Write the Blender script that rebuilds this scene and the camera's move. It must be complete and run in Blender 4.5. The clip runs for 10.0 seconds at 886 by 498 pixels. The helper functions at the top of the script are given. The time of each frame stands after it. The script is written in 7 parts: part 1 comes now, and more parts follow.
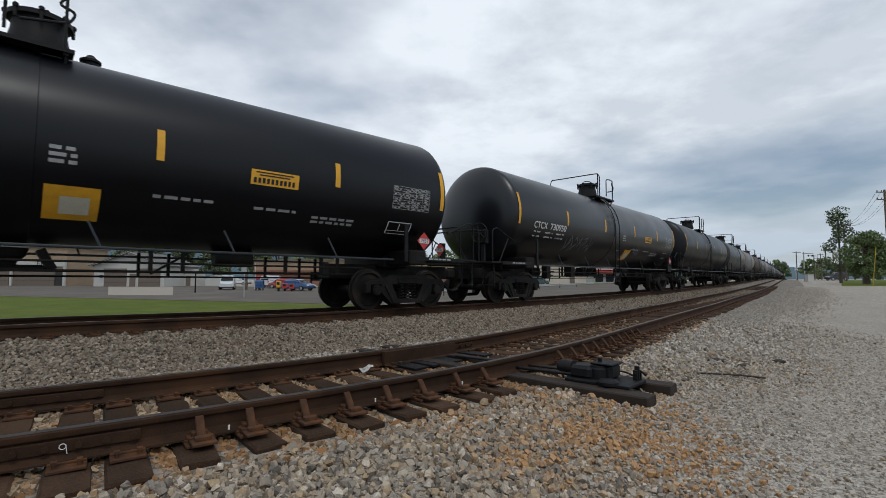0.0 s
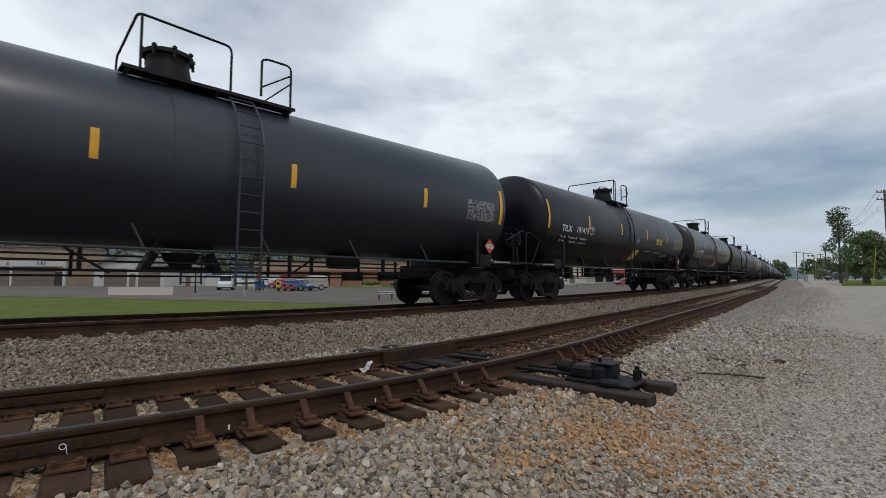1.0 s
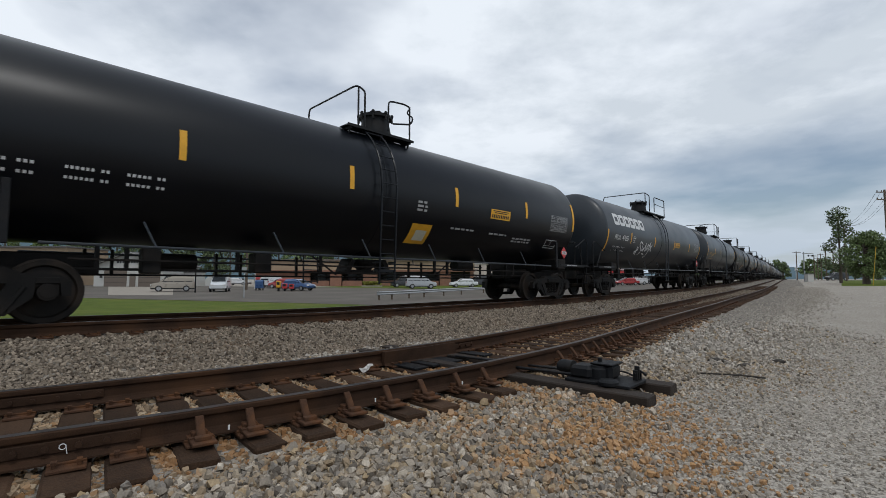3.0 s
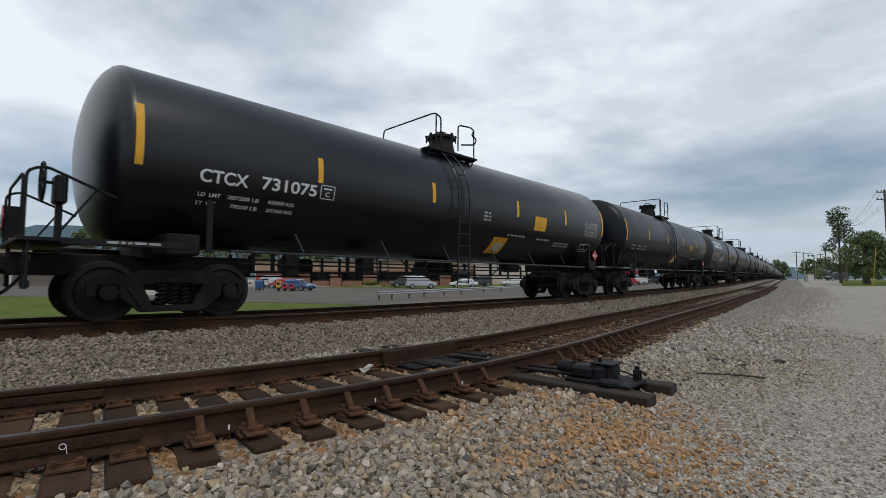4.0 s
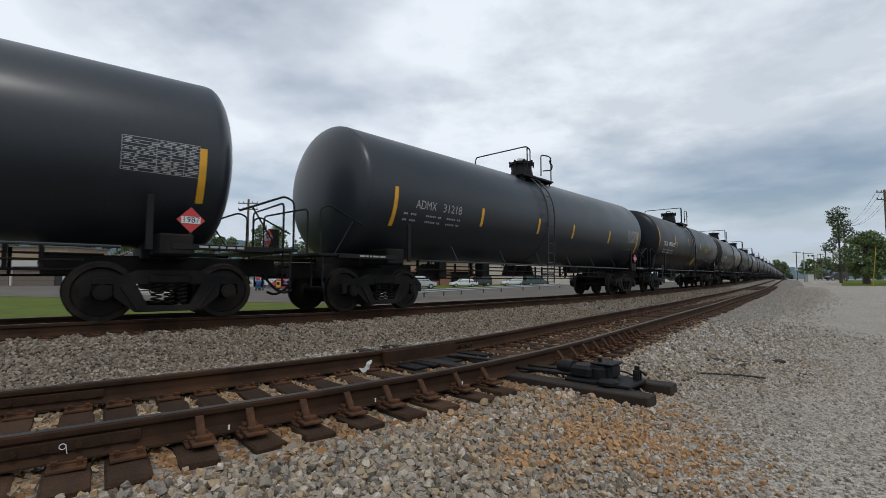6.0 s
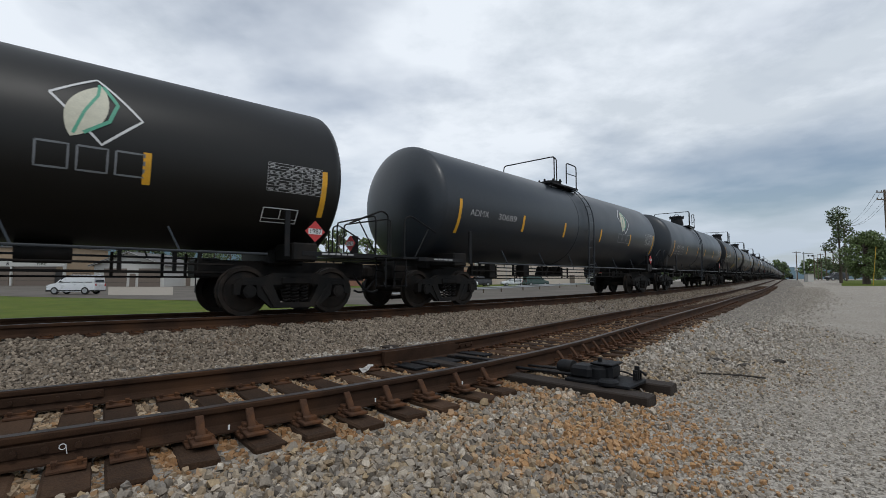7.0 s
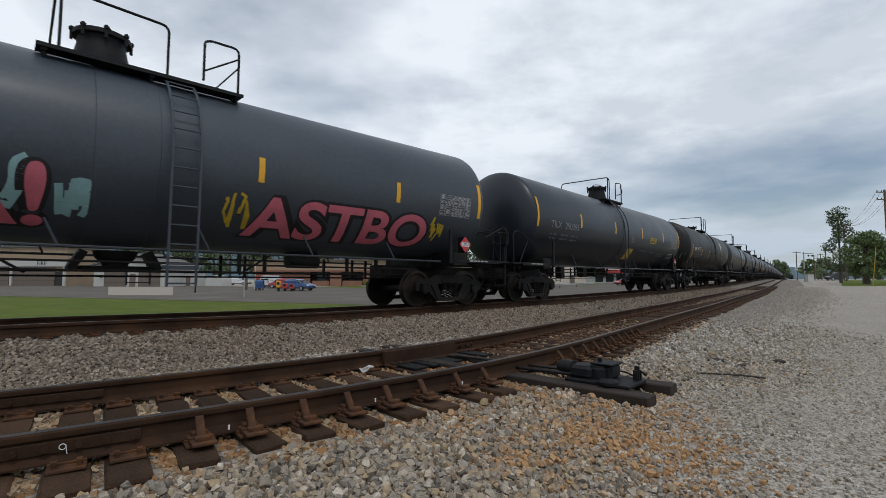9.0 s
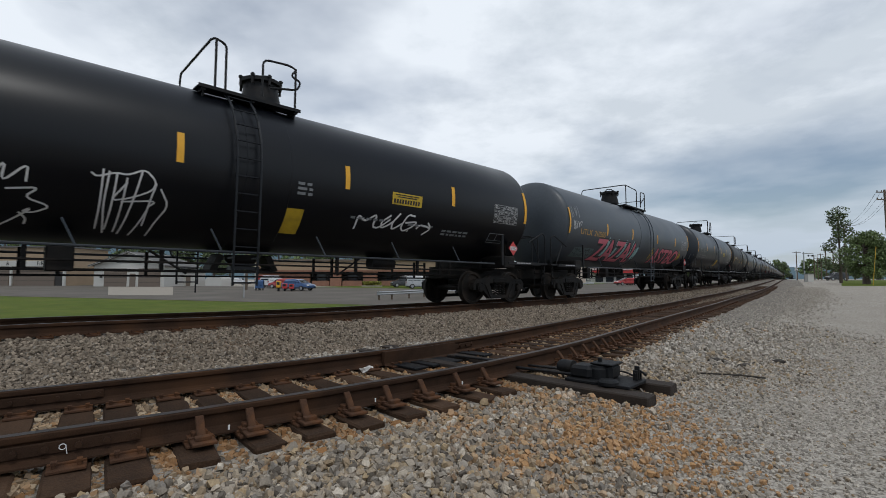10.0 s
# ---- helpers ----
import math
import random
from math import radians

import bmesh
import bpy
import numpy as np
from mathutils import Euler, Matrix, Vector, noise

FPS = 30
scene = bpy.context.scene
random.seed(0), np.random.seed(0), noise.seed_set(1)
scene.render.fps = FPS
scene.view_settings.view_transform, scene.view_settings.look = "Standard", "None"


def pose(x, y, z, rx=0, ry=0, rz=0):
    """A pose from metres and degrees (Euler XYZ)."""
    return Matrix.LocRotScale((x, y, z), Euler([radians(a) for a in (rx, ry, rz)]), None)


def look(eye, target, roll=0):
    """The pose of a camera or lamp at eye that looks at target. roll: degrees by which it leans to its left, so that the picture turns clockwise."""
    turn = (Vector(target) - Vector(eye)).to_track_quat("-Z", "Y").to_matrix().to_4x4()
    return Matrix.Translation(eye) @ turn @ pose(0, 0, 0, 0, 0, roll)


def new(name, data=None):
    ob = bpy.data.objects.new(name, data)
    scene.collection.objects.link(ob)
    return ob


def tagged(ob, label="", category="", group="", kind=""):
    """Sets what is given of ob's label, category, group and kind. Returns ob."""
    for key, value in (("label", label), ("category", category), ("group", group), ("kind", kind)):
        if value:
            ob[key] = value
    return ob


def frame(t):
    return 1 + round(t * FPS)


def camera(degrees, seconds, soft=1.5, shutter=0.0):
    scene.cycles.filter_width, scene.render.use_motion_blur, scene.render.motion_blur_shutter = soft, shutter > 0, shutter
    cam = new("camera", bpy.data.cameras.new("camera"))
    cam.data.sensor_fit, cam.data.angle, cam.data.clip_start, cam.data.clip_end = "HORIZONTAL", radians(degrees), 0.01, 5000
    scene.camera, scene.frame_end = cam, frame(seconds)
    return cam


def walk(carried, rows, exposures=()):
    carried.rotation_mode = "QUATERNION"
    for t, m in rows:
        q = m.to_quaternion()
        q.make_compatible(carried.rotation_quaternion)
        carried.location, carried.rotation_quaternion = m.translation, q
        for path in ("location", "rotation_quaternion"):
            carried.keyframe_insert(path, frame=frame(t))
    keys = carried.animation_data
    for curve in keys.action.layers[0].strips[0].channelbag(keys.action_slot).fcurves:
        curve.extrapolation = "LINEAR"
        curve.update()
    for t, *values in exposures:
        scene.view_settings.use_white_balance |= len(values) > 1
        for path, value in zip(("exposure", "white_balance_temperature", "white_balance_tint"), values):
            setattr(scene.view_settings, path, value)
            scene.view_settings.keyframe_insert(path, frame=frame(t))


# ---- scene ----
cam = camera(86.18, 10.0, 0.65, 0.03)
CAM_POSE = look((0, 0, 0.898), (0, 100, 0.898 + 100 * math.tan(0.0638)))
walk(cam, [(0.0, CAM_POSE), (10.0, CAM_POSE)])

# ---- world and sun: bright broken overcast ----
world = bpy.data.worlds.new("overcast_sky")
scene.world = world
world.use_nodes = True
wn, wl = world.node_tree.nodes, world.node_tree.links
wn.clear()


def wnode(kind, **props):
    n = wn.new(kind)
    for k, v in props.items():
        n.inputs[k].default_value = v
    return n


w_out = wn.new("ShaderNodeOutputWorld")
w_sky = wn.new("ShaderNodeTexSky")
w_sky.sky_type = "NISHITA"
w_sky.sun_disc = False
w_sky.sun_elevation = radians(58)
w_sky.sun_rotation = radians(150)
w_blue = wn.new("ShaderNodeBackground")
w_blue.inputs["Strength"].default_value = 0.085
wl.new(w_sky.outputs["Color"], w_blue.inputs["Color"])
w_tc = wn.new("ShaderNodeTexCoord")
w_sep = wn.new("ShaderNodeSeparateXYZ")
wl.new(w_tc.outputs["Generated"], w_sep.inputs[0])
# clouds lie on a flat layer: x / (z + c), y / (z + c)
w_add = wn.new("ShaderNodeMath")
w_add.operation = "ADD"
w_add.inputs[1].default_value = 0.16
wl.new(w_sep.outputs["Z"], w_add.inputs[0])
w_abs = wn.new("ShaderNodeMath")
w_abs.operation = "MAXIMUM"
w_abs.inputs[1].default_value = 0.05
wl.new(w_add.outputs[0], w_abs.inputs[0])
w_dx = wn.new("ShaderNodeMath")
w_dx.operation = "DIVIDE"
w_dy = wn.new("ShaderNodeMath")
w_dy.operation = "DIVIDE"
wl.new(w_sep.outputs["X"], w_dx.inputs[0])
wl.new(w_abs.outputs[0], w_dx.inputs[1])
wl.new(w_sep.outputs["Y"], w_dy.inputs[0])
wl.new(w_abs.outputs[0], w_dy.inputs[1])
w_com = wn.new("ShaderNodeCombineXYZ")
wl.new(w_dx.outputs[0], w_com.inputs["X"])
wl.new(w_dy.outputs[0], w_com.inputs["Y"])
w_n1 = wnode("ShaderNodeTexNoise", Scale=0.6, Detail=6.0, Roughness=0.5, Distortion=0.1)
w_n2 = wnode("ShaderNodeTexNoise", Scale=1.9, Detail=9.0, Roughness=0.60, Distortion=0.0)
wl.new(w_com.outputs[0], w_n1.inputs["Vector"])
w_map = wn.new("ShaderNodeMapping")
w_map.inputs["Location"].default_value = (5.3, 2.2, 0.0)
wl.new(w_com.outputs[0], w_map.inputs["Vector"])
wl.new(w_map.outputs[0], w_n2.inputs["Vector"])
w_ramp = wn.new("ShaderNodeValToRGB")          # cloud tone
w_ramp.color_ramp.elements[0].position = 0.36
w_ramp.color_ramp.elements[0].color = (0.63, 0.695, 0.77, 1)
w_ramp.color_ramp.elements[1].position = 0.58
w_ramp.color_ramp.elements[1].color = (0.84, 0.90, 0.975, 1)
# the veil is thinnest, and brightest, where the sun stands behind it
w_dot = wn.new("ShaderNodeVectorMath")
w_dot.operation = "DOT_PRODUCT"
w_dot.inputs[1].default_value = (-0.48, 0.72, 0.50)
wl.new(w_tc.outputs["Generated"], w_dot.inputs[0])
w_glow = wn.new("ShaderNodeMath")
w_glow.operation = "MULTIPLY_ADD"
w_glow.inputs[1].default_value = 0.44
w_glow.inputs[2].default_value = -0.315
wl.new(w_dot.outputs["Value"], w_glow.inputs[0])
w_tone = wn.new("ShaderNodeMath")
w_tone.operation = "ADD"
wl.new(w_n2.outputs["Fac"], w_tone.inputs[0])
wl.new(w_glow.outputs[0], w_tone.inputs[1])
wl.new(w_tone.outputs[0], w_ramp.inputs["Fac"])
w_hz = wn.new("ShaderNodeMapRange")             # towards the horizon the layer turns grey-blue
w_hz.inputs["From Min"].default_value = 0.0
w_hz.inputs["From Max"].default_value = 0.28
w_hz.inputs["To Min"].default_value = 1.0
w_hz.inputs["To Max"].default_value = 0.0
wl.new(w_sep.outputs["Z"], w_hz.inputs["Value"])
w_mix = wn.new("ShaderNodeMix")
w_mix.data_type = "RGBA"
wl.new(w_hz.outputs[0], w_mix.inputs["Factor"])
wl.new(w_ramp.outputs["Color"], w_mix.inputs[6])
w_mix.inputs[7].default_value = (0.49, 0.575, 0.675, 1)
w_cloud = wn.new("ShaderNodeBackground")
w_cloud.inputs["Strength"].default_value = 0.985
wl.new(w_mix.outputs[2], w_cloud.inputs["Color"])
w_cov = wn.new("ShaderNodeMapRange")
w_cov.inputs["From Min"].default_value = 0.34
w_cov.inputs["From Max"].default_value = 0.52
w_cov.inputs["To Min"].default_value = 0.15
wl.new(w_n1.outputs["Fac"], w_cov.inputs["Value"])
w_ms = wn.new("ShaderNodeMixShader")
wl.new(w_cov.outputs[0], w_ms.inputs["Fac"])
wl.new(w_blue.outputs[0], w_ms.inputs[1])
wl.new(w_cloud.outputs[0], w_ms.inputs[2])
wl.new(w_ms.outputs[0], w_out.inputs["Surface"])

sun_data = bpy.data.lights.new("sun", "SUN")
sun_data.energy, sun_data.angle, sun_data.color = 0.9, radians(14), (1.0, 0.985, 0.96)
sun = new("sun", sun_data)
SUN_EL, SUN_AZ = radians(58), radians(150)
sun.matrix_world = look((math.sin(SUN_AZ) * math.cos(SUN_EL) * 50, math.cos(SUN_AZ) * math.cos(SUN_EL) * 50, math.sin(SUN_EL) * 50), (0, 0, 0))
scene.view_settings.exposure = 0.0


# ---- materials ----
def mat(name, base, rough=0.6, metal=0.0, var=0.25, scale=6.0, fine=60.0, bump=0.15, dirt=None, dirt_amount=0.4, island=0.0, objrand=0.0, coat=0.0, bump_dist=0.01, spec=0.5):
    """Base colour varied at two scales, with an optional stain colour in patches, and bump."""
    m = bpy.data.materials.new(name)
    m.use_nodes = True
    nt, li = m.node_tree.nodes, m.node_tree.links
    b = nt["Principled BSDF"]
    b.inputs["Roughness"].default_value, b.inputs["Metallic"].default_value = rough, metal
    b.inputs["Coat Weight"].default_value = coat
    b.inputs["Specular IOR Level"].default_value = spec
    tc = nt.new("ShaderNodeTexCoord")
    n1, n2 = nt.new("ShaderNodeTexNoise"), nt.new("ShaderNodeTexNoise")
    n1.inputs["Scale"].default_value, n1.inputs["Detail"].default_value = scale, 5
    n2.inputs["Scale"].default_value, n2.inputs["Detail"].default_value = fine, 3
    for n in (n1, n2):
        li.new(tc.outputs["Object"], n.inputs["Vector"])
    add = nt.new("ShaderNodeMath")
    add.operation = "MULTIPLY_ADD"
    add.inputs[1].default_value = 0.5
    li.new(n2.outputs["Fac"], add.inputs[0])
    half = nt.new("ShaderNodeMath")
    half.operation = "MULTIPLY"
    half.inputs[1].default_value = 0.5
    li.new(n1.outputs["Fac"], half.inputs[0])
    li.new(half.outputs[0], add.inputs[2])
    src = add.outputs[0]
    if island or objrand:
        r = nt.new("ShaderNodeNewGeometry" if island else "ShaderNodeObjectInfo")
        mx = nt.new("ShaderNodeMath")
        mx.operation = "MULTIPLY_ADD"
        mx.inputs[1].default_value = island or objrand
        li.new(r.outputs["Random Per Island" if island else "Random"], mx.inputs[0])
        li.new(src, mx.inputs[2])
        sh = nt.new("ShaderNodeMath")
        sh.operation = "SUBTRACT"
        sh.inputs[1].default_value = (island or objrand) / 2
        li.new(mx.outputs[0], sh.inputs[0])
        src = sh.outputs[0]
    ramp = nt.new("ShaderNodeValToRGB")
    e = ramp.color_ramp.elements
    e[0].position, e[1].position = 0.3, 0.7
    e[0].color = (*[c * (1 - var) for c in base], 1)
    e[1].color = (*[min(1, c * (1 + var)) for c in base], 1)
    li.new(src, ramp.inputs["Fac"])
    col = ramp.outputs["Color"]
    if dirt:
        n3 = nt.new("ShaderNodeTexNoise")
        n3.inputs["Scale"].default_value, n3.inputs["Detail"].default_value = scale * 0.35, 6
        li.new(tc.outputs["Object"], n3.inputs["Vector"])
        mr = nt.new("ShaderNodeMapRange")
        mr.inputs["From Min"].default_value, mr.inputs["From Max"].default_value = 0.45, 0.68
        mr.inputs["To Max"].default_value = dirt_amount
        li.new(n3.outputs["Fac"], mr.inputs["Value"])
        mix = nt.new("ShaderNodeMix")
        mix.data_type = "RGBA"
        mix.inputs[7].default_value = (*dirt, 1)
        li.new(mr.outputs[0], mix.inputs["Factor"])
        li.new(col, mix.inputs[6])
        col = mix.outputs[2]
    li.new(col, b.inputs["Base Color"])
    if bump:
        bp = nt.new("ShaderNodeBump")
        bp.inputs["Strength"].default_value, bp.inputs["Distance"].default_value = bump, bump_dist
        li.new(add.outputs[0], bp.inputs["Height"])
        li.new(bp.outputs["Normal"], b.inputs["Normal"])
    rr = nt.new("ShaderNodeMapRange")
    rr.inputs["To Min"].default_value, rr.inputs["To Max"].default_value = max(0.03, rough - 0.1), min(1, rough + 0.1)
    li.new(n1.outputs["Fac"], rr.inputs["Value"])
    li.new(rr.outputs[0], b.inputs["Roughness"])
    return m


def stone_material(name, greys, stain, stain_at, stain_scale, spot_gain=0.0):
    """Crushed stone: each stone takes its own tone, and a rusty stain covers patches."""
    m = bpy.data.materials.new(name)
    m.use_nodes = True
    nt, li = m.node_tree.nodes, m.node_tree.links
    b = nt["Principled BSDF"]
    b.inputs["Roughness"].default_value = 0.88
    b.inputs["Specular IOR Level"].default_value = 0.3
    geo = nt.new("ShaderNodeNewGeometry")
    ramp = nt.new("ShaderNodeValToRGB")
    ramp.color_ramp.interpolation = "LINEAR"
    els = ramp.color_ramp.elements
    els[0].color, els[1].color = (*greys[0], 1), (*greys[-1], 1)
    for i, c in enumerate(greys[1:-1]):
        e = els.new((i + 1) / (len(greys) - 1))
        e.color = (*c, 1)
    li.new(geo.outputs["Random Per Island"], ramp.inputs["Fac"])
    n = nt.new("ShaderNodeTexNoise")
    n.inputs["Scale"].default_value, n.inputs["Detail"].default_value = stain_scale, 4
    li.new(geo.outputs["Position"], n.inputs["Vector"])
    mul = nt.new("ShaderNodeMath")
    mul.operation = "MULTIPLY_ADD"
    mul.inputs[1].default_value = 7.77
    li.new(geo.outputs["Random Per Island"], mul.inputs[0])
    fr = nt.new("ShaderNodeMath")
    fr.operation = "FRACT"
    li.new(mul.outputs[0], fr.inputs[0])
    s1 = nt.new("ShaderNodeMath")
    s1.operation = "MULTIPLY_ADD"
    s1.inputs[1].default_value = 0.34
    li.new(fr.outputs[0], s1.inputs[0])
    li.new(n.outputs["Fac"], s1.inputs[2])
    mr = nt.new("ShaderNodeMapRange")
    mr.inputs["From Min"].default_value, mr.inputs["From Max"].default_value = stain_at, stain_at + 0.16
    mr.inputs["To Max"].default_value = 0.75
    mul2 = nt.new("ShaderNodeMath")
    mul2.operation = "ADD"
    li.new(s1.outputs[0], mul2.inputs[0])
    li.new(mul2.outputs[0], mr.inputs["Value"])
    mix = nt.new("ShaderNodeMix")
    mix.data_type = "RGBA"
    mix.inputs[7].default_value = (*stain, 1)
    # the rusty patch lies below the switch machine and fades out all round
    far = nt.new("ShaderNodeVectorMath")
    far.operation = "DISTANCE"
    far.inputs[1].default_value = (1.45, 3.75, -0.28)
    li.new(geo.outputs["Position"], far.inputs[0])
    patch_r = nt.new("ShaderNodeMapRange")
    patch_r.inputs["From Min"].default_value, patch_r.inputs["From Max"].default_value = 0.5, 2.3
    patch_r.inputs["To Min"].default_value, patch_r.inputs["To Max"].default_value = spot_gain, 0.0
    li.new(far.outputs["Value"], patch_r.inputs["Value"])
    li.new(patch_r.outputs[0], mul2.inputs[1])
    li.new(mr.outputs[0], mix.inputs["Factor"])
    li.new(ramp.outputs["Color"], mix.inputs[6])
    f = nt.new("ShaderNodeTexNoise")
    f.inputs["Scale"].default_value, f.inputs["Detail"].default_value = 90, 4
    li.new(geo.outputs["Position"], f.inputs["Vector"])
    fm = nt.new("ShaderNodeMapRange")
    fm.inputs["To Min"].default_value, fm.inputs["To Max"].default_value = 0.65, 1.35
    li.new(f.outputs["Fac"], fm.inputs["Value"])
    vm = nt.new("ShaderNodeVectorMath")
    vm.operation = "SCALE"
    li.new(mix.outputs[2], vm.inputs[0])
    li.new(fm.outputs[0], vm.inputs["Scale"])
    li.new(vm.outputs[0], b.inputs["Base Color"])
    bp = nt.new("ShaderNodeBump")
    bp.inputs["Strength"].default_value, bp.inputs["Distance"].default_value = 0.5, 0.006
    li.new(f.outputs["Fac"], bp.inputs["Height"])
    li.new(bp.outputs["Normal"], b.inputs["Normal"])
    return m


def gravel_material(name, greys, cell, stain, bump_dist=0.02):
    """Gravel too small or too far to build stone by stone: cells of differing tone, with relief."""
    m = bpy.data.materials.new(name)
    m.use_nodes = True
    nt, li = m.node_tree.nodes, m.node_tree.links
    b = nt["Principled BSDF"]
    b.inputs["Roughness"].default_value = 0.92
    b.inputs["Specular IOR Level"].default_value = 0.2
    geo = nt.new("ShaderNodeNewGeometry")
    vo = nt.new("ShaderNodeTexVoronoi")
    vo.inputs["Scale"].default_value = 1 / cell
    li.new(geo.outputs["Position"], vo.inputs["Vector"])
    sp = nt.new("ShaderNodeSeparateColor")
    li.new(vo.outputs["Color"], sp.inputs[0])
    ramp = nt.new("ShaderNodeValToRGB")
    els = ramp.color_ramp.elements
    els[0].color, els[1].color = (*greys[0], 1), (*greys[-1], 1)
    for i, c in enumerate(greys[1:-1]):
        els.new((i + 1) / (len(greys) - 1)).color = (*c, 1)
    li.new(sp.outputs[0], ramp.inputs["Fac"])
    n = nt.new("ShaderNodeTexNoise")
    n.inputs["Scale"].default_value, n.inputs["Detail"].default_value = 0.5, 8
    li.new(geo.outputs["Position"], n.inputs["Vector"])
    mr = nt.new("ShaderNodeMapRange")
    mr.inputs["From Min"].default_value, mr.inputs["From Max"].default_value = 0.42, 0.7
    mr.inputs["To Max"].default_value = 0.55
    li.new(n.outputs["Fac"], mr.inputs["Value"])
    mix = nt.new("ShaderNodeMix")
    mix.data_type = "RGBA"
    mix.inputs[7].default_value = (*stain, 1)
    li.new(mr.outputs[0], mix.inputs["Factor"])
    li.new(ramp.outputs["Color"], mix.inputs[6])
    li.new(mix.outputs[2], b.inputs["Base Color"])
    inv = nt.new("ShaderNodeMath")
    inv.operation = "SUBTRACT"
    inv.inputs[0].default_value = 1.0
    li.new(vo.outputs["Distance"], inv.inputs[1])
    bp = nt.new("ShaderNodeBump")
    bp.inputs["Strength"].default_value, bp.inputs["Distance"].default_value = 0.9, bump_dist
    li.new(inv.outputs[0], bp.inputs["Height"])
    li.new(bp.outputs["Normal"], b.inputs["Normal"])
    return m


STONES_NEAR = [(0.115, 0.096, 0.079), (0.235, 0.20, 0.160), (0.37, 0.312, 0.245), (0.205, 0.182, 0.157), (0.53, 0.462, 0.378), (0.29, 0.212, 0.132), (0.27, 0.238, 0.198), (0.39, 0.285, 0.165), (0.33, 0.295, 0.25)]
M_STONE = stone_material("crushed_stone", STONES_NEAR, (0.43, 0.225, 0.085), 0.87, 0.9, 0.30)
M_STONE_MAIN = stone_material("grey_ballast", [(0.068, 0.052, 0.039), (0.163, 0.130, 0.098), (0.305, 0.246, 0.186), (0.20, 0.163, 0.124), (0.42, 0.345, 0.265)], (0.16, 0.10, 0.06), 0.85, 0.5)
M_STONE_RUST = stone_material("rusty_crushed_stone", [(0.10, 0.070, 0.046), (0.21, 0.150, 0.095), (0.34, 0.255, 0.165), (0.24, 0.155, 0.085), (0.40, 0.31, 0.21), (0.28, 0.155, 0.07)], (0.27, 0.125, 0.042), 0.66, 1.1)
M_CHIP = stone_material("lot_chips", [(0.24, 0.212, 0.178), (0.365, 0.325, 0.275), (0.52, 0.467, 0.40), (0.315, 0.279, 0.238)], (0.3, 0.25, 0.19), 0.9, 0.5)
M_LOT = gravel_material("grey_lot_gravel", [(0.175, 0.156, 0.131), (0.35, 0.312, 0.267), (0.515, 0.466, 0.40), (0.30, 0.266, 0.229)], 0.02, (0.30, 0.265, 0.215), 0.018)
M_BED = gravel_material("ballast_bed", [(0.06, 0.051, 0.042), (0.17, 0.149, 0.124), (0.33, 0.293, 0.25), (0.14, 0.12, 0.099)], 0.045, (0.27, 0.235, 0.19), 0.03)
M_GRASS = mat("mown_grass", (0.082, 0.112, 0.016), 0.95, 0, 0.35, 1.2, 45, 0.8, (0.15, 0.15, 0.035), 0.5, bump_dist=0.03, spec=0.1)
M_ASPHALT = mat("worn_asphalt", (0.118, 0.104, 0.089), 0.97, 0, 0.15, 0.6, 60, 0.2, (0.17, 0.152, 0.13), 0.6, spec=0.1)
M_CONCRETE = mat("concrete", (0.30, 0.265, 0.22), 0.92, 0, 0.12, 1.5, 50, 0.2, spec=0.2)
M_RUST = mat("rusty_rail_steel", (0.038, 0.0205, 0.0125), 0.85, 0.0, 0.5, 5, 120, 0.3, (0.088, 0.041, 0.019), 0.55, spec=0.15)
M_RAILTOP = mat("worn_rail_top", (0.075, 0.07, 0.068), 0.5, 0.5, 0.3, 12, 90, 0.05, (0.08, 0.05, 0.04), 0.6)
M_PLATE = mat("rusty_plate", (0.078, 0.040, 0.024), 0.85, 0.15, 0.4, 20, 150, 0.4, (0.16, 0.066, 0.024), 0.6, spec=0.15)
M_TIE = mat("creosoted_timber", (0.050, 0.028, 0.016), 0.9, 0, 0.55, 5, 70, 0.7, (0.085, 0.045, 0.025), 0.6, objrand=0.35, bump_dist=0.02, spec=0.2)
M_TIMBER = mat("oily_switch_timber", (0.030, 0.022, 0.017), 0.8, 0, 0.5, 5, 70, 0.7, (0.045, 0.030, 0.021), 0.5, bump_dist=0.02, spec=0.3)
M_IRON = mat("dark_cast_iron", (0.008, 0.0085, 0.0098), 0.6, 0.0, 0.4, 12, 120, 0.25, (0.026, 0.020, 0.016), 0.4, spec=0.22)
M_TRUCK = mat("grimy_truck_steel", (0.007, 0.0064, 0.0060), 0.7, 0.05, 0.4, 7, 70, 0.3, (0.030, 0.022, 0.017), 0.5, spec=0.22)
M_WHEEL = mat("wheel_steel", (0.010, 0.0085, 0.0075), 0.65, 0.1, 0.4, 9, 60, 0.2, (0.05, 0.035, 0.025), 0.5, spec=0.22)
M_YELLOW = mat("reflective_yellow", (0.72, 0.36, 0.02), 0.5, 0, 0.12, 8, 60, 0.0, (0.35, 0.2, 0.03), 0.35)
M_YELLOWDULL = mat("dull_yellow_decal", (0.50, 0.33, 0.02), 0.55, 0, 0.2, 8, 60, 0.0, (0.2, 0.14, 0.02), 0.5)
M_WHITE = mat("white_lettering", (0.62, 0.62, 0.62), 0.6, 0, 0.12, 10, 70, 0.0)
M_FADED = mat("faded_lettering", (0.17, 0.18, 0.19), 0.65, 0, 0.25, 10, 70, 0.0)
M_STENCIL = mat("grey_white_stencil", (0.34, 0.34, 0.34), 0.65, 0, 0.25, 10, 70, 0.0)
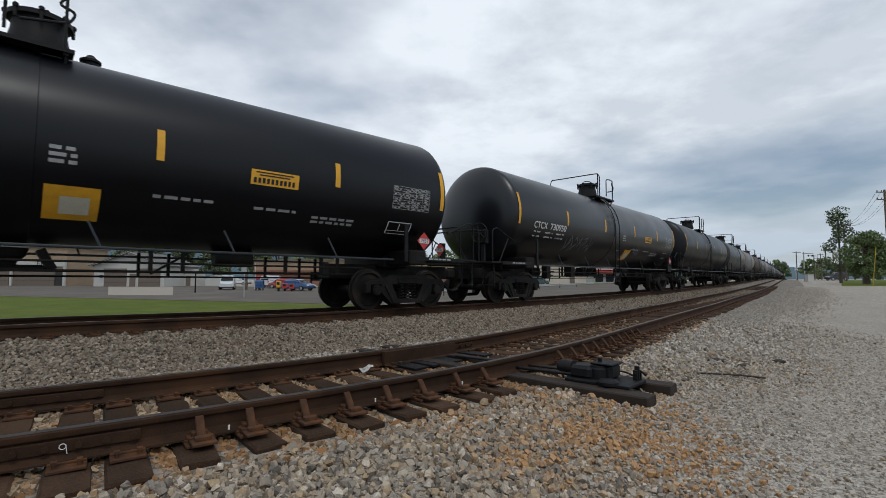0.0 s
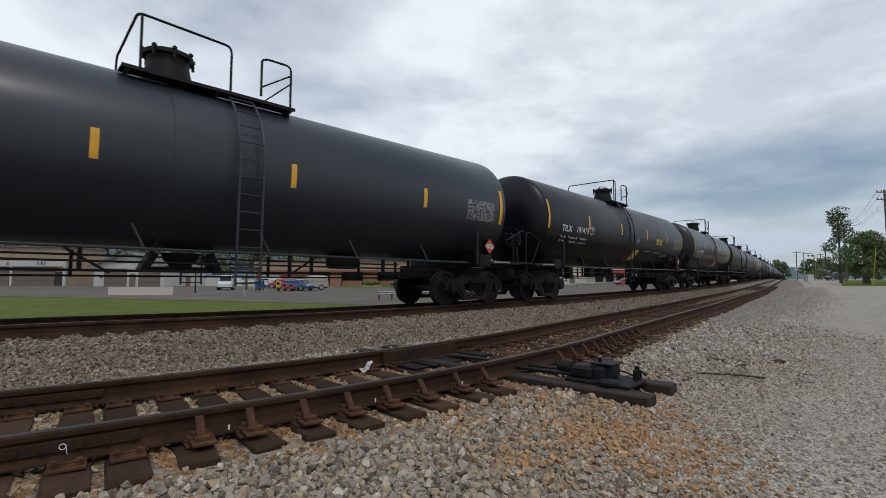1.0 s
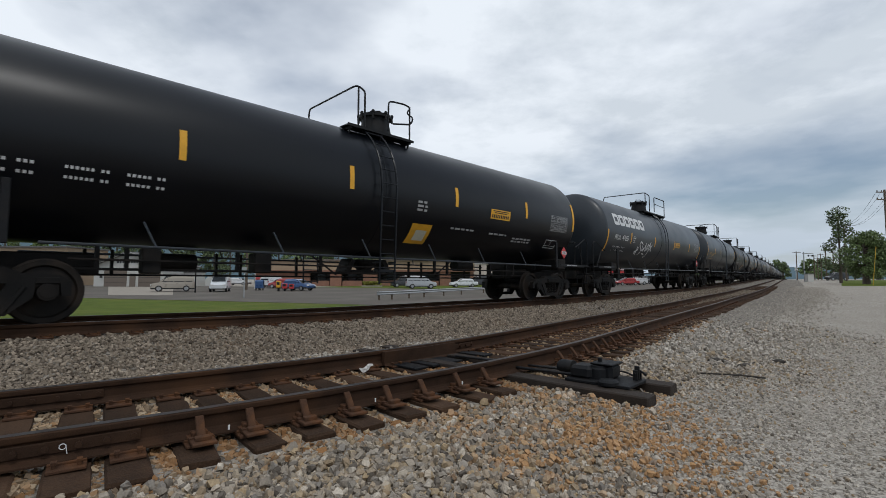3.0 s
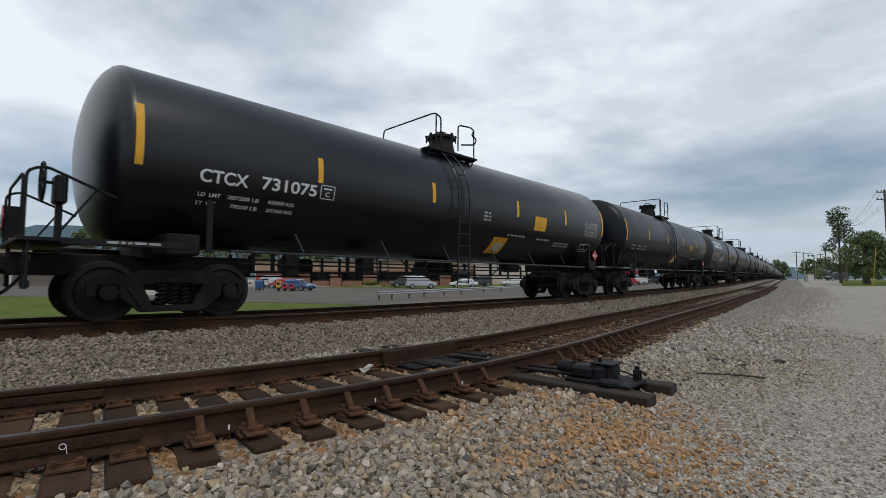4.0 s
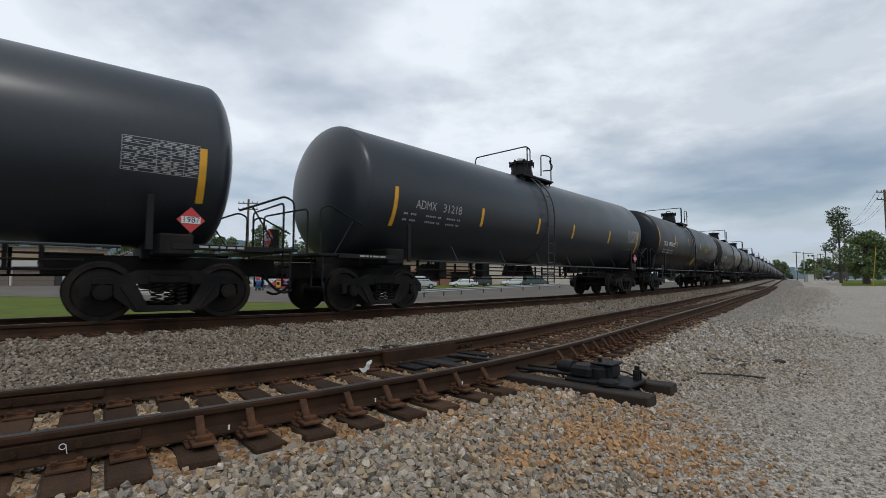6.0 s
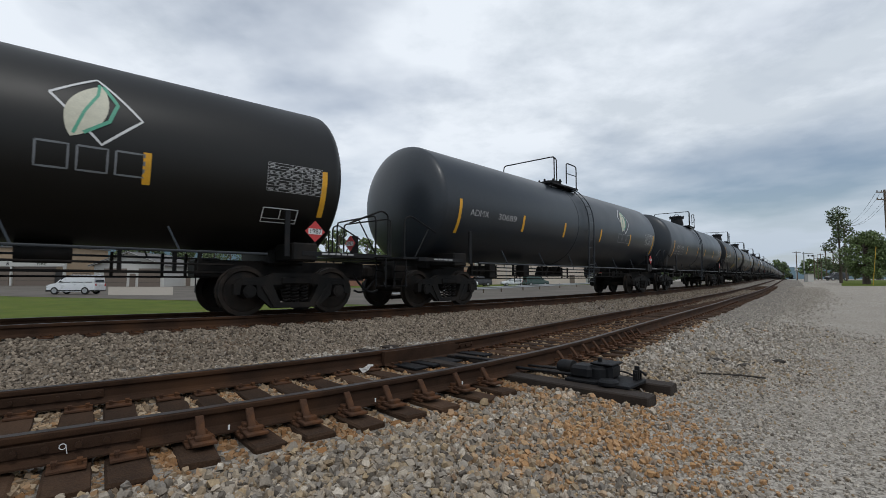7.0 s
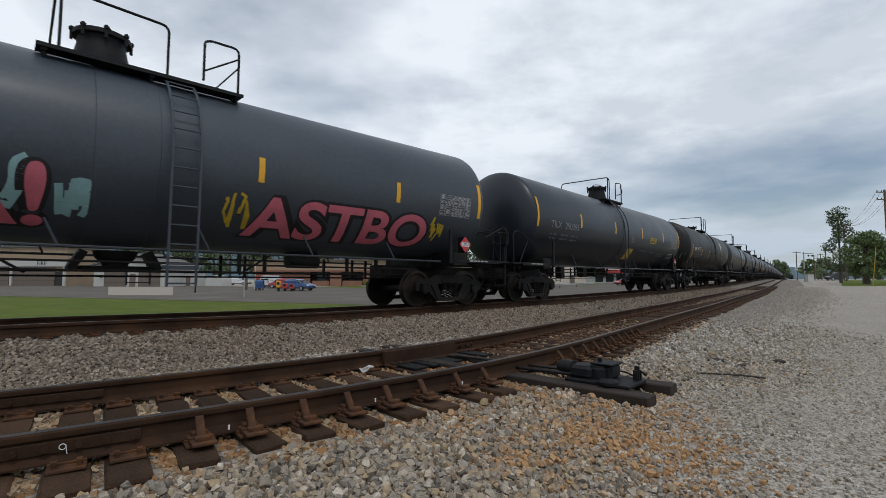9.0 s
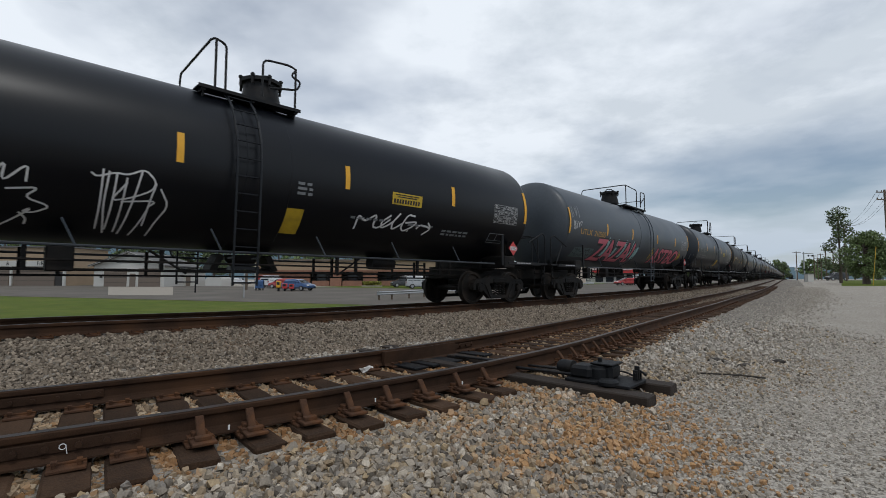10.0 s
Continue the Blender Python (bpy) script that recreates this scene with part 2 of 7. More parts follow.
M_GOLD = mat("gold_lettering", (0.42, 0.24, 0.05), 0.6, 0, 0.15, 10, 70, 0.0)
M_RED = mat("red_placard", (0.5, 0.04, 0.04), 0.55, 0, 0.12, 10, 70, 0.0)
M_PINK = mat("pink_spray_paint", (0.55, 0.13, 0.17), 0.6, 0, 0.2, 5, 60, 0.0)
M_INK = mat("black_spray_paint", (0.012, 0.010, 0.012), 0.6, 0, 0.2, 5, 60, 0.0)
M_TEAL = mat("pale_teal_spray_paint", (0.25, 0.42, 0.42), 0.6, 0, 0.2, 5, 60, 0.0)
M_BUFF = mat("dull_sprayed_panel", (0.085, 0.125, 0.13), 0.6, 0, 0.3, 4, 40, 0.0)
M_GREEN = mat("leaf_green_paint", (0.08, 0.33, 0.22), 0.55, 0, 0.15, 9, 60, 0.0)
M_CREAM = mat("cream_paint", (0.55, 0.53, 0.42), 0.55, 0, 0.15, 9, 60, 0.0)


def tank_paint(name, base, rough, coat=0.0, dirt=(0.05, 0.045, 0.04), amount=0.35, spec=0.42):
    m = mat(name, base, rough, 0.0, 0.22, 0.9, 14, 0.02, dirt, amount, coat=coat)
    b = m.node_tree.nodes["Principled BSDF"]
    b.inputs["Specular IOR Level"].default_value = spec
    b.inputs["Coat Roughness"].default_value = 0.22
    return m


P_GLOSS = tank_paint("glossy_black_tank_paint", (0.0024, 0.0033, 0.0054), 0.34, 0.20, (0.0042, 0.0054, 0.0078), 0.35)
P_BLACK = tank_paint("black_tank_paint", (0.0024, 0.0033, 0.0054), 0.36, 0.03, (0.0042, 0.0054, 0.0078), 0.35, 0.30)
P_GREY = tank_paint("charcoal_tank_paint", (0.0175, 0.0228, 0.0295), 0.42, 0.22, (0.022, 0.0255, 0.0300), 0.5)
P_BROWN = tank_paint("brown_black_tank_paint", (0.0040, 0.0036, 0.0027), 0.46, 0.0, (0.0070, 0.0060, 0.0043), 0.5)
P_BLUE = tank_paint("blue_black_tank_paint", (0.0085, 0.0132, 0.0205), 0.42, 0.18, (0.0120, 0.0160, 0.0215), 0.5)
P_DUST = tank_paint("dusty_grey_tank_paint", (0.042, 0.052, 0.065), 0.46, 0.12, (0.052, 0.057, 0.062), 0.5)
P_LIGHT = tank_paint("light_grey_tank_paint", (0.20, 0.20, 0.20), 0.5, 0.0, (0.10, 0.08, 0.06), 0.7)
P_RUSTY = tank_paint("weathered_brown_tank_paint", (0.05, 0.036, 0.028), 0.6, 0.0, (0.09, 0.06, 0.04), 0.6)


# ---- building helpers ----
def empty(name, m=None):
    ob = new(name)
    ob.empty_display_size = 0.2
    if m is not None:
        ob.matrix_world = m
    return ob


def finish(name, bm, smooth=None):
    """The mesh of a bmesh; faces that meet at less than `smooth` degrees are shaded as one surface."""
    bmesh.ops.recalc_face_normals(bm, faces=bm.faces)
    me = bpy.data.meshes.new(name)
    if smooth:
        for f in bm.faces:
            f.smooth = True
        for e in bm.edges:
            if len(e.link_faces) == 2 and e.calc_face_angle(0) > radians(smooth):
                e.smooth = False
    bm.to_mesh(me)
    bm.free()
    return me


def part(name, bm, material, parent, label="", smooth=30, m=None):
    """Links a bmesh, or a ready mesh, as one object under a thing or part."""
    me = bm if isinstance(bm, bpy.types.Mesh) else finish(name, bm, smooth)
    ob = new(name, me)
    if material is not None:
        if not me.materials:
            me.materials.append(material)
        if me.materials[0] is not material:
            ob.material_slots[0].link = "OBJECT"
            ob.material_slots[0].material = material
    if parent is not None:
        ob.parent = parent
    if m is not None:
        ob.matrix_basis = m
    if label:
        ob["label"] = label
    return ob


def box(bm, c, size, m=None, bevel=0.0):
    r = bmesh.ops.create_cube(bm, size=1.0, matrix=Matrix.Translation(c) @ (m or Matrix()) @ Matrix.Diagonal((*size, 1)))
    if bevel:
        es = {e for v in r["verts"] for e in v.link_edges}
        bmesh.ops.bevel(bm, geom=list(es), offset=bevel, segments=1, affect="EDGES")


def rod(bm, a, b, r, seg=8, r2=None):
    a, b = Vector(a), Vector(b)
    q = (b - a).to_track_quat("Z", "Y").to_matrix().to_4x4()
    bmesh.ops.create_cone(bm, cap_ends=True, segments=seg, radius1=r, radius2=r if r2 is None else r2, depth=(b - a).length,
                          matrix=Matrix.Translation((a + b) / 2) @ q)


def tube(bm, pts, r, seg=6):
    """A bent pipe through the points, corners rounded."""
    P = [Vector(p) for p in pts]
    out = [P[0]]
    for i in range(1, len(P) - 1):
        d1, d2 = P[i] - P[i - 1], P[i + 1] - P[i]
        k = min(0.12, d1.length * 0.4, d2.length * 0.4)
        a, c = P[i] - d1.normalized() * k, P[i] + d2.normalized() * k
        for t in (0.0, 0.33, 0.67, 1.0):
            out.append(a * (1 - t) ** 2 + P[i] * 2 * t * (1 - t) + c * t * t)
    out.append(P[-1])
    rings = []
    ref = Vector((0.123, 0.31, 0.94)).normalized()
    for i, p in enumerate(out):
        d = (out[min(i + 1, len(out) - 1)] - out[max(i - 1, 0)]).normalized()
        if abs(d.dot(ref)) > 0.97:
            ref = Vector((1, 0, 0))
        s1 = d.cross(ref).normalized()
        s2 = d.cross(s1)
        rings.append([bm.verts.new(p + (s1 * math.cos(2 * math.pi * j / seg) + s2 * math.sin(2 * math.pi * j / seg)) * r) for j in range(seg)])
    for a, b in zip(rings, rings[1:]):
        for j in range(seg):
            bm.faces.new((a[j], a[(j + 1) % seg], b[(j + 1) % seg], b[j]))
    bm.faces.new(rings[0][::-1])
    bm.faces.new(rings[-1])


def lathe(bm, profile, seg=32, axis="x"):
    """Turns (along, radius) pairs round an axis."""
    rings = []
    for a, r in profile:
        ring = []
        for j in range(seg):
            t = 2 * math.pi * j / seg
            c, s = r * math.cos(t), r * math.sin(t)
            ring.append(bm.verts.new({"x": (a, c, s), "y": (c, a, s), "z": (c, s, a)}[axis]))
        rings.append(ring)
    for a, b in zip(rings, rings[1:]):
        for j in range(seg):
            bm.faces.new((a[j], a[(j + 1) % seg], b[(j + 1) % seg], b[j]))
    bm.faces.new(rings[0][::-1])
    bm.faces.new(rings[-1])


def slab(bm, outline, z0, z1):
    """A plate with the outline (x, y), from z0 to z1."""
    lo = [bm.verts.new((x, y, z0)) for x, y in outline]
    hi = [bm.verts.new((x, y, z1)) for x, y in outline]
    bm.faces.new(lo[::-1])
    bm.faces.new(hi)
    n = len(lo)
    for i in range(n):
        bm.faces.new((lo[i], lo[(i + 1) % n], hi[(i + 1) % n], hi[i]))


# ---- the lie of the land: two tracks and the ground about them ----
RT = 0.20                      # rail top of the main track up the line; the siding's is 0
DS = 0.1
S_MAIN = np.arange(-60, 520, DS)
TH_BASE = 0.6335 + 0.1565 * np.clip((48 - S_MAIN) / 58, 0, 1)
X_BASE, Y_BASE = np.cumsum(np.sin(TH_BASE)) * DS, np.cumsum(np.cos(TH_BASE)) * DS
I0 = int(np.argmin(abs(S_MAIN)))
X_BASE += -4.0 - X_BASE[I0] - 0.75 * np.cos(TH_BASE)
Y_BASE += 8.391 - Y_BASE[I0] + 0.75 * np.sin(TH_BASE)
# the main track bends a little more near the switch
TH_MAIN = TH_BASE + 0.008 * np.clip(5 - S_MAIN, 0, 20)
I5 = int(np.argmin(abs(S_MAIN - 5)))
BEND_X, BEND_Y = np.cumsum(np.sin(TH_MAIN) - np.sin(TH_BASE)) * DS, np.cumsum(np.cos(TH_MAIN) - np.cos(TH_BASE)) * DS
X_MAIN, Y_MAIN = X_BASE + BEND_X - BEND_X[I5], Y_BASE + BEND_Y - BEND_Y[I5]


def main_top(s):
    """Height of the main track's rail top, before the land's own rise."""
    return np.interp(s, [-4, -2, 2, 4], [0.27, 0.262, 0.208, RT])


# the siding's centre lies this far to the near side of the main line's base curve
S_SIDE = np.arange(-40, 300, DS)
D_SIDE = np.interp(S_SIDE, [-40, -14, -6.8, -3.8, -0.8, 2, 5, 8, 11, 14, 17, 23, 40, 300], [3.9, 3.7, 4.15, 4.80, 5.38, 5.47, 5.09, 4.80, 4.52, 4.30, 4.10, 3.76, 3.40, 3.40])
D_SIDE = np.convolve(np.pad(D_SIDE, 20, mode="edge"), np.ones(41) / 41, mode="valid")
T0 = np.interp(S_SIDE, S_MAIN, TH_BASE)
X_SIDE = np.interp(S_SIDE, S_MAIN, X_BASE) + D_SIDE * np.cos(T0)
Y_SIDE = np.interp(S_SIDE, S_MAIN, Y_BASE) - D_SIDE * np.sin(T0)
TH_SIDE = np.arctan2(np.gradient(X_SIDE), np.gradient(Y_SIDE))


def rise(x, y):
    """The land climbs gently with the distance."""
    return np.clip(np.hypot(x, y) - 20, 0, 130) * 0.007


def main_at(s, off=0.0):
    """Place and heading on the main track; off: metres to the far side."""
    x, y, th = np.interp(s, S_MAIN, X_MAIN), np.interp(s, S_MAIN, Y_MAIN), np.interp(s, S_MAIN, TH_MAIN)
    return x - off * np.cos(th), y + off * np.sin(th), th


def side_at(s, off=0.0):
    x, y, th = np.interp(s, S_SIDE, X_SIDE), np.interp(s, S_SIDE, Y_SIDE), np.interp(s, S_SIDE, TH_SIDE)
    return x - off * np.cos(th), y + off * np.sin(th), th


COARSE = slice(0, None, 10)


def main_foot(x, y):
    """Metres from the main track's centre, positive on its far side, and the place along it."""
    x, y = np.atleast_1d(x).astype(float), np.atleast_1d(y).astype(float)
    out, along = np.empty(x.shape), np.empty(x.shape)
    X, Y, T, S = X_MAIN[COARSE], Y_MAIN[COARSE], TH_MAIN[COARSE], S_MAIN[COARSE]
    for a in range(0, len(x), 4000):
        b = slice(a, a + 4000)
        i = np.argmin((x[b, None] - X) ** 2 + (y[b, None] - Y) ** 2, axis=1)
        out[b] = -(x[b] - X[i]) * np.cos(T[i]) + (y[b] - Y[i]) * np.sin(T[i])
        along[b] = S[i]
    return out, along


def main_offset(x, y):
    return main_foot(x, y)[0]


def ground_z(x, y):
    d, along = main_foot(x, y)
    z = np.interp(d, [-80, -9, -6.2, -2.85, -1.7, 1.6, 2.6, 4.6, 8, 12], [-0.27, -0.30, -0.245, -0.235, -0.012, -0.012, -0.09, -0.50, -0.75, -0.85])
    z = z + (main_top(along) - RT) * np.interp(abs(d), [1.7, 2.8], [1, 0])
    return z + rise(np.atleast_1d(x), np.atleast_1d(y))


# ---- ground ----
def sheet(name, xs, ys, lift, material, keep=None):
    X, Y = np.meshgrid(xs, ys)
    d = main_offset(X.ravel(), Y.ravel())
    Z = ground_z(X.ravel(), Y.ravel()) + lift - np.interp(d, [-7.0, -6.5, 400], [0, 0.12, 0.12])      # lies under the ballast and the verge
    verts = np.column_stack([X.ravel(), Y.ravel(), Z])
    n = len(xs)
    faces = []
    for j in range(len(ys) - 1):
        for i in range(n - 1):
            if keep is None or keep(xs[i] / 2 + xs[i + 1] / 2, ys[j] / 2 + ys[j + 1] / 2):
                faces.append((j * n + i, j * n + i + 1, (j + 1) * n + i + 1, (j + 1) * n + i))
    me = bpy.data.meshes.new(name)
    me.from_pydata(verts.tolist(), [], faces)
    me.materials.append(material)
    for p in me.polygons:
        p.use_smooth = True
    return new(name, me)


def spread(a, b, near, far):
    """Grid lines from -a to b, close near the camera and wide far away."""
    out, v, step = [0.0], 0.0, near
    while v < b:
        v += step
        step = min(far, step * 1.06)
        out.append(v)
    v, step = 0.0, near
    while v > -a:
        v -= step
        step = min(far, step * 1.06)
        out.insert(0, v)
    return np.array(out)


ground = sheet("ground", spread(2500, 2500, 0.35, 120), spread(60, 3000, 0.35, 120), 0.0, M_LOT)
tagged(ground, "pale grey crushed gravel lot beside the tracks", "ground", kind="structure")


def ribbon(name, at, s0, s1, step, offs, lift, material, label):
    """A strip along a track that follows the ground."""
    S = np.arange(s0, s1 + step / 2, step)
    rows = []
    for o in offs:
        x, y, _ = at(S, o)
        rows.append((x, y))
    dip = np.where(np.arange(len(offs)) == 0, -0.09, 0.0) if name == "ballast_bed" else np.zeros(len(offs))
    verts, faces = [], []
    for i in range(len(S)):
        for j, (x, y) in enumerate(rows):
            verts.append((x[i], y[i]))
    V = np.array(verts)
    Z = ground_z(V[:, 0], V[:, 1]) + lift + np.tile(dip, len(S))
    n = len(offs)
    for i in range(len(S) - 1):
        for j in range(n - 1):
            faces.append((i * n + j, (i + 1) * n + j, (i + 1) * n + j + 1, i * n + j + 1))
    me = bpy.data.meshes.new(name)
    me.from_pydata(np.column_stack([V, Z]).tolist(), [], faces)
    me.materials.append(material)
    return tagged(new(name, me), label, "ground", kind="structure")


ribbon("ballast_bed", main_at, -50, 300, 1.0, (-7.3, -6.9, -6.4, -5.9, -5.4, -4.5, -3.5, -3.1, -2.85, -2.5, -2.1, -1.7, -0.8, 0, 0.8, 1.6, 2.1, 2.6, 3.4), 0.004, M_BED, "rusty grey stone ballast bed under the tracks")
grass = ribbon("grass_verge", main_at, -58, 150, 1.0, tuple(np.linspace(3.3, 60, 40)), 0.010, M_GRASS, "mown green grass verge beyond the main track")

# where the siding's ties lie; two long switch timbers take the place of some
TIE_S = [-2.57, -2.29, -1.91, -1.60, -1.22, -0.86, -0.50, -0.13, 0.29, 0.67, 2.20]
TIE_S = list(np.arange(-2.57 - 0.37 * 28, -2.6, 0.37)) + TIE_S + list(np.arange(2.58, 60, 0.39))

# ---- loose crushed stone ----
ROCK = bmesh.new()
bmesh.ops.create_cube(ROCK, size=1.5)
bmesh.ops.triangulate(ROCK, faces=ROCK.faces)
ICO_V = np.array([v.co[:] for v in ROCK.verts])
ICO_F = np.array([[v.index for v in f.verts] for f in ROCK.faces])
ROCK.free()
ROCK = bmesh.new()
bmesh.ops.create_cube(ROCK, size=1.5)
bmesh.ops.bevel(ROCK, geom=[e for i, e in enumerate(ROCK.edges) if i % 3 == 0], offset=0.42, segments=1, affect="EDGES")
bmesh.ops.triangulate(ROCK, faces=ROCK.faces)
ROCK.verts.index_update()
FINE_V = np.array([v.co[:] for v in ROCK.verts])
FINE_F = np.array([[v.index for v in f.verts] for f in ROCK.faces])
ROCK.free()
rng = np.random.default_rng(7)


def stones(name, x, y, size, material, label, sink=0.25, up=1.0, fine=False):
    """One mesh of many small angular stones that lie on the ground."""
    n = len(x)
    base_v, base_f = (FINE_V, FINE_F) if fine else (ICO_V, ICO_F)
    nv = len(base_v)
    V = base_v[None] * (1 + rng.uniform(-0.38, 0.26, (n, nv, 3))) + rng.uniform(-0.1, 0.1, (n, nv, 3))
    V = V * (size[:, None, None] * rng.uniform((0.75, 0.55, 0.45), (1.25, 1.0, 0.85), (n, 3))[:, None, :])
    for i, j, turn in ((1, 2, rng.uniform(0, 2 * np.pi, n)), (0, 2, rng.uniform(0, 2 * np.pi, n)), (0, 1, rng.uniform(0, 2 * np.pi, n))):
        c, s = np.cos(turn)[:, None], np.sin(turn)[:, None]
        V[..., i], V[..., j] = V[..., i] * c - V[..., j] * s, V[..., i] * s + V[..., j] * c
    z = ground_z(x, y)
    V[..., 0] += x[:, None]
    V[..., 1] += y[:, None]
    V[..., 2] += (z + size * rng.uniform(-sink, up, n))[:, None]
    F = (base_f[None] + (np.arange(n) * nv)[:, None, None]).reshape(-1, 3)
    me = bpy.data.meshes.new(name)
    me.vertices.add(n * nv)
    me.vertices.foreach_set("co", V.reshape(-1).astype(np.float32))
    me.loops.add(len(F) * 3)
    me.loops.foreach_set("vertex_index", F.reshape(-1).astype(np.int32))
    me.polygons.add(len(F))
    me.polygons.foreach_set("loop_start", np.arange(0, len(F) * 3, 3, dtype=np.int32))
    me.polygons.foreach_set("use_smooth", np.zeros(len(F), dtype=bool))
    me.update(calc_edges=True)
    me.validate()
    me.materials.append(material)
    return tagged(new(name, me), label, "gravel", kind="stuff")


def scatter(x0, x1, y0, y1, per_m2):
    n = int((x1 - x0) * (y1 - y0) * per_m2)
    return rng.uniform(x0, x1, n), rng.uniform(y0, y1, n)


def lot_weight(x, y):
    """How much of the loose stone gives way to the packed lot."""
    d = -main_offset(x, y)
    return np.clip((d - 7.2 - 0.35 * np.sin(y * 0.9) - 0.25 * np.sin(x * 1.7)) / 2.2, 0, 1)


bx, by = [], []
for y0, y1, rho in ((1.2, 4.2, 1800), (4.2, 7.0, 1150), (7.0, 13.0, 420)):
    px, py = scatter(-y1 * 1.0 - 0.5, y1 * 1.0 + 0.5, y0, y1, rho)
    keep = abs(px) < py * 1.0 + 0.6
    bx.append(px[keep])
    by.append(py[keep])
bx, by = np.concatenate(bx), np.concatenate(by)
boff = main_offset(bx, by)
is_side = boff < -3.35
w = lot_weight(bx, by)
pick = is_side & (rng.uniform(0, 1, len(bx)) > w * 0.96)
sz = (0.0150 + 0.0245 * rng.uniform(0, 1, len(bx)) ** 1.6) * (1 - 0.62 * w) * (1 + 0.03 * np.clip(by - 4, 0, 8))
sx0, sy0 = X_SIDE[::4], Y_SIDE[::4]
sd = np.concatenate([np.sqrt(np.min((bx[a:a + 4000, None] - sx0) ** 2 + (by[a:a + 4000, None] - sy0) ** 2, axis=1)) for a in range(0, len(bx), 4000)])
si = np.concatenate([np.argmin((bx[a:a + 4000, None] - sx0) ** 2 + (by[a:a + 4000, None] - sy0) ** 2, axis=1) for a in range(0, len(bx), 4000)])
s_at = S_SIDE[::4][si] + (bx - sx0[si]) * np.sin(TH_SIDE[::4][si]) + (by - sy0[si]) * np.cos(TH_SIDE[::4][si])
on_tie = (sd < 1.28) & (np.min(abs(s_at[:, None] - np.array(TIE_S[:70])), axis=1) < 0.115)
pick = pick & ~on_tie          # the ties lie bare
in_track = (sd + rng.normal(0, 0.12, len(sd))) < 1.38
inner = pick & in_track
pick = pick & ~in_track
stones("track_ballast", bx[inner], by[inner], sz[inner], M_STONE_RUST, "rust-stained crushed stone between the siding's ties", 0.7, 0.3)
near_ = pick & (by < 6.0)
pick = pick & (by >= 6.0) & (rng.uniform(0, 1, len(by)) > (by - 9) / 4)
stones("loose_ballast", bx[near_], by[near_], sz[near_], M_STONE, "loose tan and grey crushed stone with rusty patches", fine=True)
clean = pick & (rng.uniform(0, 1, len(by)) < np.clip((by - 5.5) / 3, 0, 0.75))
pick = pick & ~clean
stones("loose_ballast", bx[pick], by[pick], sz[pick], M_STONE, "loose tan and grey crushed stone beside the siding")
stones("clean_ballast", bx[clean], by[clean], sz[clean], M_CHIP, "clean pale grey crushed stone beside the siding")
# fine chips over the packed lot
cx_, cy_ = scatter(0.0, 11.0, 1.6, 10.5, 900)
ok = (lot_weight(cx_, cy_) > 0.15) & (abs(cx_) < cy_ + 0.4) & (rng.uniform(0, 1, len(cx_)) > (cy_ - 3.5) / 7)
stones("lot_chips", cx_[ok], cy_[ok], rng.uniform(0.007, 0.015, ok.sum()) * (1 + 0.06 * cy_[ok]), M_CHIP, "fine grey gravel chips on the packed lot", 0.5, 0.4)
# the main track's shoulder
ms = np.concatenate([rng.uniform(-6.5, 11, 52000), rng.uniform(11, 42, 15000)])
mo = rng.uniform(-3.6, -0.85, len(ms))
bare = (mo > -1.36) & (abs((ms + 16.0 + 0.275) % 0.55 - 0.275) < 0.15)
ms, mo = ms[~bare], mo[~bare]
mx, my, _ = main_at(ms, mo)
stones("main_ballast", mx, my, rng.uniform(0.015, 0.031, len(mx)) * (1 + 0.012 * np.clip(ms, 0, 40)), M_STONE_MAIN, "grey crushed stone shoulder of the main track")

# the ragged edge between ballast and lot, farther off
es_ = rng.uniform(6, 60, 9000)
ex, ey, _ = main_at(es_, -rng.normal(6.9, 0.6, 9000))
stones("edge_ballast", ex, ey, rng.uniform(0.014, 0.028, len(ex)) * (1 + 0.008 * es_), M_CHIP, "scattered crushed stone at the edge of the lot")

# ---- rails and ties ----
RAIL = [(-0.076, 0.0), (0.076, 0.0), (0.076, 0.012), (0.02, 0.032), (0.011, 0.05), (0.011, 0.125), (0.034, 0.142), (0.037, 0.152),
        (0.037, 0.174), (0.028, 0.185), (-0.028, 0.185), (-0.037, 0.174), (-0.037, 0.152), (-0.034, 0.142), (-0.011, 0.125), (-0.011, 0.05), (-0.02, 0.032), (-0.076, 0.012)]
TOP = [(-0.030, 0.1865), (-0.030, 0.184), (0.030, 0.184), (0.030, 0.1865)]


def sweep(at, S, off, top, profile):
    """A profile (across, up) drawn along a track at the offset, its top at the rail's height."""
    bm = bmesh.new()
    rings = []
    for s in S:
        x, y, th = at(s, off)
        z = float(top(s)) - 0.186 + float(rise(x, y))
        rings.append([bm.verts.new((x - u * math.cos(th), y + u * math.sin(th), z + v)) for u, v in profile])
    n = len(profile)
    for a, b in zip(rings, rings[1:]):
        for j in range(n):
            bm.faces.new((a[j], a[(j + 1) % n], b[(j + 1) % n], b[j]))
    bm.faces.new(rings[0][::-1])
    bm.faces.new(rings[-1])
    return bm


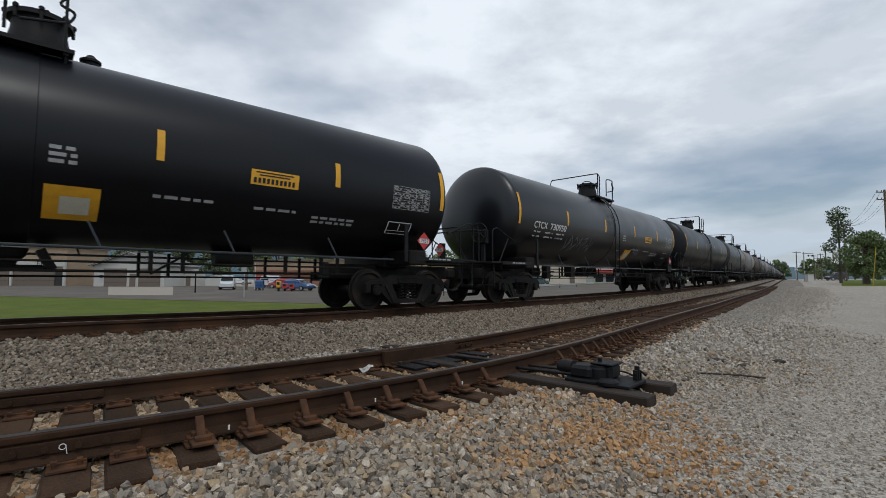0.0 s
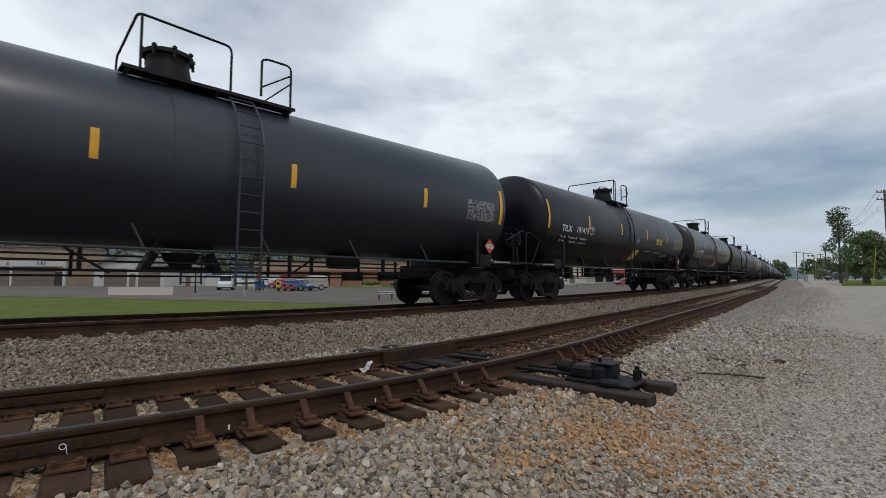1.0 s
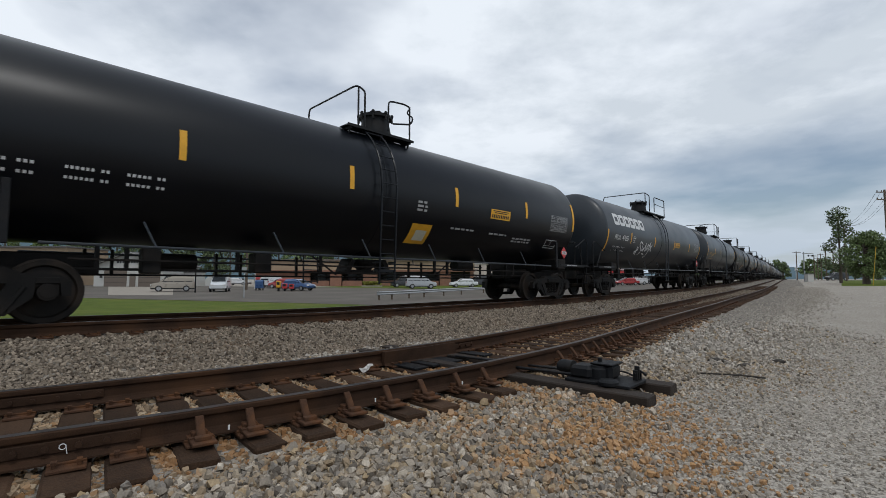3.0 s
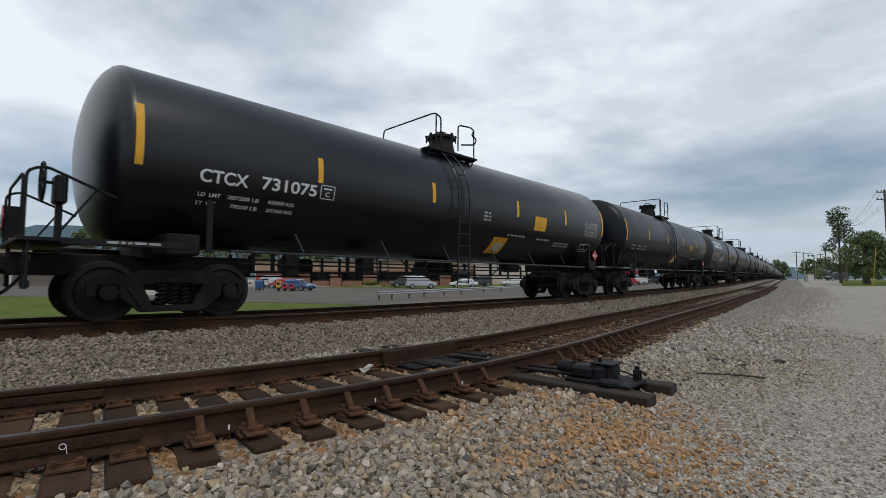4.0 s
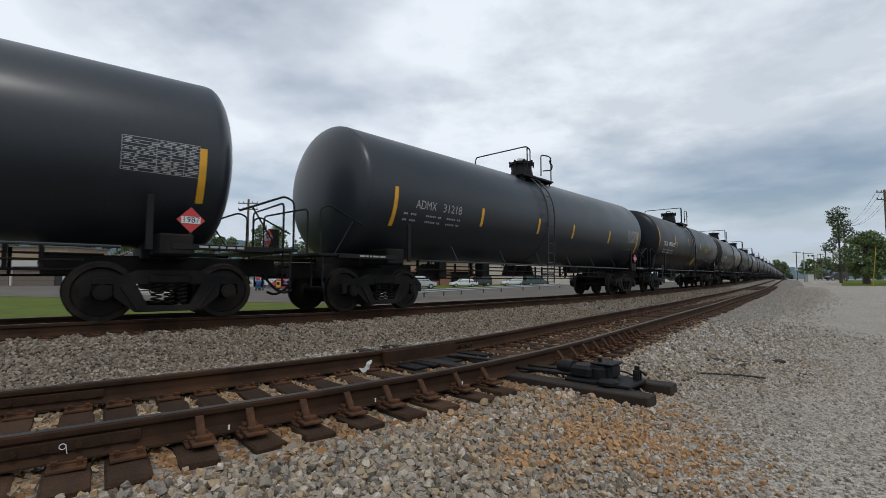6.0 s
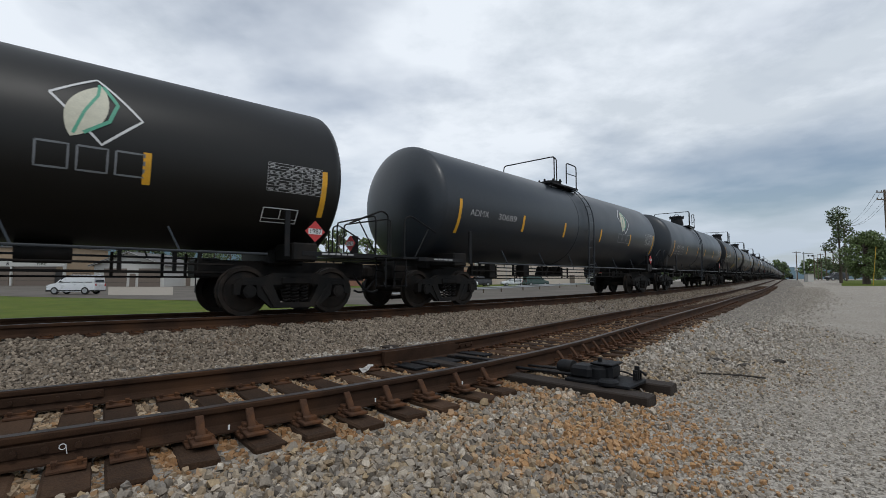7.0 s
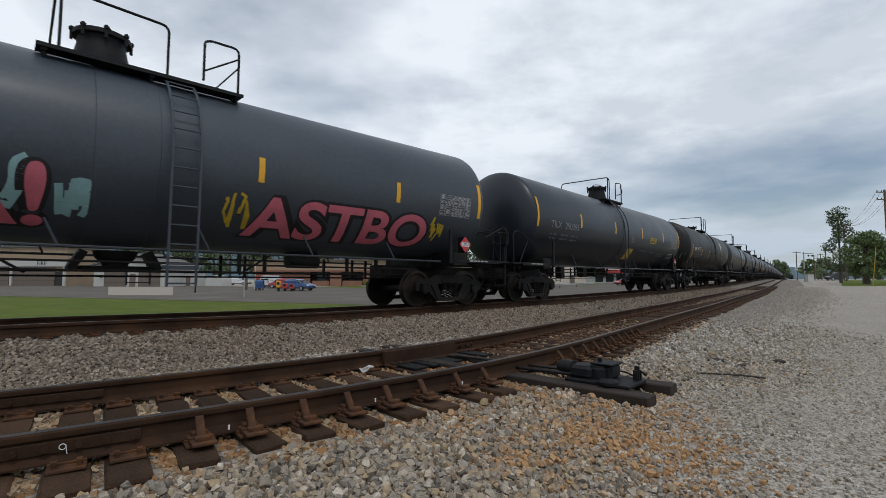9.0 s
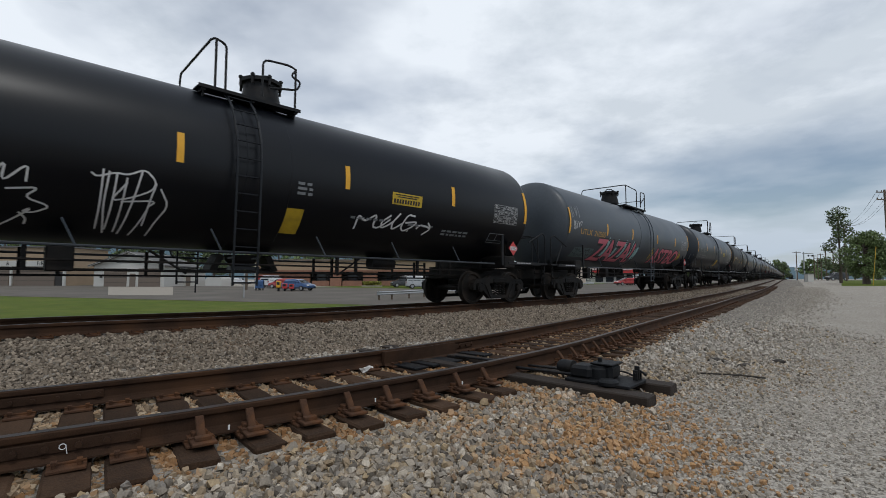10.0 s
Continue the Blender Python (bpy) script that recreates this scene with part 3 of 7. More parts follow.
S_M = np.concatenate([np.arange(-45, 70, 1.0), np.arange(70, 440, 10.0)])
S_S = np.concatenate([np.arange(-20, 24, 0.4), np.arange(24, 280, 4.0)])
main_track = tagged(empty("main_track"), "rusty mainline railway track on dark timber ties", "railway track", kind="structure")
side_track = tagged(empty("siding_track"), "rusty siding track with shiny worn rail tops", "railway track", kind="structure")
for at, S, top, track in ((main_at, S_M, main_top, main_track), (side_at, S_S, lambda s: 0.0, side_track)):
    for off in (-0.75, 0.75):
        rail = part("rail", sweep(at, S, off, top, RAIL), M_RUST, track, smooth=20)
        part("running_surface", sweep(at, S, off, top, TOP), M_RAILTOP, rail, "polished steel running surface", smooth=20)


def tie_mesh(length, seed):
    r = random.Random(seed)
    bm = bmesh.new()
    box(bm, (0, 0, -0.09), (0.23, length, 0.18), None, 0.012)
    bmesh.ops.subdivide_edges(bm, edges=[e for e in bm.edges if abs((e.verts[0].co - e.verts[1].co).y) > 1], cuts=6)
    for v in bm.verts:
        v.co += Vector((r.uniform(-0.006, 0.006), r.uniform(-0.012, 0.012), r.uniform(-0.008, 0.003)))
    return finish("tie", bm, 25)


TIES = [tie_mesh(2.6, i) for i in range(5)]
LONG_TIE = tie_mesh(4.4, 9)
PLATE = bmesh.new()
box(PLATE, (0, 0, 0.010), (0.19, 0.40, 0.02), None, 0.004)
box(PLATE, (0, 0.10, 0.025), (0.19, 0.025, 0.018), None, 0.003)
box(PLATE, (0, -0.10, 0.025), (0.19, 0.025, 0.018), None, 0.003)
for px in (-0.06, 0.06):
    for py in (-0.155, 0.155):
        rod(PLATE, (px, py, 0.0), (px, py, 0.045), 0.013, 6)
        box(PLATE, (px, py * 0.95, 0.05), (0.03, 0.045, 0.014))
PLATE = finish("tie_plate", PLATE, 25)
# adjustable rail brace: a leaning strut on a wedge
BRACE = bmesh.new()
box(BRACE, (0, -0.16, 0.022), (0.15, 0.26, 0.02), None, 0.004)
box(BRACE, (0, -0.115, 0.085), (0.055, 0.028, 0.17), Matrix.Rotation(radians(-38), 4, "X"), 0.006)
box(BRACE, (0, -0.075, 0.045), (0.10, 0.07, 0.035), None, 0.006)
box(BRACE, (0, -0.21, 0.045), (0.10, 0.05, 0.03), None, 0.005)
BRACE = finish("rail_brace", BRACE, 25)


def pose_on(at, s, off, z, turn=0.0):
    x, y, th = at(s, off)
    return pose(float(x), float(y), float(z + rise(x, y)), 0, 0, 90 - math.degrees(float(th)) + turn)


rt = random.Random(3)
for i, s in enumerate(TIE_S):
    part("tie", TIES[i % 5], M_TIE, side_track, m=pose_on(side_at, s, 0.07 + rt.uniform(-0.06, 0.06), -0.205 + rt.uniform(-0.006, 0.006), rt.uniform(-2.5, 2.5)))
    if s < 22:
        for off in (-0.75, 0.75):
            part("tie_plate", PLATE, M_PLATE, side_track, m=pose_on(side_at, s, off, -0.206))
            if -2.1 < s < 6.0 and off < 0:
                part("rail_brace", BRACE, M_PLATE, side_track, "rusty steel rail brace", m=pose_on(side_at, s, off, -0.19))
for i, s in enumerate(np.arange(-16.0, 90, 0.55)):
    part("tie", TIES[i % 5], M_TIE, main_track, m=pose_on(main_at, s, rt.uniform(-0.06, 0.06), float(main_top(s)) - 0.205, rt.uniform(-2, 2)))
    if s < 16:
        part("tie_plate", PLATE, M_PLATE, main_track, m=pose_on(main_at, s, -0.75, float(main_top(s)) - 0.206))


# ---- tank cars ----
LT, PITCH, SPEED, WHEEL_R = 14.24, 18.49, 20.66, 0.457
TR, TZ, UP = 1.53, 2.73, 0.10            # tank radius, height of its axis over the rail, and the lift of the under-body
MESH = {}


def shared(key, build, smooth=30):
    """Builds a mesh once, for all cars."""
    if key not in MESH:
        bm = bmesh.new()
        build(bm)
        MESH[key] = finish(key, bm, smooth)
    return MESH[key]


def on_tank(x, deg, lift=0.0):
    """A point of the tank's shell: along the car, and round from the crown to the viewer's side."""
    a = radians(deg)
    return Vector((x, -(TR + lift) * math.sin(a), TZ + (TR + lift) * math.cos(a)))


def patch(bm, x0, x1, a0, a1, lift=0.006):
    n = max(1, int(abs(a1 - a0) / 4))
    rows = [[bm.verts.new(on_tank(x, a0 + (a1 - a0) * i / n, lift)) for x in (x0, x1)] for i in range(n + 1)]
    for p, q in zip(rows, rows[1:]):
        bm.faces.new((p[0], p[1], q[1], q[0]))


def stroke(bm, pts, width, lift=0.006):
    """A painted line on the shell through (x, degrees) points."""
    k = TR * math.pi / 180
    P = [Vector((x, a * k)) for x, a in pts]
    fine = [P[0]]
    for a, b in zip(P, P[1:]):
        n = max(1, int((b - a).length / 0.09))
        fine += [a + (b - a) * i / n for i in range(1, n + 1)]
    rows = []
    for i, p in enumerate(fine):
        d = (fine[min(i + 1, len(fine) - 1)] - fine[max(i - 1, 0)]).normalized()
        nrm = Vector((-d.y, d.x)) * width / 2
        rows.append([bm.verts.new(on_tank(q.x, q.y / k, lift)) for q in (p + nrm, p - nrm)])
    for p, q in zip(rows, rows[1:]):
        bm.faces.new((p[0], p[1], q[1], q[0]))


def lettering(text, x0, x1, a_top, a_bottom, lift=0.006, swell=0.0):
    """Letters laid round the shell, fitted between x0 and x1 and between two angles."""
    cu = bpy.data.curves.new("letters", "FONT")
    cu.body, cu.offset = text, swell
    ob = new("letters", cu)
    dg = bpy.context.evaluated_depsgraph_get()
    me = bpy.data.meshes.new_from_object(ob.evaluated_get(dg))
    bpy.data.objects.remove(ob)
    bpy.data.curves.remove(cu)
    bm = bmesh.new()
    bm.from_mesh(me)
    bpy.data.meshes.remove(me)
    xs, ys = [v.co.x for v in bm.verts], [v.co.y for v in bm.verts]
    lo, hi, b, t = min(xs), max(xs), min(ys), max(ys)
    bmesh.ops.triangulate(bm, faces=bm.faces)
    for i in range(6):
        bmesh.ops.bisect_plane(bm, geom=bm.verts[:] + bm.edges[:] + bm.faces[:], dist=1e-6, plane_co=(0, b + (t - b) * (i + 0.73) / 6.31, 0), plane_no=(0, 1, 0))
    for v in bm.verts:
        u, w = (v.co.x - lo) / (hi - lo), (v.co.y - b) / (t - b)
        v.co = on_tank(x0 + (x1 - x0) * u, a_bottom + (a_top - a_bottom) * w, lift)
    return bm


def tank_shell(bm):
    prof = [(-8.32, 0.02)]
    for i in range(1, 13):
        t = math.pi / 2 * (1 - i / 12)
        prof.append((-7.82 - 0.50 * math.sin(t), TR * math.cos(t)))
    prof += [(-2.0, TR), (-0.55, TR), (-0.54, TR + 0.012), (0.30, TR + 0.012), (0.31, TR), (4.0, TR)]
    prof += [(-x, r) for x, r in reversed(prof[:13])]
    lathe(bm, prof, 56)
    bmesh.ops.translate(bm, verts=bm.verts, vec=(0, 0, TZ))


def body_bolster(bm):
    box(bm, (0, 0, 1.10), (0.5, 2.9, 0.34), None, 0.03)
    box(bm, (0, 0, 1.02), (0.7, 1.2, 0.3), None, 0.03)


def wheelset(bm):
    for sy in (-1, 1):
        prof = [(0.0, 0.09), (0.0, 0.12), (0.03, 0.14), (0.045, 0.36), (0.0, 0.385), (0.0, WHEEL_R), (0.10, WHEEL_R + 0.003), (0.113, WHEEL_R + 0.028), (0.135, WHEEL_R + 0.026), (0.135, 0.38), (0.09, 0.36), (0.08, 0.15), (0.10, 0.12)]
        b2 = bmesh.new()
        lathe(b2, prof, 30, "y")
        for v in b2.verts:
            v.co.y = sy * (0.80 - v.co.y)
        me = bpy.data.meshes.new("tmp")
        b2.to_mesh(me)
        b2.free()
        bm.from_mesh(me)
        bpy.data.meshes.remove(me)
    rod(bm, (0, -1.02, 0), (0, 1.02, 0), 0.085, 14)


def side_frame(bm):
    """Cast side frame: bowed top chord, spring window and two pedestals."""
    top = [(-1.16, 0.60), (-1.02, 0.70), (-0.62, 0.72), (-0.44, 0.80), (0.44, 0.80), (0.62, 0.72), (1.02, 0.70), (1.16, 0.60), (1.16, 0.40), (1.05, 0.40),
           (1.03, 0.58), (0.76, 0.58), (0.74, 0.38), (0.46, 0.14), (-0.46, 0.14), (-0.74, 0.38), (-0.76, 0.58), (-1.03, 0.58), (-1.05, 0.40), (-1.16, 0.40)]
    inner = [(-0.46, 0.58), (0.46, 0.58), (0.30, 0.24), (-0.30, 0.24)]

    def face(pts, y):
        return [bm.verts.new((x, y, z)) for x, z in pts]
    for y0, y1 in ((-1.075, -0.94),):
        o0, o1, i0, i1 = face(top, y0), face(top, y1), face(inner, y0), face(inner, y1)
        for ring0, ring1 in ((o0, o1), (i0, i1)):
            n = len(ring0)
            for j in range(n):
                bm.faces.new((ring0[j], ring0[(j + 1) % n], ring1[(j + 1) % n], ring1[j]))
        for o, i in ((o0, i0), (o1, i1)):
            # bridge the outline and the window with triangles
            es = [bm.edges.get((o[j], o[(j + 1) % len(o)])) for j in range(len(o))] + [bm.edges.get((i[j], i[(j + 1) % 4])) for j in range(4)]
            bmesh.ops.triangle_fill(bm, edges=es, use_beauty=True)
    for sx in (-1, 1):
        rod(bm, (sx * 0.89, -1.12, WHEEL_R), (sx * 0.89, -0.92, WHEEL_R), 0.12, 18)
        rod(bm, (sx * 0.89, -1.135, WHEEL_R), (sx * 0.89, -1.10, WHEEL_R), 0.085, 18)
        box(bm, (sx * 0.89, -1.0, 0.62), (0.30, 0.16, 0.12), None, 0.02)
    box(bm, (0, -1.0, 0.655), (0.62, 0.22, 0.15), None, 0.03)
    for sx in (-1, 1):   # raised ribs along the struts
        box(bm, (sx * 0.53, -1.085, 0.36), (0.06, 0.03, 0.46), Matrix.Rotation(radians(sx * 32), 4, "Y"), 0.008)


def spring(bm):
    for sx in (0.0,):
        pts = [(sx + 0.075 * math.cos(a), -1.02 + 0.075 * math.sin(a), 0.245 + 0.33 * a / (2 * math.pi * 5)) for a in np.linspace(0, 2 * math.pi * 5, 36)]
        tube(bm, pts, 0.015, 5)


def coupler(bm):
    box(bm, (0, 0, 0.86), (0.75, 0.17, 0.20), None, 0.03)
    box(bm, (0.42, 0.03, 0.86), (0.28, 0.34, 0.30), None, 0.06)


def air_hose(bm):
    tube(bm, [(0.0, 0.3, 0.80), (0.12, 0.3, 0.62), (0.26, 0.25, 0.45), (0.42, 0.18, 0.38), (0.56, 0.14, 0.44)], 0.026, 8)


def running_pipe(bm):
    tube(bm, [(-6.4, -1.46, 1.03), (6.4, -1.46, 1.03)], 0.024, 8)
    tube(bm, [(-6.4, 1.46, 1.03), (6.4, 1.46, 1.03)], 0.024, 8)
    for x in (-5.0, -2.9, -0.9, 1.1, 3.0, 5.0):
        for sy in (-1, 1):
            rod(bm, (x, sy * 1.46, 1.03), (x - 0.16, sy * 1.36, 1.42), 0.018, 6)


def under_gear(bm):
    """Bottom outlet with its skid, brake cylinder, levers and pipes."""
    lathe2 = [(-0.0, 0.34), (0.12, 0.30), (0.22, 0.20), (0.36, 0.17)]
    for a, b in zip(lathe2, lathe2[1:]):
        rod(bm, (0, 0, 1.05 - a[0]), (0, 0, 1.05 - b[0]), a[1], 16, b[1])
    box(bm, (0, 0, 0.74), (1.1, 0.5, 0.10), None, 0.04)
    box(bm, (-0.55, 0, 0.88), (0.12, 0.45, 0.36), Matrix.Rotation(radians(28), 4, "Y"))
    box(bm, (0.55, 0, 0.88), (0.12, 0.45, 0.36), Matrix.Rotation(radians(-28), 4, "Y"))
    rod(bm, (-4.6, 0.2, 0.86), (-3.9, 0.2, 0.86), 0.17, 14)
    rod(bm, (3.0, -0.3, 0.98), (3.7, -0.3, 0.98), 0.16, 14)
    rod(bm, (-6.3, -0.62, 0.70), (6.3, -0.62, 0.70), 0.022, 6)
    rod(bm, (-6.3, 0.45, 0.62), (6.3, 0.45, 0.62), 0.018, 6)
    rod(bm, (-6.0, -0.9, 0.84), (6.0, -0.9, 0.84), 0.018, 6)
    for x in (-5.6, -5.2, -3.4, -2.9, -1.6, 1.9, 2.4, 4.3, 5.1, 5.5):
        box(bm, (x, -0.60, 0.88), (0.06, 0.06, 0.40))
        box(bm, (x, 0.45, 0.84), (0.05, 0.05, 0.46))
    box(bm, (-3.0, -0.7, 0.86), (0.34, 0.30, 0.38), None, 0.02)
    box(bm, (-4.9, -0.75, 0.84), (0.28, 0.22, 0.42), None, 0.02)
    rod(bm, (1.9, -0.60, 0.66), (2.5, -0.60, 1.05), 0.02, 6)
    rod(bm, (-1.2, -0.60, 0.66), (-1.8, -0.60, 1.05), 0.02, 6)


TOPZ = TZ + TR


def platform(bm, x0, x1):
    """Two grating walks beside the hatch on bearers, with short struts to the shell."""
    for sy in (-1, 1):
        box(bm, ((x0 + x1) / 2, sy * 0.88, TOPZ - 0.16), (x1 - x0, 0.32, 0.03), None, 0.006)
        box(bm, ((x0 + x1) / 2, sy * 1.045, TOPZ - 0.16), (x1 - x0, 0.025, 0.06))
    for x in (x0 + 0.1, (x0 + x1) / 2, x1 - 0.1):
        box(bm, (x, 0, TOPZ - 0.20), (0.07, 2.04, 0.06))
        for sy in (-1, 1):
            rod(bm, (x, sy * 0.98, TOPZ - 0.18), (x, sy * 0.92, TOPZ - 0.38), 0.022, 6)


def manway(bm):
    prof = [(0.0, 0.42), (0.08, 0.42), (0.30, 0.36), (0.40, 0.36), (0.41, 0.43), (0.47, 0.43), (0.51, 0.30), (0.52, 0.05)]
    lathe(bm, prof, 24, "z")
    tube(bm, [(-0.1, 0.1, 0.5), (-0.1, 0.1, 0.6), (0.1, -0.1, 0.6), (0.1, -0.1, 0.5)], 0.014)
    for v in bm.verts:
        v.co.z *= 1.25
    bmesh.ops.translate(bm, verts=bm.verts, vec=(0, 0, TOPZ + 0.04))


def manway_low(bm):
    """A flat hatch of small height, of the shorter make."""
    lathe(bm, [(0.0, 0.36), (0.10, 0.36), (0.12, 0.43), (0.19, 0.43), (0.23, 0.30), (0.24, 0.05)], 24, "z")
    bmesh.ops.translate(bm, verts=bm.verts, vec=(0, 0, TOPZ + 0.04))


def bolt(bm):
    rod(bm, (0, 0, -0.11), (0, 0, 0.11), 0.028, 6)
    rod(bm, (0, 0, 0.05), (0, 0, 0.09), 0.045, 6)


def valve(bm):
    lathe(bm, [(0, 0.13), (0.16, 0.13), (0.17, 0.16), (0.21, 0.16), (0.25, 0.09), (0.30, 0.05)], 16, "z")
    bmesh.ops.translate(bm, verts=bm.verts, vec=(0.7, 0.2, TOPZ + 0.03))


GUARD_Y = -1.03


def guard_tube(bm, pts, r=0.022):
    """A rail along the near edge of the platform, through (x, height over the crown) points."""
    tube(bm, [(x, GUARD_Y, TOPZ + z) for x, z in pts], r)


def cross_hoop(bm, x, turn):
    """A hoop across the car: up from the far shoulder, over, and a bend along the near edge down to the platform."""
    tube(bm, [(x + 0.05, 0.92, TOPZ - 0.22), (x + 0.05, 1.06, TOPZ + 0.30), (x + 0.05, 1.13, TOPZ + 0.60), (x + 0.05, 1.08, TOPZ + 0.78), (x, GUARD_Y + 0.1, TOPZ + 0.78),
              (x + 0.04, GUARD_Y, TOPZ + 0.78), (x + turn, GUARD_Y, TOPZ + 0.72), (x + turn, GUARD_Y, TOPZ - 0.20)], 0.022)
    guard_tube(bm, [(x + 0.06, 0.77), (x + 0.06, -0.20)])


def rails_looped(bm):
    """A hoop across the car, and a hooked rail beyond the hatch."""
    cross_hoop(bm, -1.03, 0.24)
    guard_tube(bm, [(-0.10, -0.05), (-0.10, 0.68), (0.42, 0.73), (0.60, 0.69), (0.47, 0.52), (0.70, 0.46), (0.62, 0.27), (0.05, 0.15)])
    guard_tube(bm, [(0.58, 0.70), (0.58, -0.18)])


def rails_long(bm):
    """A hoop across the car that runs on as a long top rail, and a narrow hoop with a diagonal."""
    cross_hoop(bm, -1.05, 1.50)
    guard_tube(bm, [(1.02, -0.05), (1.02, 0.66), (1.12, 0.71), (1.62, 0.72), (1.62, -0.18)])
    guard_tube(bm, [(1.02, 0.12), (1.61, 0.52)], 0.016)
    tube(bm, [(1.62, GUARD_Y, TOPZ + 0.36), (1.62, -GUARD_Y, TOPZ + 0.36)], 0.016)


def rails_gate(bm):
    """A hoop across the car and one long rail beyond the hatch."""
    cross_hoop(bm, -1.52, 0.74)
    guard_tube(bm, [(0.02, -0.05), (0.02, 0.70), (0.12, 0.74), (1.84, 0.75), (1.84, -0.18)])
    guard_tube(bm, [(0.05, 0.38), (1.83, 0.36)], 0.016)


def rails_plain(bm):
    """A hoop across the car, and a square hoop with a middle bar."""
    cross_hoop(bm, -1.42, 0.24)
    guard_tube(bm, [(-0.45, -0.05), (-0.44, 0.68), (-0.36, 0.73), (0.36, 0.72), (0.35, -0.18)])
    guard_tube(bm, [(-0.44, 0.34), (0.35, 0.35)], 0.016)


# make of car: guard rails, platform's ends, place of the hatch and of the ladder
MAKES = {"looped": (rails_looped, (-1.25, 0.70), 0.30, -0.45), "long": (rails_long, (-1.25, 1.72), -0.35, 0.75),
         "gate": (rails_gate, (-1.70, 1.92), 0.70, 0.0), "plain": (rails_plain, (-1.55, 0.45), 0.20, 0.35)}


def ladder(bm):
    for sy in (-1, 1):
        for x in (-0.31, 0.11):
            pts = [(x, sy * 0.75, TOPZ - 0.10)]
            for a in (38, 50, 62, 75, 90):
                p = on_tank(x, a, 0.13)
                pts.append((x, sy * -p.y, p.z))
            pts += [(x, sy * 1.63, 1.5), (x, sy * 1.60, 0.55)]
            tube(bm, pts, 0.022)
        for i in range(12):
            z = 0.6 + i * 0.31
            if z < TZ:
                y = 1.61
            else:
                y = math.sqrt(max(0.0, (TR + 0.13) ** 2 - (z - TZ) ** 2)) if z < TOPZ + 0.1 else 0
            if y > 0.7:
                rod(bm, (-0.31, sy * y, z), (0.11, sy * y, z), 0.014, 6)
        box(bm, (-0.1, sy * 1.52, 0.85), (0.5, 0.16, 0.06))
        rod(bm, (-0.31, sy * 1.63, 1.03), (-0.31, sy * 1.38, 1.03), 0.02, 6)
        rod(bm, (0.11, sy * 1.63, 1.03), (0.11, sy * 1.38, 1.03), 0.02, 6)


def end_deck(bm):
    """Deck, posts and grab rails at one end, the end towards +x."""
    box(bm, (8.75, 0, 1.085), (0.70, 2.85, 0.05), None, 0.005)
    box(bm, (7.85, -1.40, 1.07), (1.6, 0.12, 0.09), None, 0.005)
    box(bm, (7.85, 1.40, 1.07), (1.6, 0.12, 0.09), None, 0.005)
    for sy in (-1, 1):
        tube(bm, [(8.05, sy * 1.45, 1.72), (8.85, sy * 1.40, 2.06), (9.03, sy * 1.38, 1.98), (9.03, sy * 1.38, 1.10)], 0.02)
        rod(bm, (8.28, sy * 1.42, 1.80), (8.72, sy * 1.40, 1.10), 0.016, 6)
        for z in (0.45, 0.78):
            tube(bm, [(8.95, sy * 1.36, z + 0.08), (8.95, sy * 1.40, z), (9.0, sy * 1.0, z), (9.0, sy * 1.0, z + 0.08)], 0.014)
        rod(bm, (8.98, sy * 1.38, 0.42), (8.98, sy * 1.38, 1.1), 0.018, 6)
        rod(bm, (8.98, sy * 1.0, 0.42), (8.98, sy * 1.0, 1.1), 0.018, 6)
    tube(bm, [(9.02, -0.9, 1.10), (9.02, -0.9, 2.02), (9.02, 0.9, 2.02), (9.02, 0.9, 1.10)], 0.02)
    box(bm, (6.75, -1.47, 1.42), (0.10, 0.05, 0.85), None, 0.01)


def brake_wheel(bm):
    x = -8.80
    for k in range(5):
        a = k * 2 * math.pi / 5
        rod(bm, (x, -0.75, 1.95), (x, -0.75 + 0.27 * math.cos(a), 1.95 + 0.27 * math.sin(a)), 0.013, 6)
    pts = [(x, -0.75 + 0.28 * math.cos(a), 1.95 + 0.28 * math.sin(a)) for a in np.linspace(0, 2 * math.pi, 33)]
    tube(bm, pts, 0.018, 6)
    rod(bm, (x, -0.75, 1.95), (x + 0.26, -0.75, 1.95), 0.025, 8)
    box(bm, (x + 0.2, -0.75, 1.85), (0.16, 0.30, 0.42), None, 0.03)
    box(bm, (x + 0.2, -0.75, 1.36), (0.08, 0.10, 0.62))


def mirrored(key, build):
    def go(bm):
        build(bm)
        for v in bm.verts:
            v.co.x = -v.co.x
    return shared(key, go)


def data_panel(bm):
    """A ruled table of small stencilled figures, too fine to read."""
    r = random.Random(5)
    for i in range(11):
        stroke(bm, [(6.35, 88 + i * 1.9), (7.40, 88 + i * 1.9)], 0.008)
    for x in (6.35, 6.80, 6.99, 7.18, 7.40):
        stroke(bm, [(x, 88), (x, 107)], 0.008)
    for i in range(10):
        x = 6.38
        while x < 7.32:
            w = r.uniform(0.04, 0.13)
            if r.random() < 0.8:
                patch(bm, x, x + w, 88.6 + i * 1.9, 89.4 + i * 1.9)
            x += w + 0.05


def small_lines(bm, x, a, w, n):
    r = random.Random(int(x * 10) + n)
    for i in range(n):
        u = x
        while u < x + w - 0.05:
            k = min(r.uniform(0.08, 0.25), x + w - u)
            patch(bm, u, u + k, a + i * 3.6, a + i * 3.6 + 2.0)
            u += k + 0.05


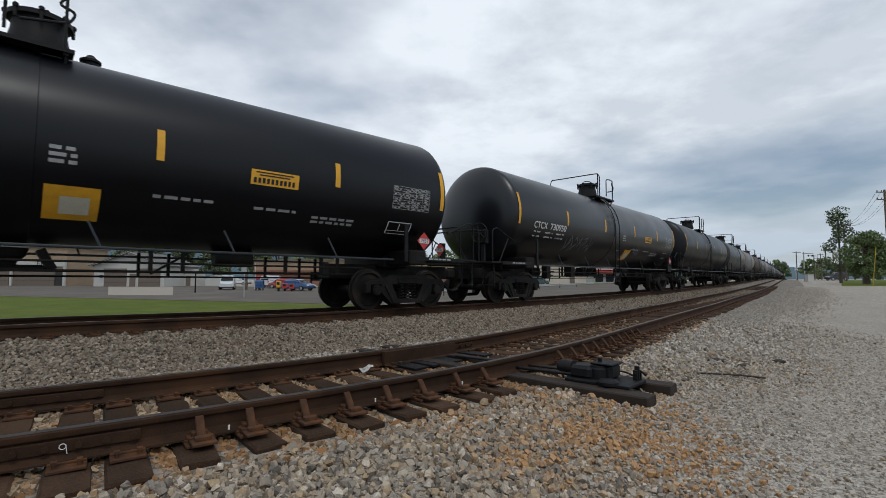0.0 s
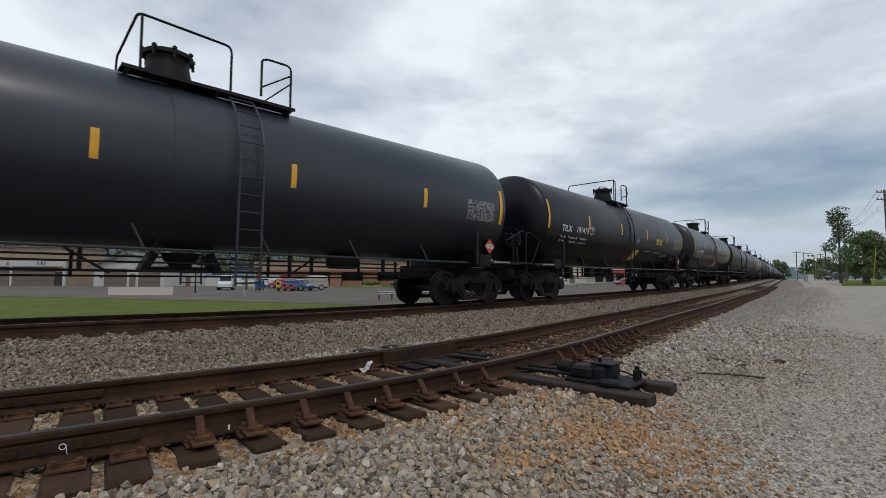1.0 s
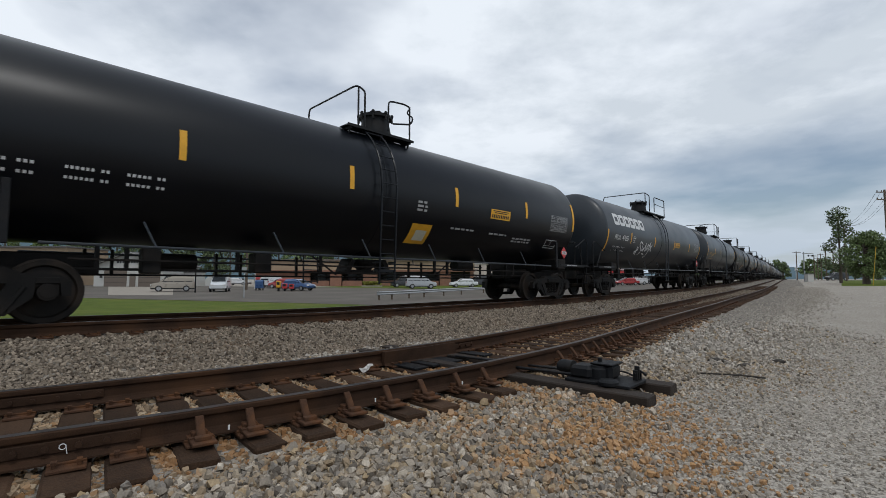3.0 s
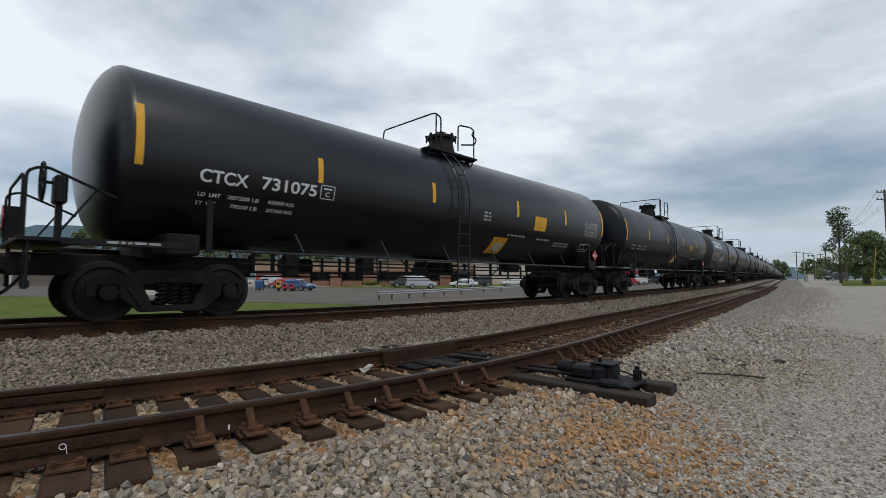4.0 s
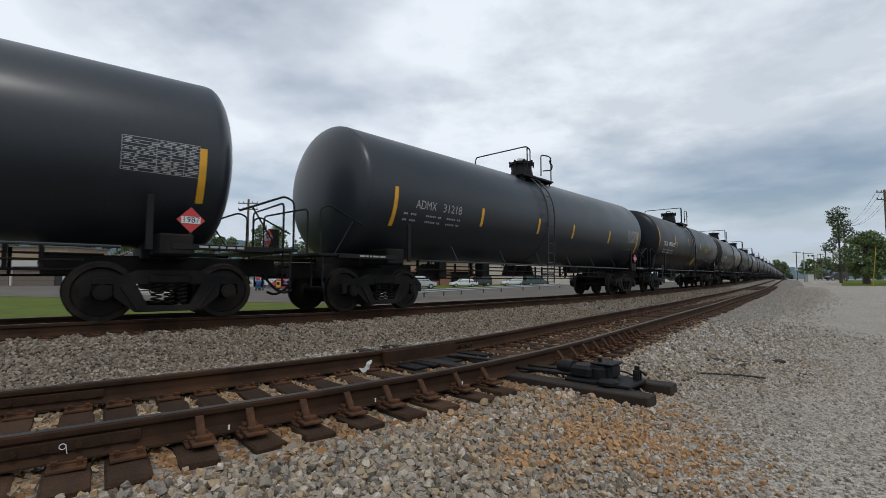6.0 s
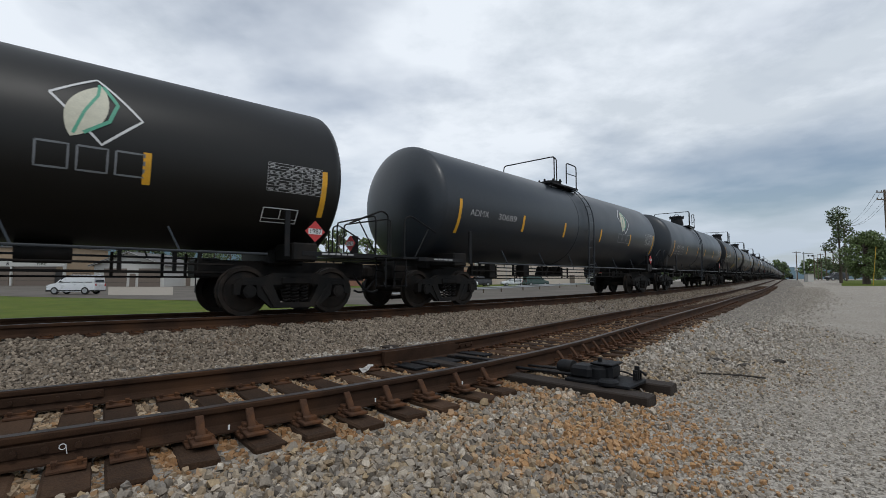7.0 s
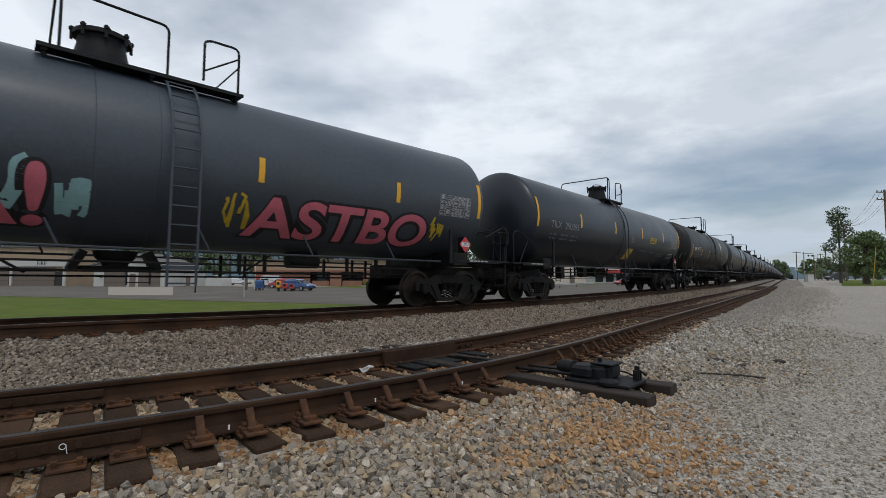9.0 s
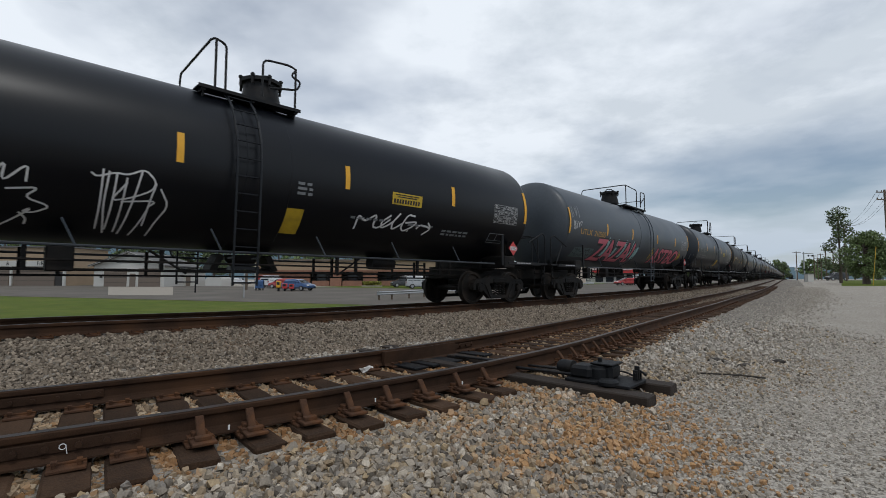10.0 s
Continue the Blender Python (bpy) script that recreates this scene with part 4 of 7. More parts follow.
def weight_lines(bm):
    """Two lines of small stencilled weights."""
    for a in (109, 114.5):
        for x, w in ((-6.88, 0.14), (-6.66, 0.2), (-6.16, 0.36), (-5.74, 0.12), (-5.42, 0.34), (-5.02, 0.14)):
            n = max(1, round(w / 0.065))
            for k in range(n):
                patch(bm, x + k * w / n, x + (k + 0.62) * w / n, a + 0.3, a + 2.0)


def consol_box(bm):
    stroke(bm, [(6.35, 119), (7.0, 119), (7.0, 130), (6.35, 130), (6.35, 119)], 0.02)
    stroke(bm, [(6.67, 120), (6.67, 127)], 0.02)
    stroke(bm, [(6.35, 127), (7.0, 127)], 0.015)


def test_box(car, x, a, ink):
    """A small outlined stencil with the letter C."""
    bm = bmesh.new()
    stroke(bm, [(x, a), (x + 0.31, a), (x + 0.31, a + 9.8), (x, a + 9.8), (x, a)], 0.016)
    frame_ = part("test_box", bm, ink, car, "outlined stencil box")
    bm = bmesh.new()
    patch(bm, x + 0.06, x + 0.25, a + 1.8, a + 3.0)
    part("stencil_bar", bm, ink, frame_)
    part("letter", lettering("C", x + 0.11, x + 0.20, a + 4.6, a + 8.2, swell=0.012), ink, frame_, "stencilled letter C")


def end_lines(bm):
    """Stencilled line on the end sill."""
    r = random.Random(2)
    for sx in (-1, 1):
        x = 7.45
        while x < 8.1:
            w = r.uniform(0.05, 0.16)
            box(bm, (sx * (x + w / 2), -1.462, 1.078), (w, 0.004, 0.035))
            x += w + 0.03


def placard_plate(bm):
    box(bm, (0, 0, 0), (0.29, 0.012, 0.29), Matrix.Rotation(radians(45), 4, "Y"))


def placard_arm(bm):
    box(bm, (0, 0.12, -0.05), (0.05, 0.24, 0.5), None, 0.006)


def placard_mark(bm):
    box(bm, (0, -0.010, 0.0), (0.28, 0.004, 0.11))


def flat_text(text, height):
    cu = bpy.data.curves.new("letters", "FONT")
    cu.body, cu.align_x, cu.align_y, cu.size = text, "CENTER", "CENTER", height
    ob = new("letters", cu)
    dg = bpy.context.evaluated_depsgraph_get()
    me = bpy.data.meshes.new_from_object(ob.evaluated_get(dg))
    bpy.data.objects.remove(ob)
    bpy.data.curves.remove(cu)
    return me


TEXT_1987 = flat_text("1987", 0.13)


def add_truck(car, x, fine=True):
    frame_near = part("side_frame", shared("side_frame", side_frame, 25), M_TRUCK, car, m=pose(x, 0, 0))
    for sx in (-0.18, 0.0, 0.18) if fine else ():
        part("spring", shared("spring", spring, 50), M_TRUCK, frame_near, m=pose(sx, 0, 0))
    part("side_frame", MESH["side_frame"], M_TRUCK, car, m=pose(x, 0, 0, 0, 0, 180))
    bol = shared("bolster", lambda bm: box(bm, (0, 0, 0.60), (0.42, 2.0, 0.26), None, 0.04))
    part("bolster", bol, M_TRUCK, car, m=pose(x, 0, 0))
    return [part("wheelset", shared("wheelset", wheelset, 35), M_WHEEL, car, m=pose(x + dx, 0, WHEEL_R)) for dx in (-0.89, 0.89)]


STRIPES = (-7.80, -4.70, -1.45, 1.80, 4.95, 7.80)
STRIPES_LOW = (-7.18, -4.16, -1.53, 1.44, 4.50, 7.45)
BAND = (68, 104, 78.5, 97)           # angles of the end stripes and of the others
BAND_LOW = (89, 123, 94.5, 113)


def tank_car(paint, make="looped", stripes=STRIPES, band=BAND, brake=True, detail=True, end_marks=M_STENCIL, short=False):
    rails, (p0, p1), hatch_x, ladder_x = MAKES[make]
    car = empty("tank_car")
    part("tank", shared("tank", tank_shell, 40), paint, car, m=Matrix.Diagonal((0.98 if short else 1.0, 1, 1, 1)))
    for sx in (-1, 1):
        part("stub_sill", shared("stub_sill", lambda bm: box(bm, (0, 0, 0.88), (3.6, 0.52, 0.34), None, 0.02)), M_TRUCK, car, m=pose(sx * 7.3, 0, 0))
        part("body_bolster", shared("body_bolster", body_bolster), M_TRUCK, car, m=pose(sx * 7.12, 0, UP))
    part("running_pipe", shared("running_pipe", running_pipe), P_GREY, car, m=pose(0, 0, UP))
    part("bottom_gear", shared("bottom_gear", under_gear), M_TRUCK, car, m=pose(0, 0, UP))
    part("platform", shared(f"platform_{make}", lambda bm: platform(bm, p0, p1)), M_IRON, car)
    hatch = part("manway", shared("manway_low", manway_low) if short else shared("manway", manway), M_IRON, car, m=pose(hatch_x, 0, 0))
    for i in range(8):
        a = i * math.pi / 4
        part("bolt", shared("hatch_bolt", bolt), M_IRON, hatch, m=pose(0.43 * math.cos(a), 0.43 * math.sin(a), TOPZ + (0.20 if short else 0.57)))
    part("valve", shared("valve", valve), M_IRON, car, m=pose(hatch_x, 0, 0))
    part("guard_rail", shared(f"guard_rail_{make}", rails), M_IRON, car)
    part("ladder", shared("ladder", ladder), paint, car, m=pose(ladder_x, 0, 0))
    part("end_platform", shared("end_front", end_deck), M_IRON, car, m=pose(0, 0, UP))
    part("end_platform", mirrored("end_rear", end_deck), M_IRON, car, m=pose(0, 0, UP))
    part("coupler", shared("coupler", coupler), M_TRUCK, car, m=pose(8.95, 0, 0))
    part("coupler", MESH["coupler"], M_TRUCK, car, m=pose(-8.95, 0, 0, 0, 0, 180))
    part("air_hose", shared("air_hose", air_hose), M_IRON, car, m=pose(8.85, -0.55, 0))
    part("air_hose", MESH["air_hose"], M_IRON, car, m=pose(-8.85, 0.1, 0, 0, 0, 180))
    if brake:
        part("brake_wheel", shared("brake_wheel", brake_wheel), M_IRON, car, m=pose(0, 0, UP))
    wheels = add_truck(car, -LT / 2, detail) + add_truck(car, LT / 2, detail)
    for i, x in enumerate(stripes):
        lo, hi = band[:2] if i in (0, 5) else band[2:]
        me = shared(f"stripe_{lo}", lambda bm: patch(bm, -0.055, 0.055, lo, hi))
        part("reflective_stripe", me, M_YELLOW, car, "yellow reflective stripe", m=pose(x, 0, 0))
    if detail:
        part("stencil_line", shared("stencil_line", end_lines), end_marks, car, "white stencilled line on the end sill", m=pose(0, 0, UP))["kind"] = "stuff"
        part("data_panel", shared("data_panel", data_panel), end_marks, car, "white stencilled data table")["kind"] = "stuff"
        for x, y, rz in ((7.32, -1.42, 0), (-9.12, 0.5, -90)):
            pl = part("placard", shared("placard", placard_plate), M_RED, car, "red diamond hazard placard", m=pose(x, y, 1.50 + UP, 0, 0, rz))
            part("bracket", shared("placard_arm", placard_arm), M_IRON, pl)
            part("placard_band", shared("placard_band", placard_mark), M_WHITE, pl, "white band")
            part("placard_number", TEXT_1987, M_INK, pl, "black number 1987", m=pose(0, -0.0145, 0, 90, 0, 0))
    return car, wheels


def words(car, ink, rows, name="lettering", label="white lettering", swell=0.0):
    """Each word (text, x0, x1, top, bottom) as a part of its own."""
    for text, x0, x1, a0, a1 in rows:
        part(name, lettering(text, x0, x1, a0, a1, swell=swell), ink, car, label)


def weights(car, ink, a, x0, x1, load, load_kg, tare, tare_kg):
    """The load limit and light weight, in two lines."""
    w = x1 - x0
    rows = []
    for i, (head, lb, kg) in enumerate((("LD  LMT", load, load_kg), ("LT  WT", tare, tare_kg))):
        t = a + 5.9 * i
        rows += [(head, x0, x0 + w * (0.21 if i == 0 else 0.18), t, t + 2.6), (lb + " LB", x0 + w * (0.28 if i == 0 else 0.32), x0 + w * 0.60, t, t + 2.6), (kg + " KG", x0 + w * 0.70, x1, t, t + 2.6)]
    for text, u0, u1, a0, a1 in rows:
        part("weight_text", lettering(text, u0, u1, a0, a1, swell=0.012), ink, car, "small stencilled weight figures")["kind"] = "stuff"


def instruction_decal(car, x0, x1, a0, a1, material=M_YELLOW, worn=True):
    bm = bmesh.new()
    patch(bm, x0, x1, a0, a1)
    d = part("decal", bm, material, car, "square yellow instruction decal" if worn else "dirty square yellow instruction decal")
    if worn:
        u, v = x1 - x0, a1 - a0
        bm = bmesh.new()
        patch(bm, x0 + u * 0.28, x0 + u * 0.82, a0 + v * 0.28, a0 + v * 0.80, 0.010)
        part("decal_patch", bm, M_CREAM, d, "pale worn patch")


def contact_decal(car, x, material=M_YELLOW):
    """Yellow decal with lines of black print, its left edge at x."""
    d = part("decal", shared("decal_phone", lambda bm: patch(bm, 0, 0.90, 93, 103.2)), material, car, "yellow emergency contact decal", m=pose(x, 0, 0))

    def bars(bm):
        patch(bm, 0.08, 0.80, 94.2, 95.0, 0.010)
        patch(bm, 0.15, 0.72, 96.0, 96.8, 0.010)
        for i in range(10):
            patch(bm, 0.05 + i * 0.08, 0.10 + i * 0.08, 98.3, 101.8, 0.010)
    part("decal_print", shared("decal_print", bars), M_INK, d, "black printed lines")["kind"] = "stuff"


def stencils(car, ink=M_STENCIL, frame_ink=M_WHITE):
    """Small unreadable instructions along the belly, and an outlined frame."""
    def lines(bm):
        small_lines(bm, 1.75, 117.5, 0.9, 1)
        small_lines(bm, 3.35, 118.5, 0.8, 1)
        small_lines(bm, 4.50, 121, 1.0, 2)
        small_lines(bm, 0.45, 97, 0.32, 3)
    part("stencil_text", shared("stencil_lines", lines), ink, car, "small stencilled instructions")["kind"] = "stuff"
    part("stencil_frame", shared("stencil_frame", consol_box), frame_ink, car, "white outlined stencil frame")


def tag(car, x0, x1, a0, a1, slope, strokes, width, ink=M_WHITE, label="white sprayed tag"):
    """A sprayed tag: rounded strokes in a unit box laid on the shell; slope: how far its line falls."""
    h = (a1 - a0) / (1 - slope)
    bm = bmesh.new()
    for pts in strokes:
        P = [(x0 + (x1 - x0) * u, a0 + (v - slope * u) * h) for u, v in pts]
        out = [P[0]]
        for i in range(1, len(P) - 1):
            a, b, c_ = P[i - 1], P[i], P[i + 1]
            for t in (0.25, 0.5, 0.75):
                q = [((a[j] + b[j]) / 2) * (1 - t) ** 2 + b[j] * 2 * t * (1 - t) + ((b[j] + c_[j]) / 2) * t * t for j in (0, 1)]
                out.append(tuple(q))
        out.append(P[-1])
        stroke(bm, out, width)
    part("sprayed_tag", bm, ink, car, label)


def leaf_logo(car):
    k = TR * math.pi / 180

    def ring(cx, ca, pts):
        return [(cx + x, ca + y / k) for x, y in pts]
    dia = part("emblem", shared("emblem_edge", lambda bm: stroke(bm, ring(3.80, 73, [(-0.50, -0.12), (0.05, -0.56), (0.62, 0.10), (0.12, 0.56), (-0.50, -0.12)]), 0.035)), M_WHITE, car, "white outlined diamond emblem")

    def leaf(bm):
        left, right = [], []
        for i in range(13):
            t = i / 12
            w = 0.30 * math.sin(math.pi * t) ** 0.8
            x, y = -0.25 + 0.36 * t, 0.50 - 0.92 * t
            left.append((x - w * 0.75, y - w * 0.15))
            right.append((x + w * 0.75, y + w * 0.35))
        rows = []
        for l, r in zip(left, right):
            rows.append([bm.verts.new(on_tank(3.80 + l[0] + (r[0] - l[0]) * j / 3, 73 + (l[1] + (r[1] - l[1]) * j / 3) / k, 0.009)) for j in range(4)])
        for p, q in zip(rows, rows[1:]):
            for j in range(3):
                bm.faces.new((p[j], p[j + 1], q[j + 1], q[j]))
    part("leaf", shared("emblem_leaf", leaf), M_CREAM, dia, "cream leaf")
    part("leaf_edge", shared("emblem_vein", lambda bm: (stroke(bm, ring(3.80, 73, [(-0.22, 0.45), (-0.1, 0.1), (0.06, -0.22), (0.08, -0.44)]), 0.04, 0.012), stroke(bm, ring(3.80, 73, [(-0.1, 0.42), (0.2, 0.2), (0.3, -0.1), (0.12, -0.42)]), 0.05, 0.012))), M_GREEN, dia, "green leaf edge")

    def blocks(bm):
        for i in range(3):
            x = 3.18 + i * 0.46
            stroke(bm, [(x, 96), (x + 0.36, 96), (x + 0.36, 109), (x, 109), (x, 96)], 0.03)
    part("emblem_blocks", shared("emblem_blocks", blocks), M_FADED, car, "three grey outlined blocks under the emblem")


def name_block(bm):
    """One bold block of the painted name, as wide as a letter."""
    stroke(bm, [(0.06, 66), (0.50, 66), (0.50, 79.5), (0.06, 79.5), (0.06, 64.3)], 0.15)


def scribble(car, x0, x1, a0, a1, n, width, seed, ink=M_WHITE, label="white sprayed tag", lift=0.006):
    """A quick sprayed tag: tall looping strokes."""
    r = random.Random(seed)

    def go(bm):
        for i in range(n):
            u = x0 + (x1 - x0) * i / n
            w = (x1 - x0) / n
            pts = [(u + w * r.uniform(0, 0.3), r.uniform(a0, a0 + (a1 - a0) * 0.3))]
            for _ in range(r.randint(3, 5)):
                pts.append((u + w * r.uniform(-0.1, 1.1), r.uniform(a0, a1)))
            smooth = []
            for p, q in zip(pts, pts[1:]):
                for t in (0, 0.25, 0.5, 0.75):
                    e = t * t * (3 - 2 * t)
                    smooth.append((p[0] + (q[0] - p[0]) * t, p[1] + (q[1] - p[1]) * e))
            smooth.append(pts[-1])
            stroke(bm, smooth, width, lift)
    bm = bmesh.new()
    go(bm)
    part("sprayed_tag", bm, ink, car, label)


def piece(car, text, x0, x1, a0, a1):
    """Fat pink sprayed letters with a black edge."""
    p = part("graffiti_edge", lettering(text, x0 - 0.06, x1 + 0.06, a0 - 2, a1 + 2, 0.006, 0.08), M_INK, car, "black outline of sprayed letters")
    part("graffiti_fill", lettering(text, x0, x1, a0, a1, 0.010, 0.022), M_PINK, p, "pink sprayed letters")


CARS = []          # (car, wheelsets, passing time)


def add_car(k, car_wheels, label, dt=0.0, group="tank cars of the train"):
    car, wheels = car_wheels
    tagged(car, label, "tank car", group)
    CARS.append((car, wheels, 8.5 + 0.895 * k + dt, -10 <= k <= 3))
    return car


c = add_car(-10, tank_car(P_GLOSS), "glossy black tank car with white marks and sprayed tags", 0.0)
words(c, M_WHITE, (("CTCX", -6.93, -6.10, 98, 106), ("730950", -5.90, -4.80, 98, 106)), swell=0.012)
part("weight_text", shared("weight_lines", weight_lines), M_WHITE, c, "stencilled weight figures")["kind"] = "stuff"
instruction_decal(c, 1.10, 1.80, 120, 142)
contact_decal(c, 3.2)
stencils(c)
scribble(c, -4.6, -2.4, 108, 132, 7, 0.03, 21, M_FADED, "grey sprayed tag")
scribble(c, 1.9, 3.0, 112, 130, 5, 0.03, 22, M_FADED, "grey sprayed tag")
c = add_car(-9, tank_car(P_BLACK), "clean black tank car with white numbers and yellow decals", 0.022)
words(c, M_WHITE, (("TILX", -6.88, -6.12, 96.5, 104.5), ("191413", -5.72, -4.76, 96, 104)), swell=0.020)
weights(c, M_WHITE, 110.6, -6.88, -4.78, "206400", "93600", "79600", "36100")
test_box(c, -4.60, 94, M_WHITE)
instruction_decal(c, 0.42, 1.08, 118, 140)
contact_decal(c, 3.22)
stencils(c)
c = add_car(-8, tank_car(P_GREY, "long", (-7.80, -4.55, -1.60, 1.50, 4.86, 7.70), (72.5, 108.5, 85, 102), brake=False), "dusty charcoal tank car with faded gold lettering", 0.005)
words(c, M_GOLD, (("NATX", -6.91, -6.08, 98.5, 107), ("301140", -5.86, -4.89, 98.5, 107)), label="faded gold lettering", swell=0.008)
part("weight_text", shared("weight_lines", weight_lines), M_GOLD, c, "worn gold figures")["kind"] = "stuff"
test_box(c, -4.30, 98.5, M_FADED)
c = add_car(-7, tank_car(P_GREY, "gate", (-7.78, -5.08, -1.63, 1.86, 5.10, 7.75), (91, 126, 90.5, 108), brake=False), "dark tank car with big white block shapes and a tag", 0.005)
words(c, M_WHITE, (("PROX", -7.02, -6.38, 97, 105), ("47055", -6.18, -5.45, 97, 105)), swell=0.006)
weights(c, M_WHITE, 115.2, -7.01, -5.60, "200400", "90 850", "85500", "38 850")
test_box(c, -4.80, 96, M_WHITE)
for i in range(6):
    part("name_block", shared("name_block", name_block), M_WHITE, c, "bold white painted block", m=pose(-7.05 + 0.645 * i, 0, 0))
tag(c, -4.27, -1.98, 104.6, 129.0, 0.36, (
    ((0.01, 0.46), (0.18, 0.40)), ((0.10, 0.20), (0.14, 0.66)), ((0.04, 0.57), (0.18, 0.29)),
    ((0.36, 0.16), (0.24, 0.00), (0.18, 0.14), (0.30, 0.34), (0.40, 0.52), (0.30, 0.70)),
    ((0.38, 0.16), (0.40, 0.60), (0.50, 0.30), (0.48, 0.66), (0.58, 0.18)),
    ((0.57, 0.20), (0.63, 0.72), (0.70, 0.22), (0.66, 0.62), (0.76, 0.46), (0.70, 0.24), (0.80, 0.36)),
    ((0.86, 0.20), (0.80, 0.40), (0.84, 0.90), (0.75, 1.00), (0.70, 0.82)),
    ((0.49, 0.66), (0.64, 0.76)), ((0.86, 0.34), (1.00, 0.72)), ((0.97, 0.34), (0.87, 0.64))), 0.060)
contact_decal(c, 2.05)
c = add_car(-6, tank_car(P_BLACK), "glossy black tank car with two yellow decals", 0.012)
part("weight_text", shared("weight_lines", weight_lines), M_WHITE, c, "stencilled weight figures")["kind"] = "stuff"
instruction_decal(c, 0.42, 1.08, 118, 140)
contact_decal(c, 3.22)
stencils(c)
c = add_car(-5, tank_car(P_GLOSS, stripes=(-7.80, -4.72, -1.54, 2.06, 4.93, 7.80)), "glossy black tank car with bold white lettering", -0.002)
words(c, M_WHITE, (("CTCX", -6.93, -6.13, 100.2, 108.4), ("731075", -5.89, -4.78, 99.2, 107.8)), swell=0.022)
weights(c, M_WHITE, 114.8, -6.92, -5.20, "207200", "93950", "78500", "35760")
test_box(c, -4.69, 98.4, M_WHITE)
instruction_decal(c, 1.18, 1.86, 122.5, 146)
instruction_decal(c, 3.02, 3.70, 92.5, 109, worn=False)
stencils(c)
c = add_car(-4, tank_car(P_BLACK), "clean black tank car with white numbers")
words(c, M_WHITE, (("TILX", -7.01, -6.27, 94, 102.4), ("195312", -6.00, -4.85, 93.8, 102.2)), swell=0.020)
part("weight_text", shared("weight_lines", weight_lines), M_WHITE, c, "stencilled weight figures")["kind"] = "stuff"
test_box(c, -4.56, 92.3, M_WHITE)
instruction_decal(c, 0.68, 1.32, 119, 141, M_YELLOWDULL, False)
contact_decal(c, 3.22, M_YELLOWDULL)
stencils(c)
c = add_car(-3, tank_car(P_GREY, "looped", (-7.18, -4.0, -1.05, 1.30, 4.40, 7.45), BAND_LOW, brake=False), "plain charcoal tank car with faded pale numbers", 0.0)
words(c, M_STENCIL, (("ADMX", -6.55, -5.85, 97, 104.5), ("31218", -5.60, -4.9, 97, 104.5)), label="faded grey lettering")
part("weight_text", shared("weight_lines", weight_lines), M_STENCIL, c, "stencilled weight figures")["kind"] = "stuff"
part("stencil_frame", shared("stencil_frame", consol_box), M_FADED, c, "faded outlined stencil frame")
c = add_car(-2, tank_car(P_GREY, "plain", STRIPES_LOW, BAND_LOW, brake=False, short=True), "charcoal tank car with a small leaf emblem")
words(c, M_STENCIL, (("ADMX", -6.77, -5.95, 97, 103.3), ("30689", -5.50, -4.57, 97, 103.3)), label="faded grey lettering")
leaf_logo(c)
c = add_car(-1, tank_car(P_BROWN, "plain", STRIPES_LOW, BAND_LOW, short=True), "brownish black tank car with a large leaf emblem")
words(c, M_CREAM, (("ADMX", -6.61, -5.97, 93.2, 100.6), ("30469", -5.75, -5.11, 92.2, 99.8)), label="cream lettering", swell=0.018)
part("weight_text", shared("weight_lines", weight_lines), M_FADED, c, "faded weight figures", m=pose(0.25, 0, 0))["kind"] = "stuff"
test_box(c, -4.97, 91.6, M_CREAM)
leaf_logo(c)
part("stencil_frame", shared("stencil_frame", consol_box), M_WHITE, c, "white outlined stencil frame")
c = add_car(0, tank_car(P_BLUE), "blue-black tank car with worn grey lettering")
words(c, M_FADED, (("TILX", -6.95, -6.2, 93.5, 102), ("290395", -5.95, -4.9, 93.5, 102)), label="worn grey lettering", swell=0.006)
part("weight_text", shared("weight_lines", weight_lines), M_FADED, c, "faded weight figures")["kind"] = "stuff"
instruction_decal(c, 0.30, 0.98, 117, 139, M_YELLOWDULL, False)
contact_decal(c, 2.95, M_YELLOWDULL)
stencils(c, M_FADED)
c = add_car(1, tank_car(P_DUST, "long", (-7.85, -4.52, -1.64, 1.92, 5.05, 7.75), (72, 106, 84.5, 101.5), brake=False), "grey tank car covered with pink sprayed graffiti")
words(c, M_GOLD, (("UTLX", -6.95, -5.95, 97.5, 105.3), ("210205", -5.75, -4.70, 97.5, 105.3)), label="worn gold lettering", swell=0.012)
bm = bmesh.new()
patch(bm, -7.0, -5.3, 124, 141)
buff = part("sprayed_panel", bm, M_BUFF, c, "pale sprayed panel under black scrawl")
scribble(buff, -6.9, -5.4, 125.5, 132, 9, 0.022, 31, M_INK, "black sprayed scrawl", 0.010)
scribble(buff, -6.9, -5.4, 133, 139.5, 8, 0.020, 32, M_INK, "black sprayed scrawl", 0.010)
for x in (-4.40, -3.42, -2.50, -1.55):
    tag(c, x, x + 0.34, 105.5, 138, 0.0, (((0.85, 0.0), (0.45, 0.10), (0.55, 0.45), (0.0, 0.95)), ((0.7, 0.05), (0.6, 0.5), (0.2, 0.9))), 0.15, M_TEAL, "pale teal sprayed highlight")
piece(c, "ZAZA!", -5.3, -1.05, 107, 147)
piece(c, "ASTBO", 1.75, 6.1, 110, 144)
scribble(c, -0.95, -0.35, 112, 140, 4, 0.10, 33, M_TEAL, "pale teal sprayed shapes")
scribble(c, -7.75, -7.0, 66, 86, 5, 0.045, 34, M_FADED, "grey sprayed tags")
scribble(c, -7.6, -6.9, 88, 100, 6, 0.034, 37, M_STENCIL, "grey sprayed tags")
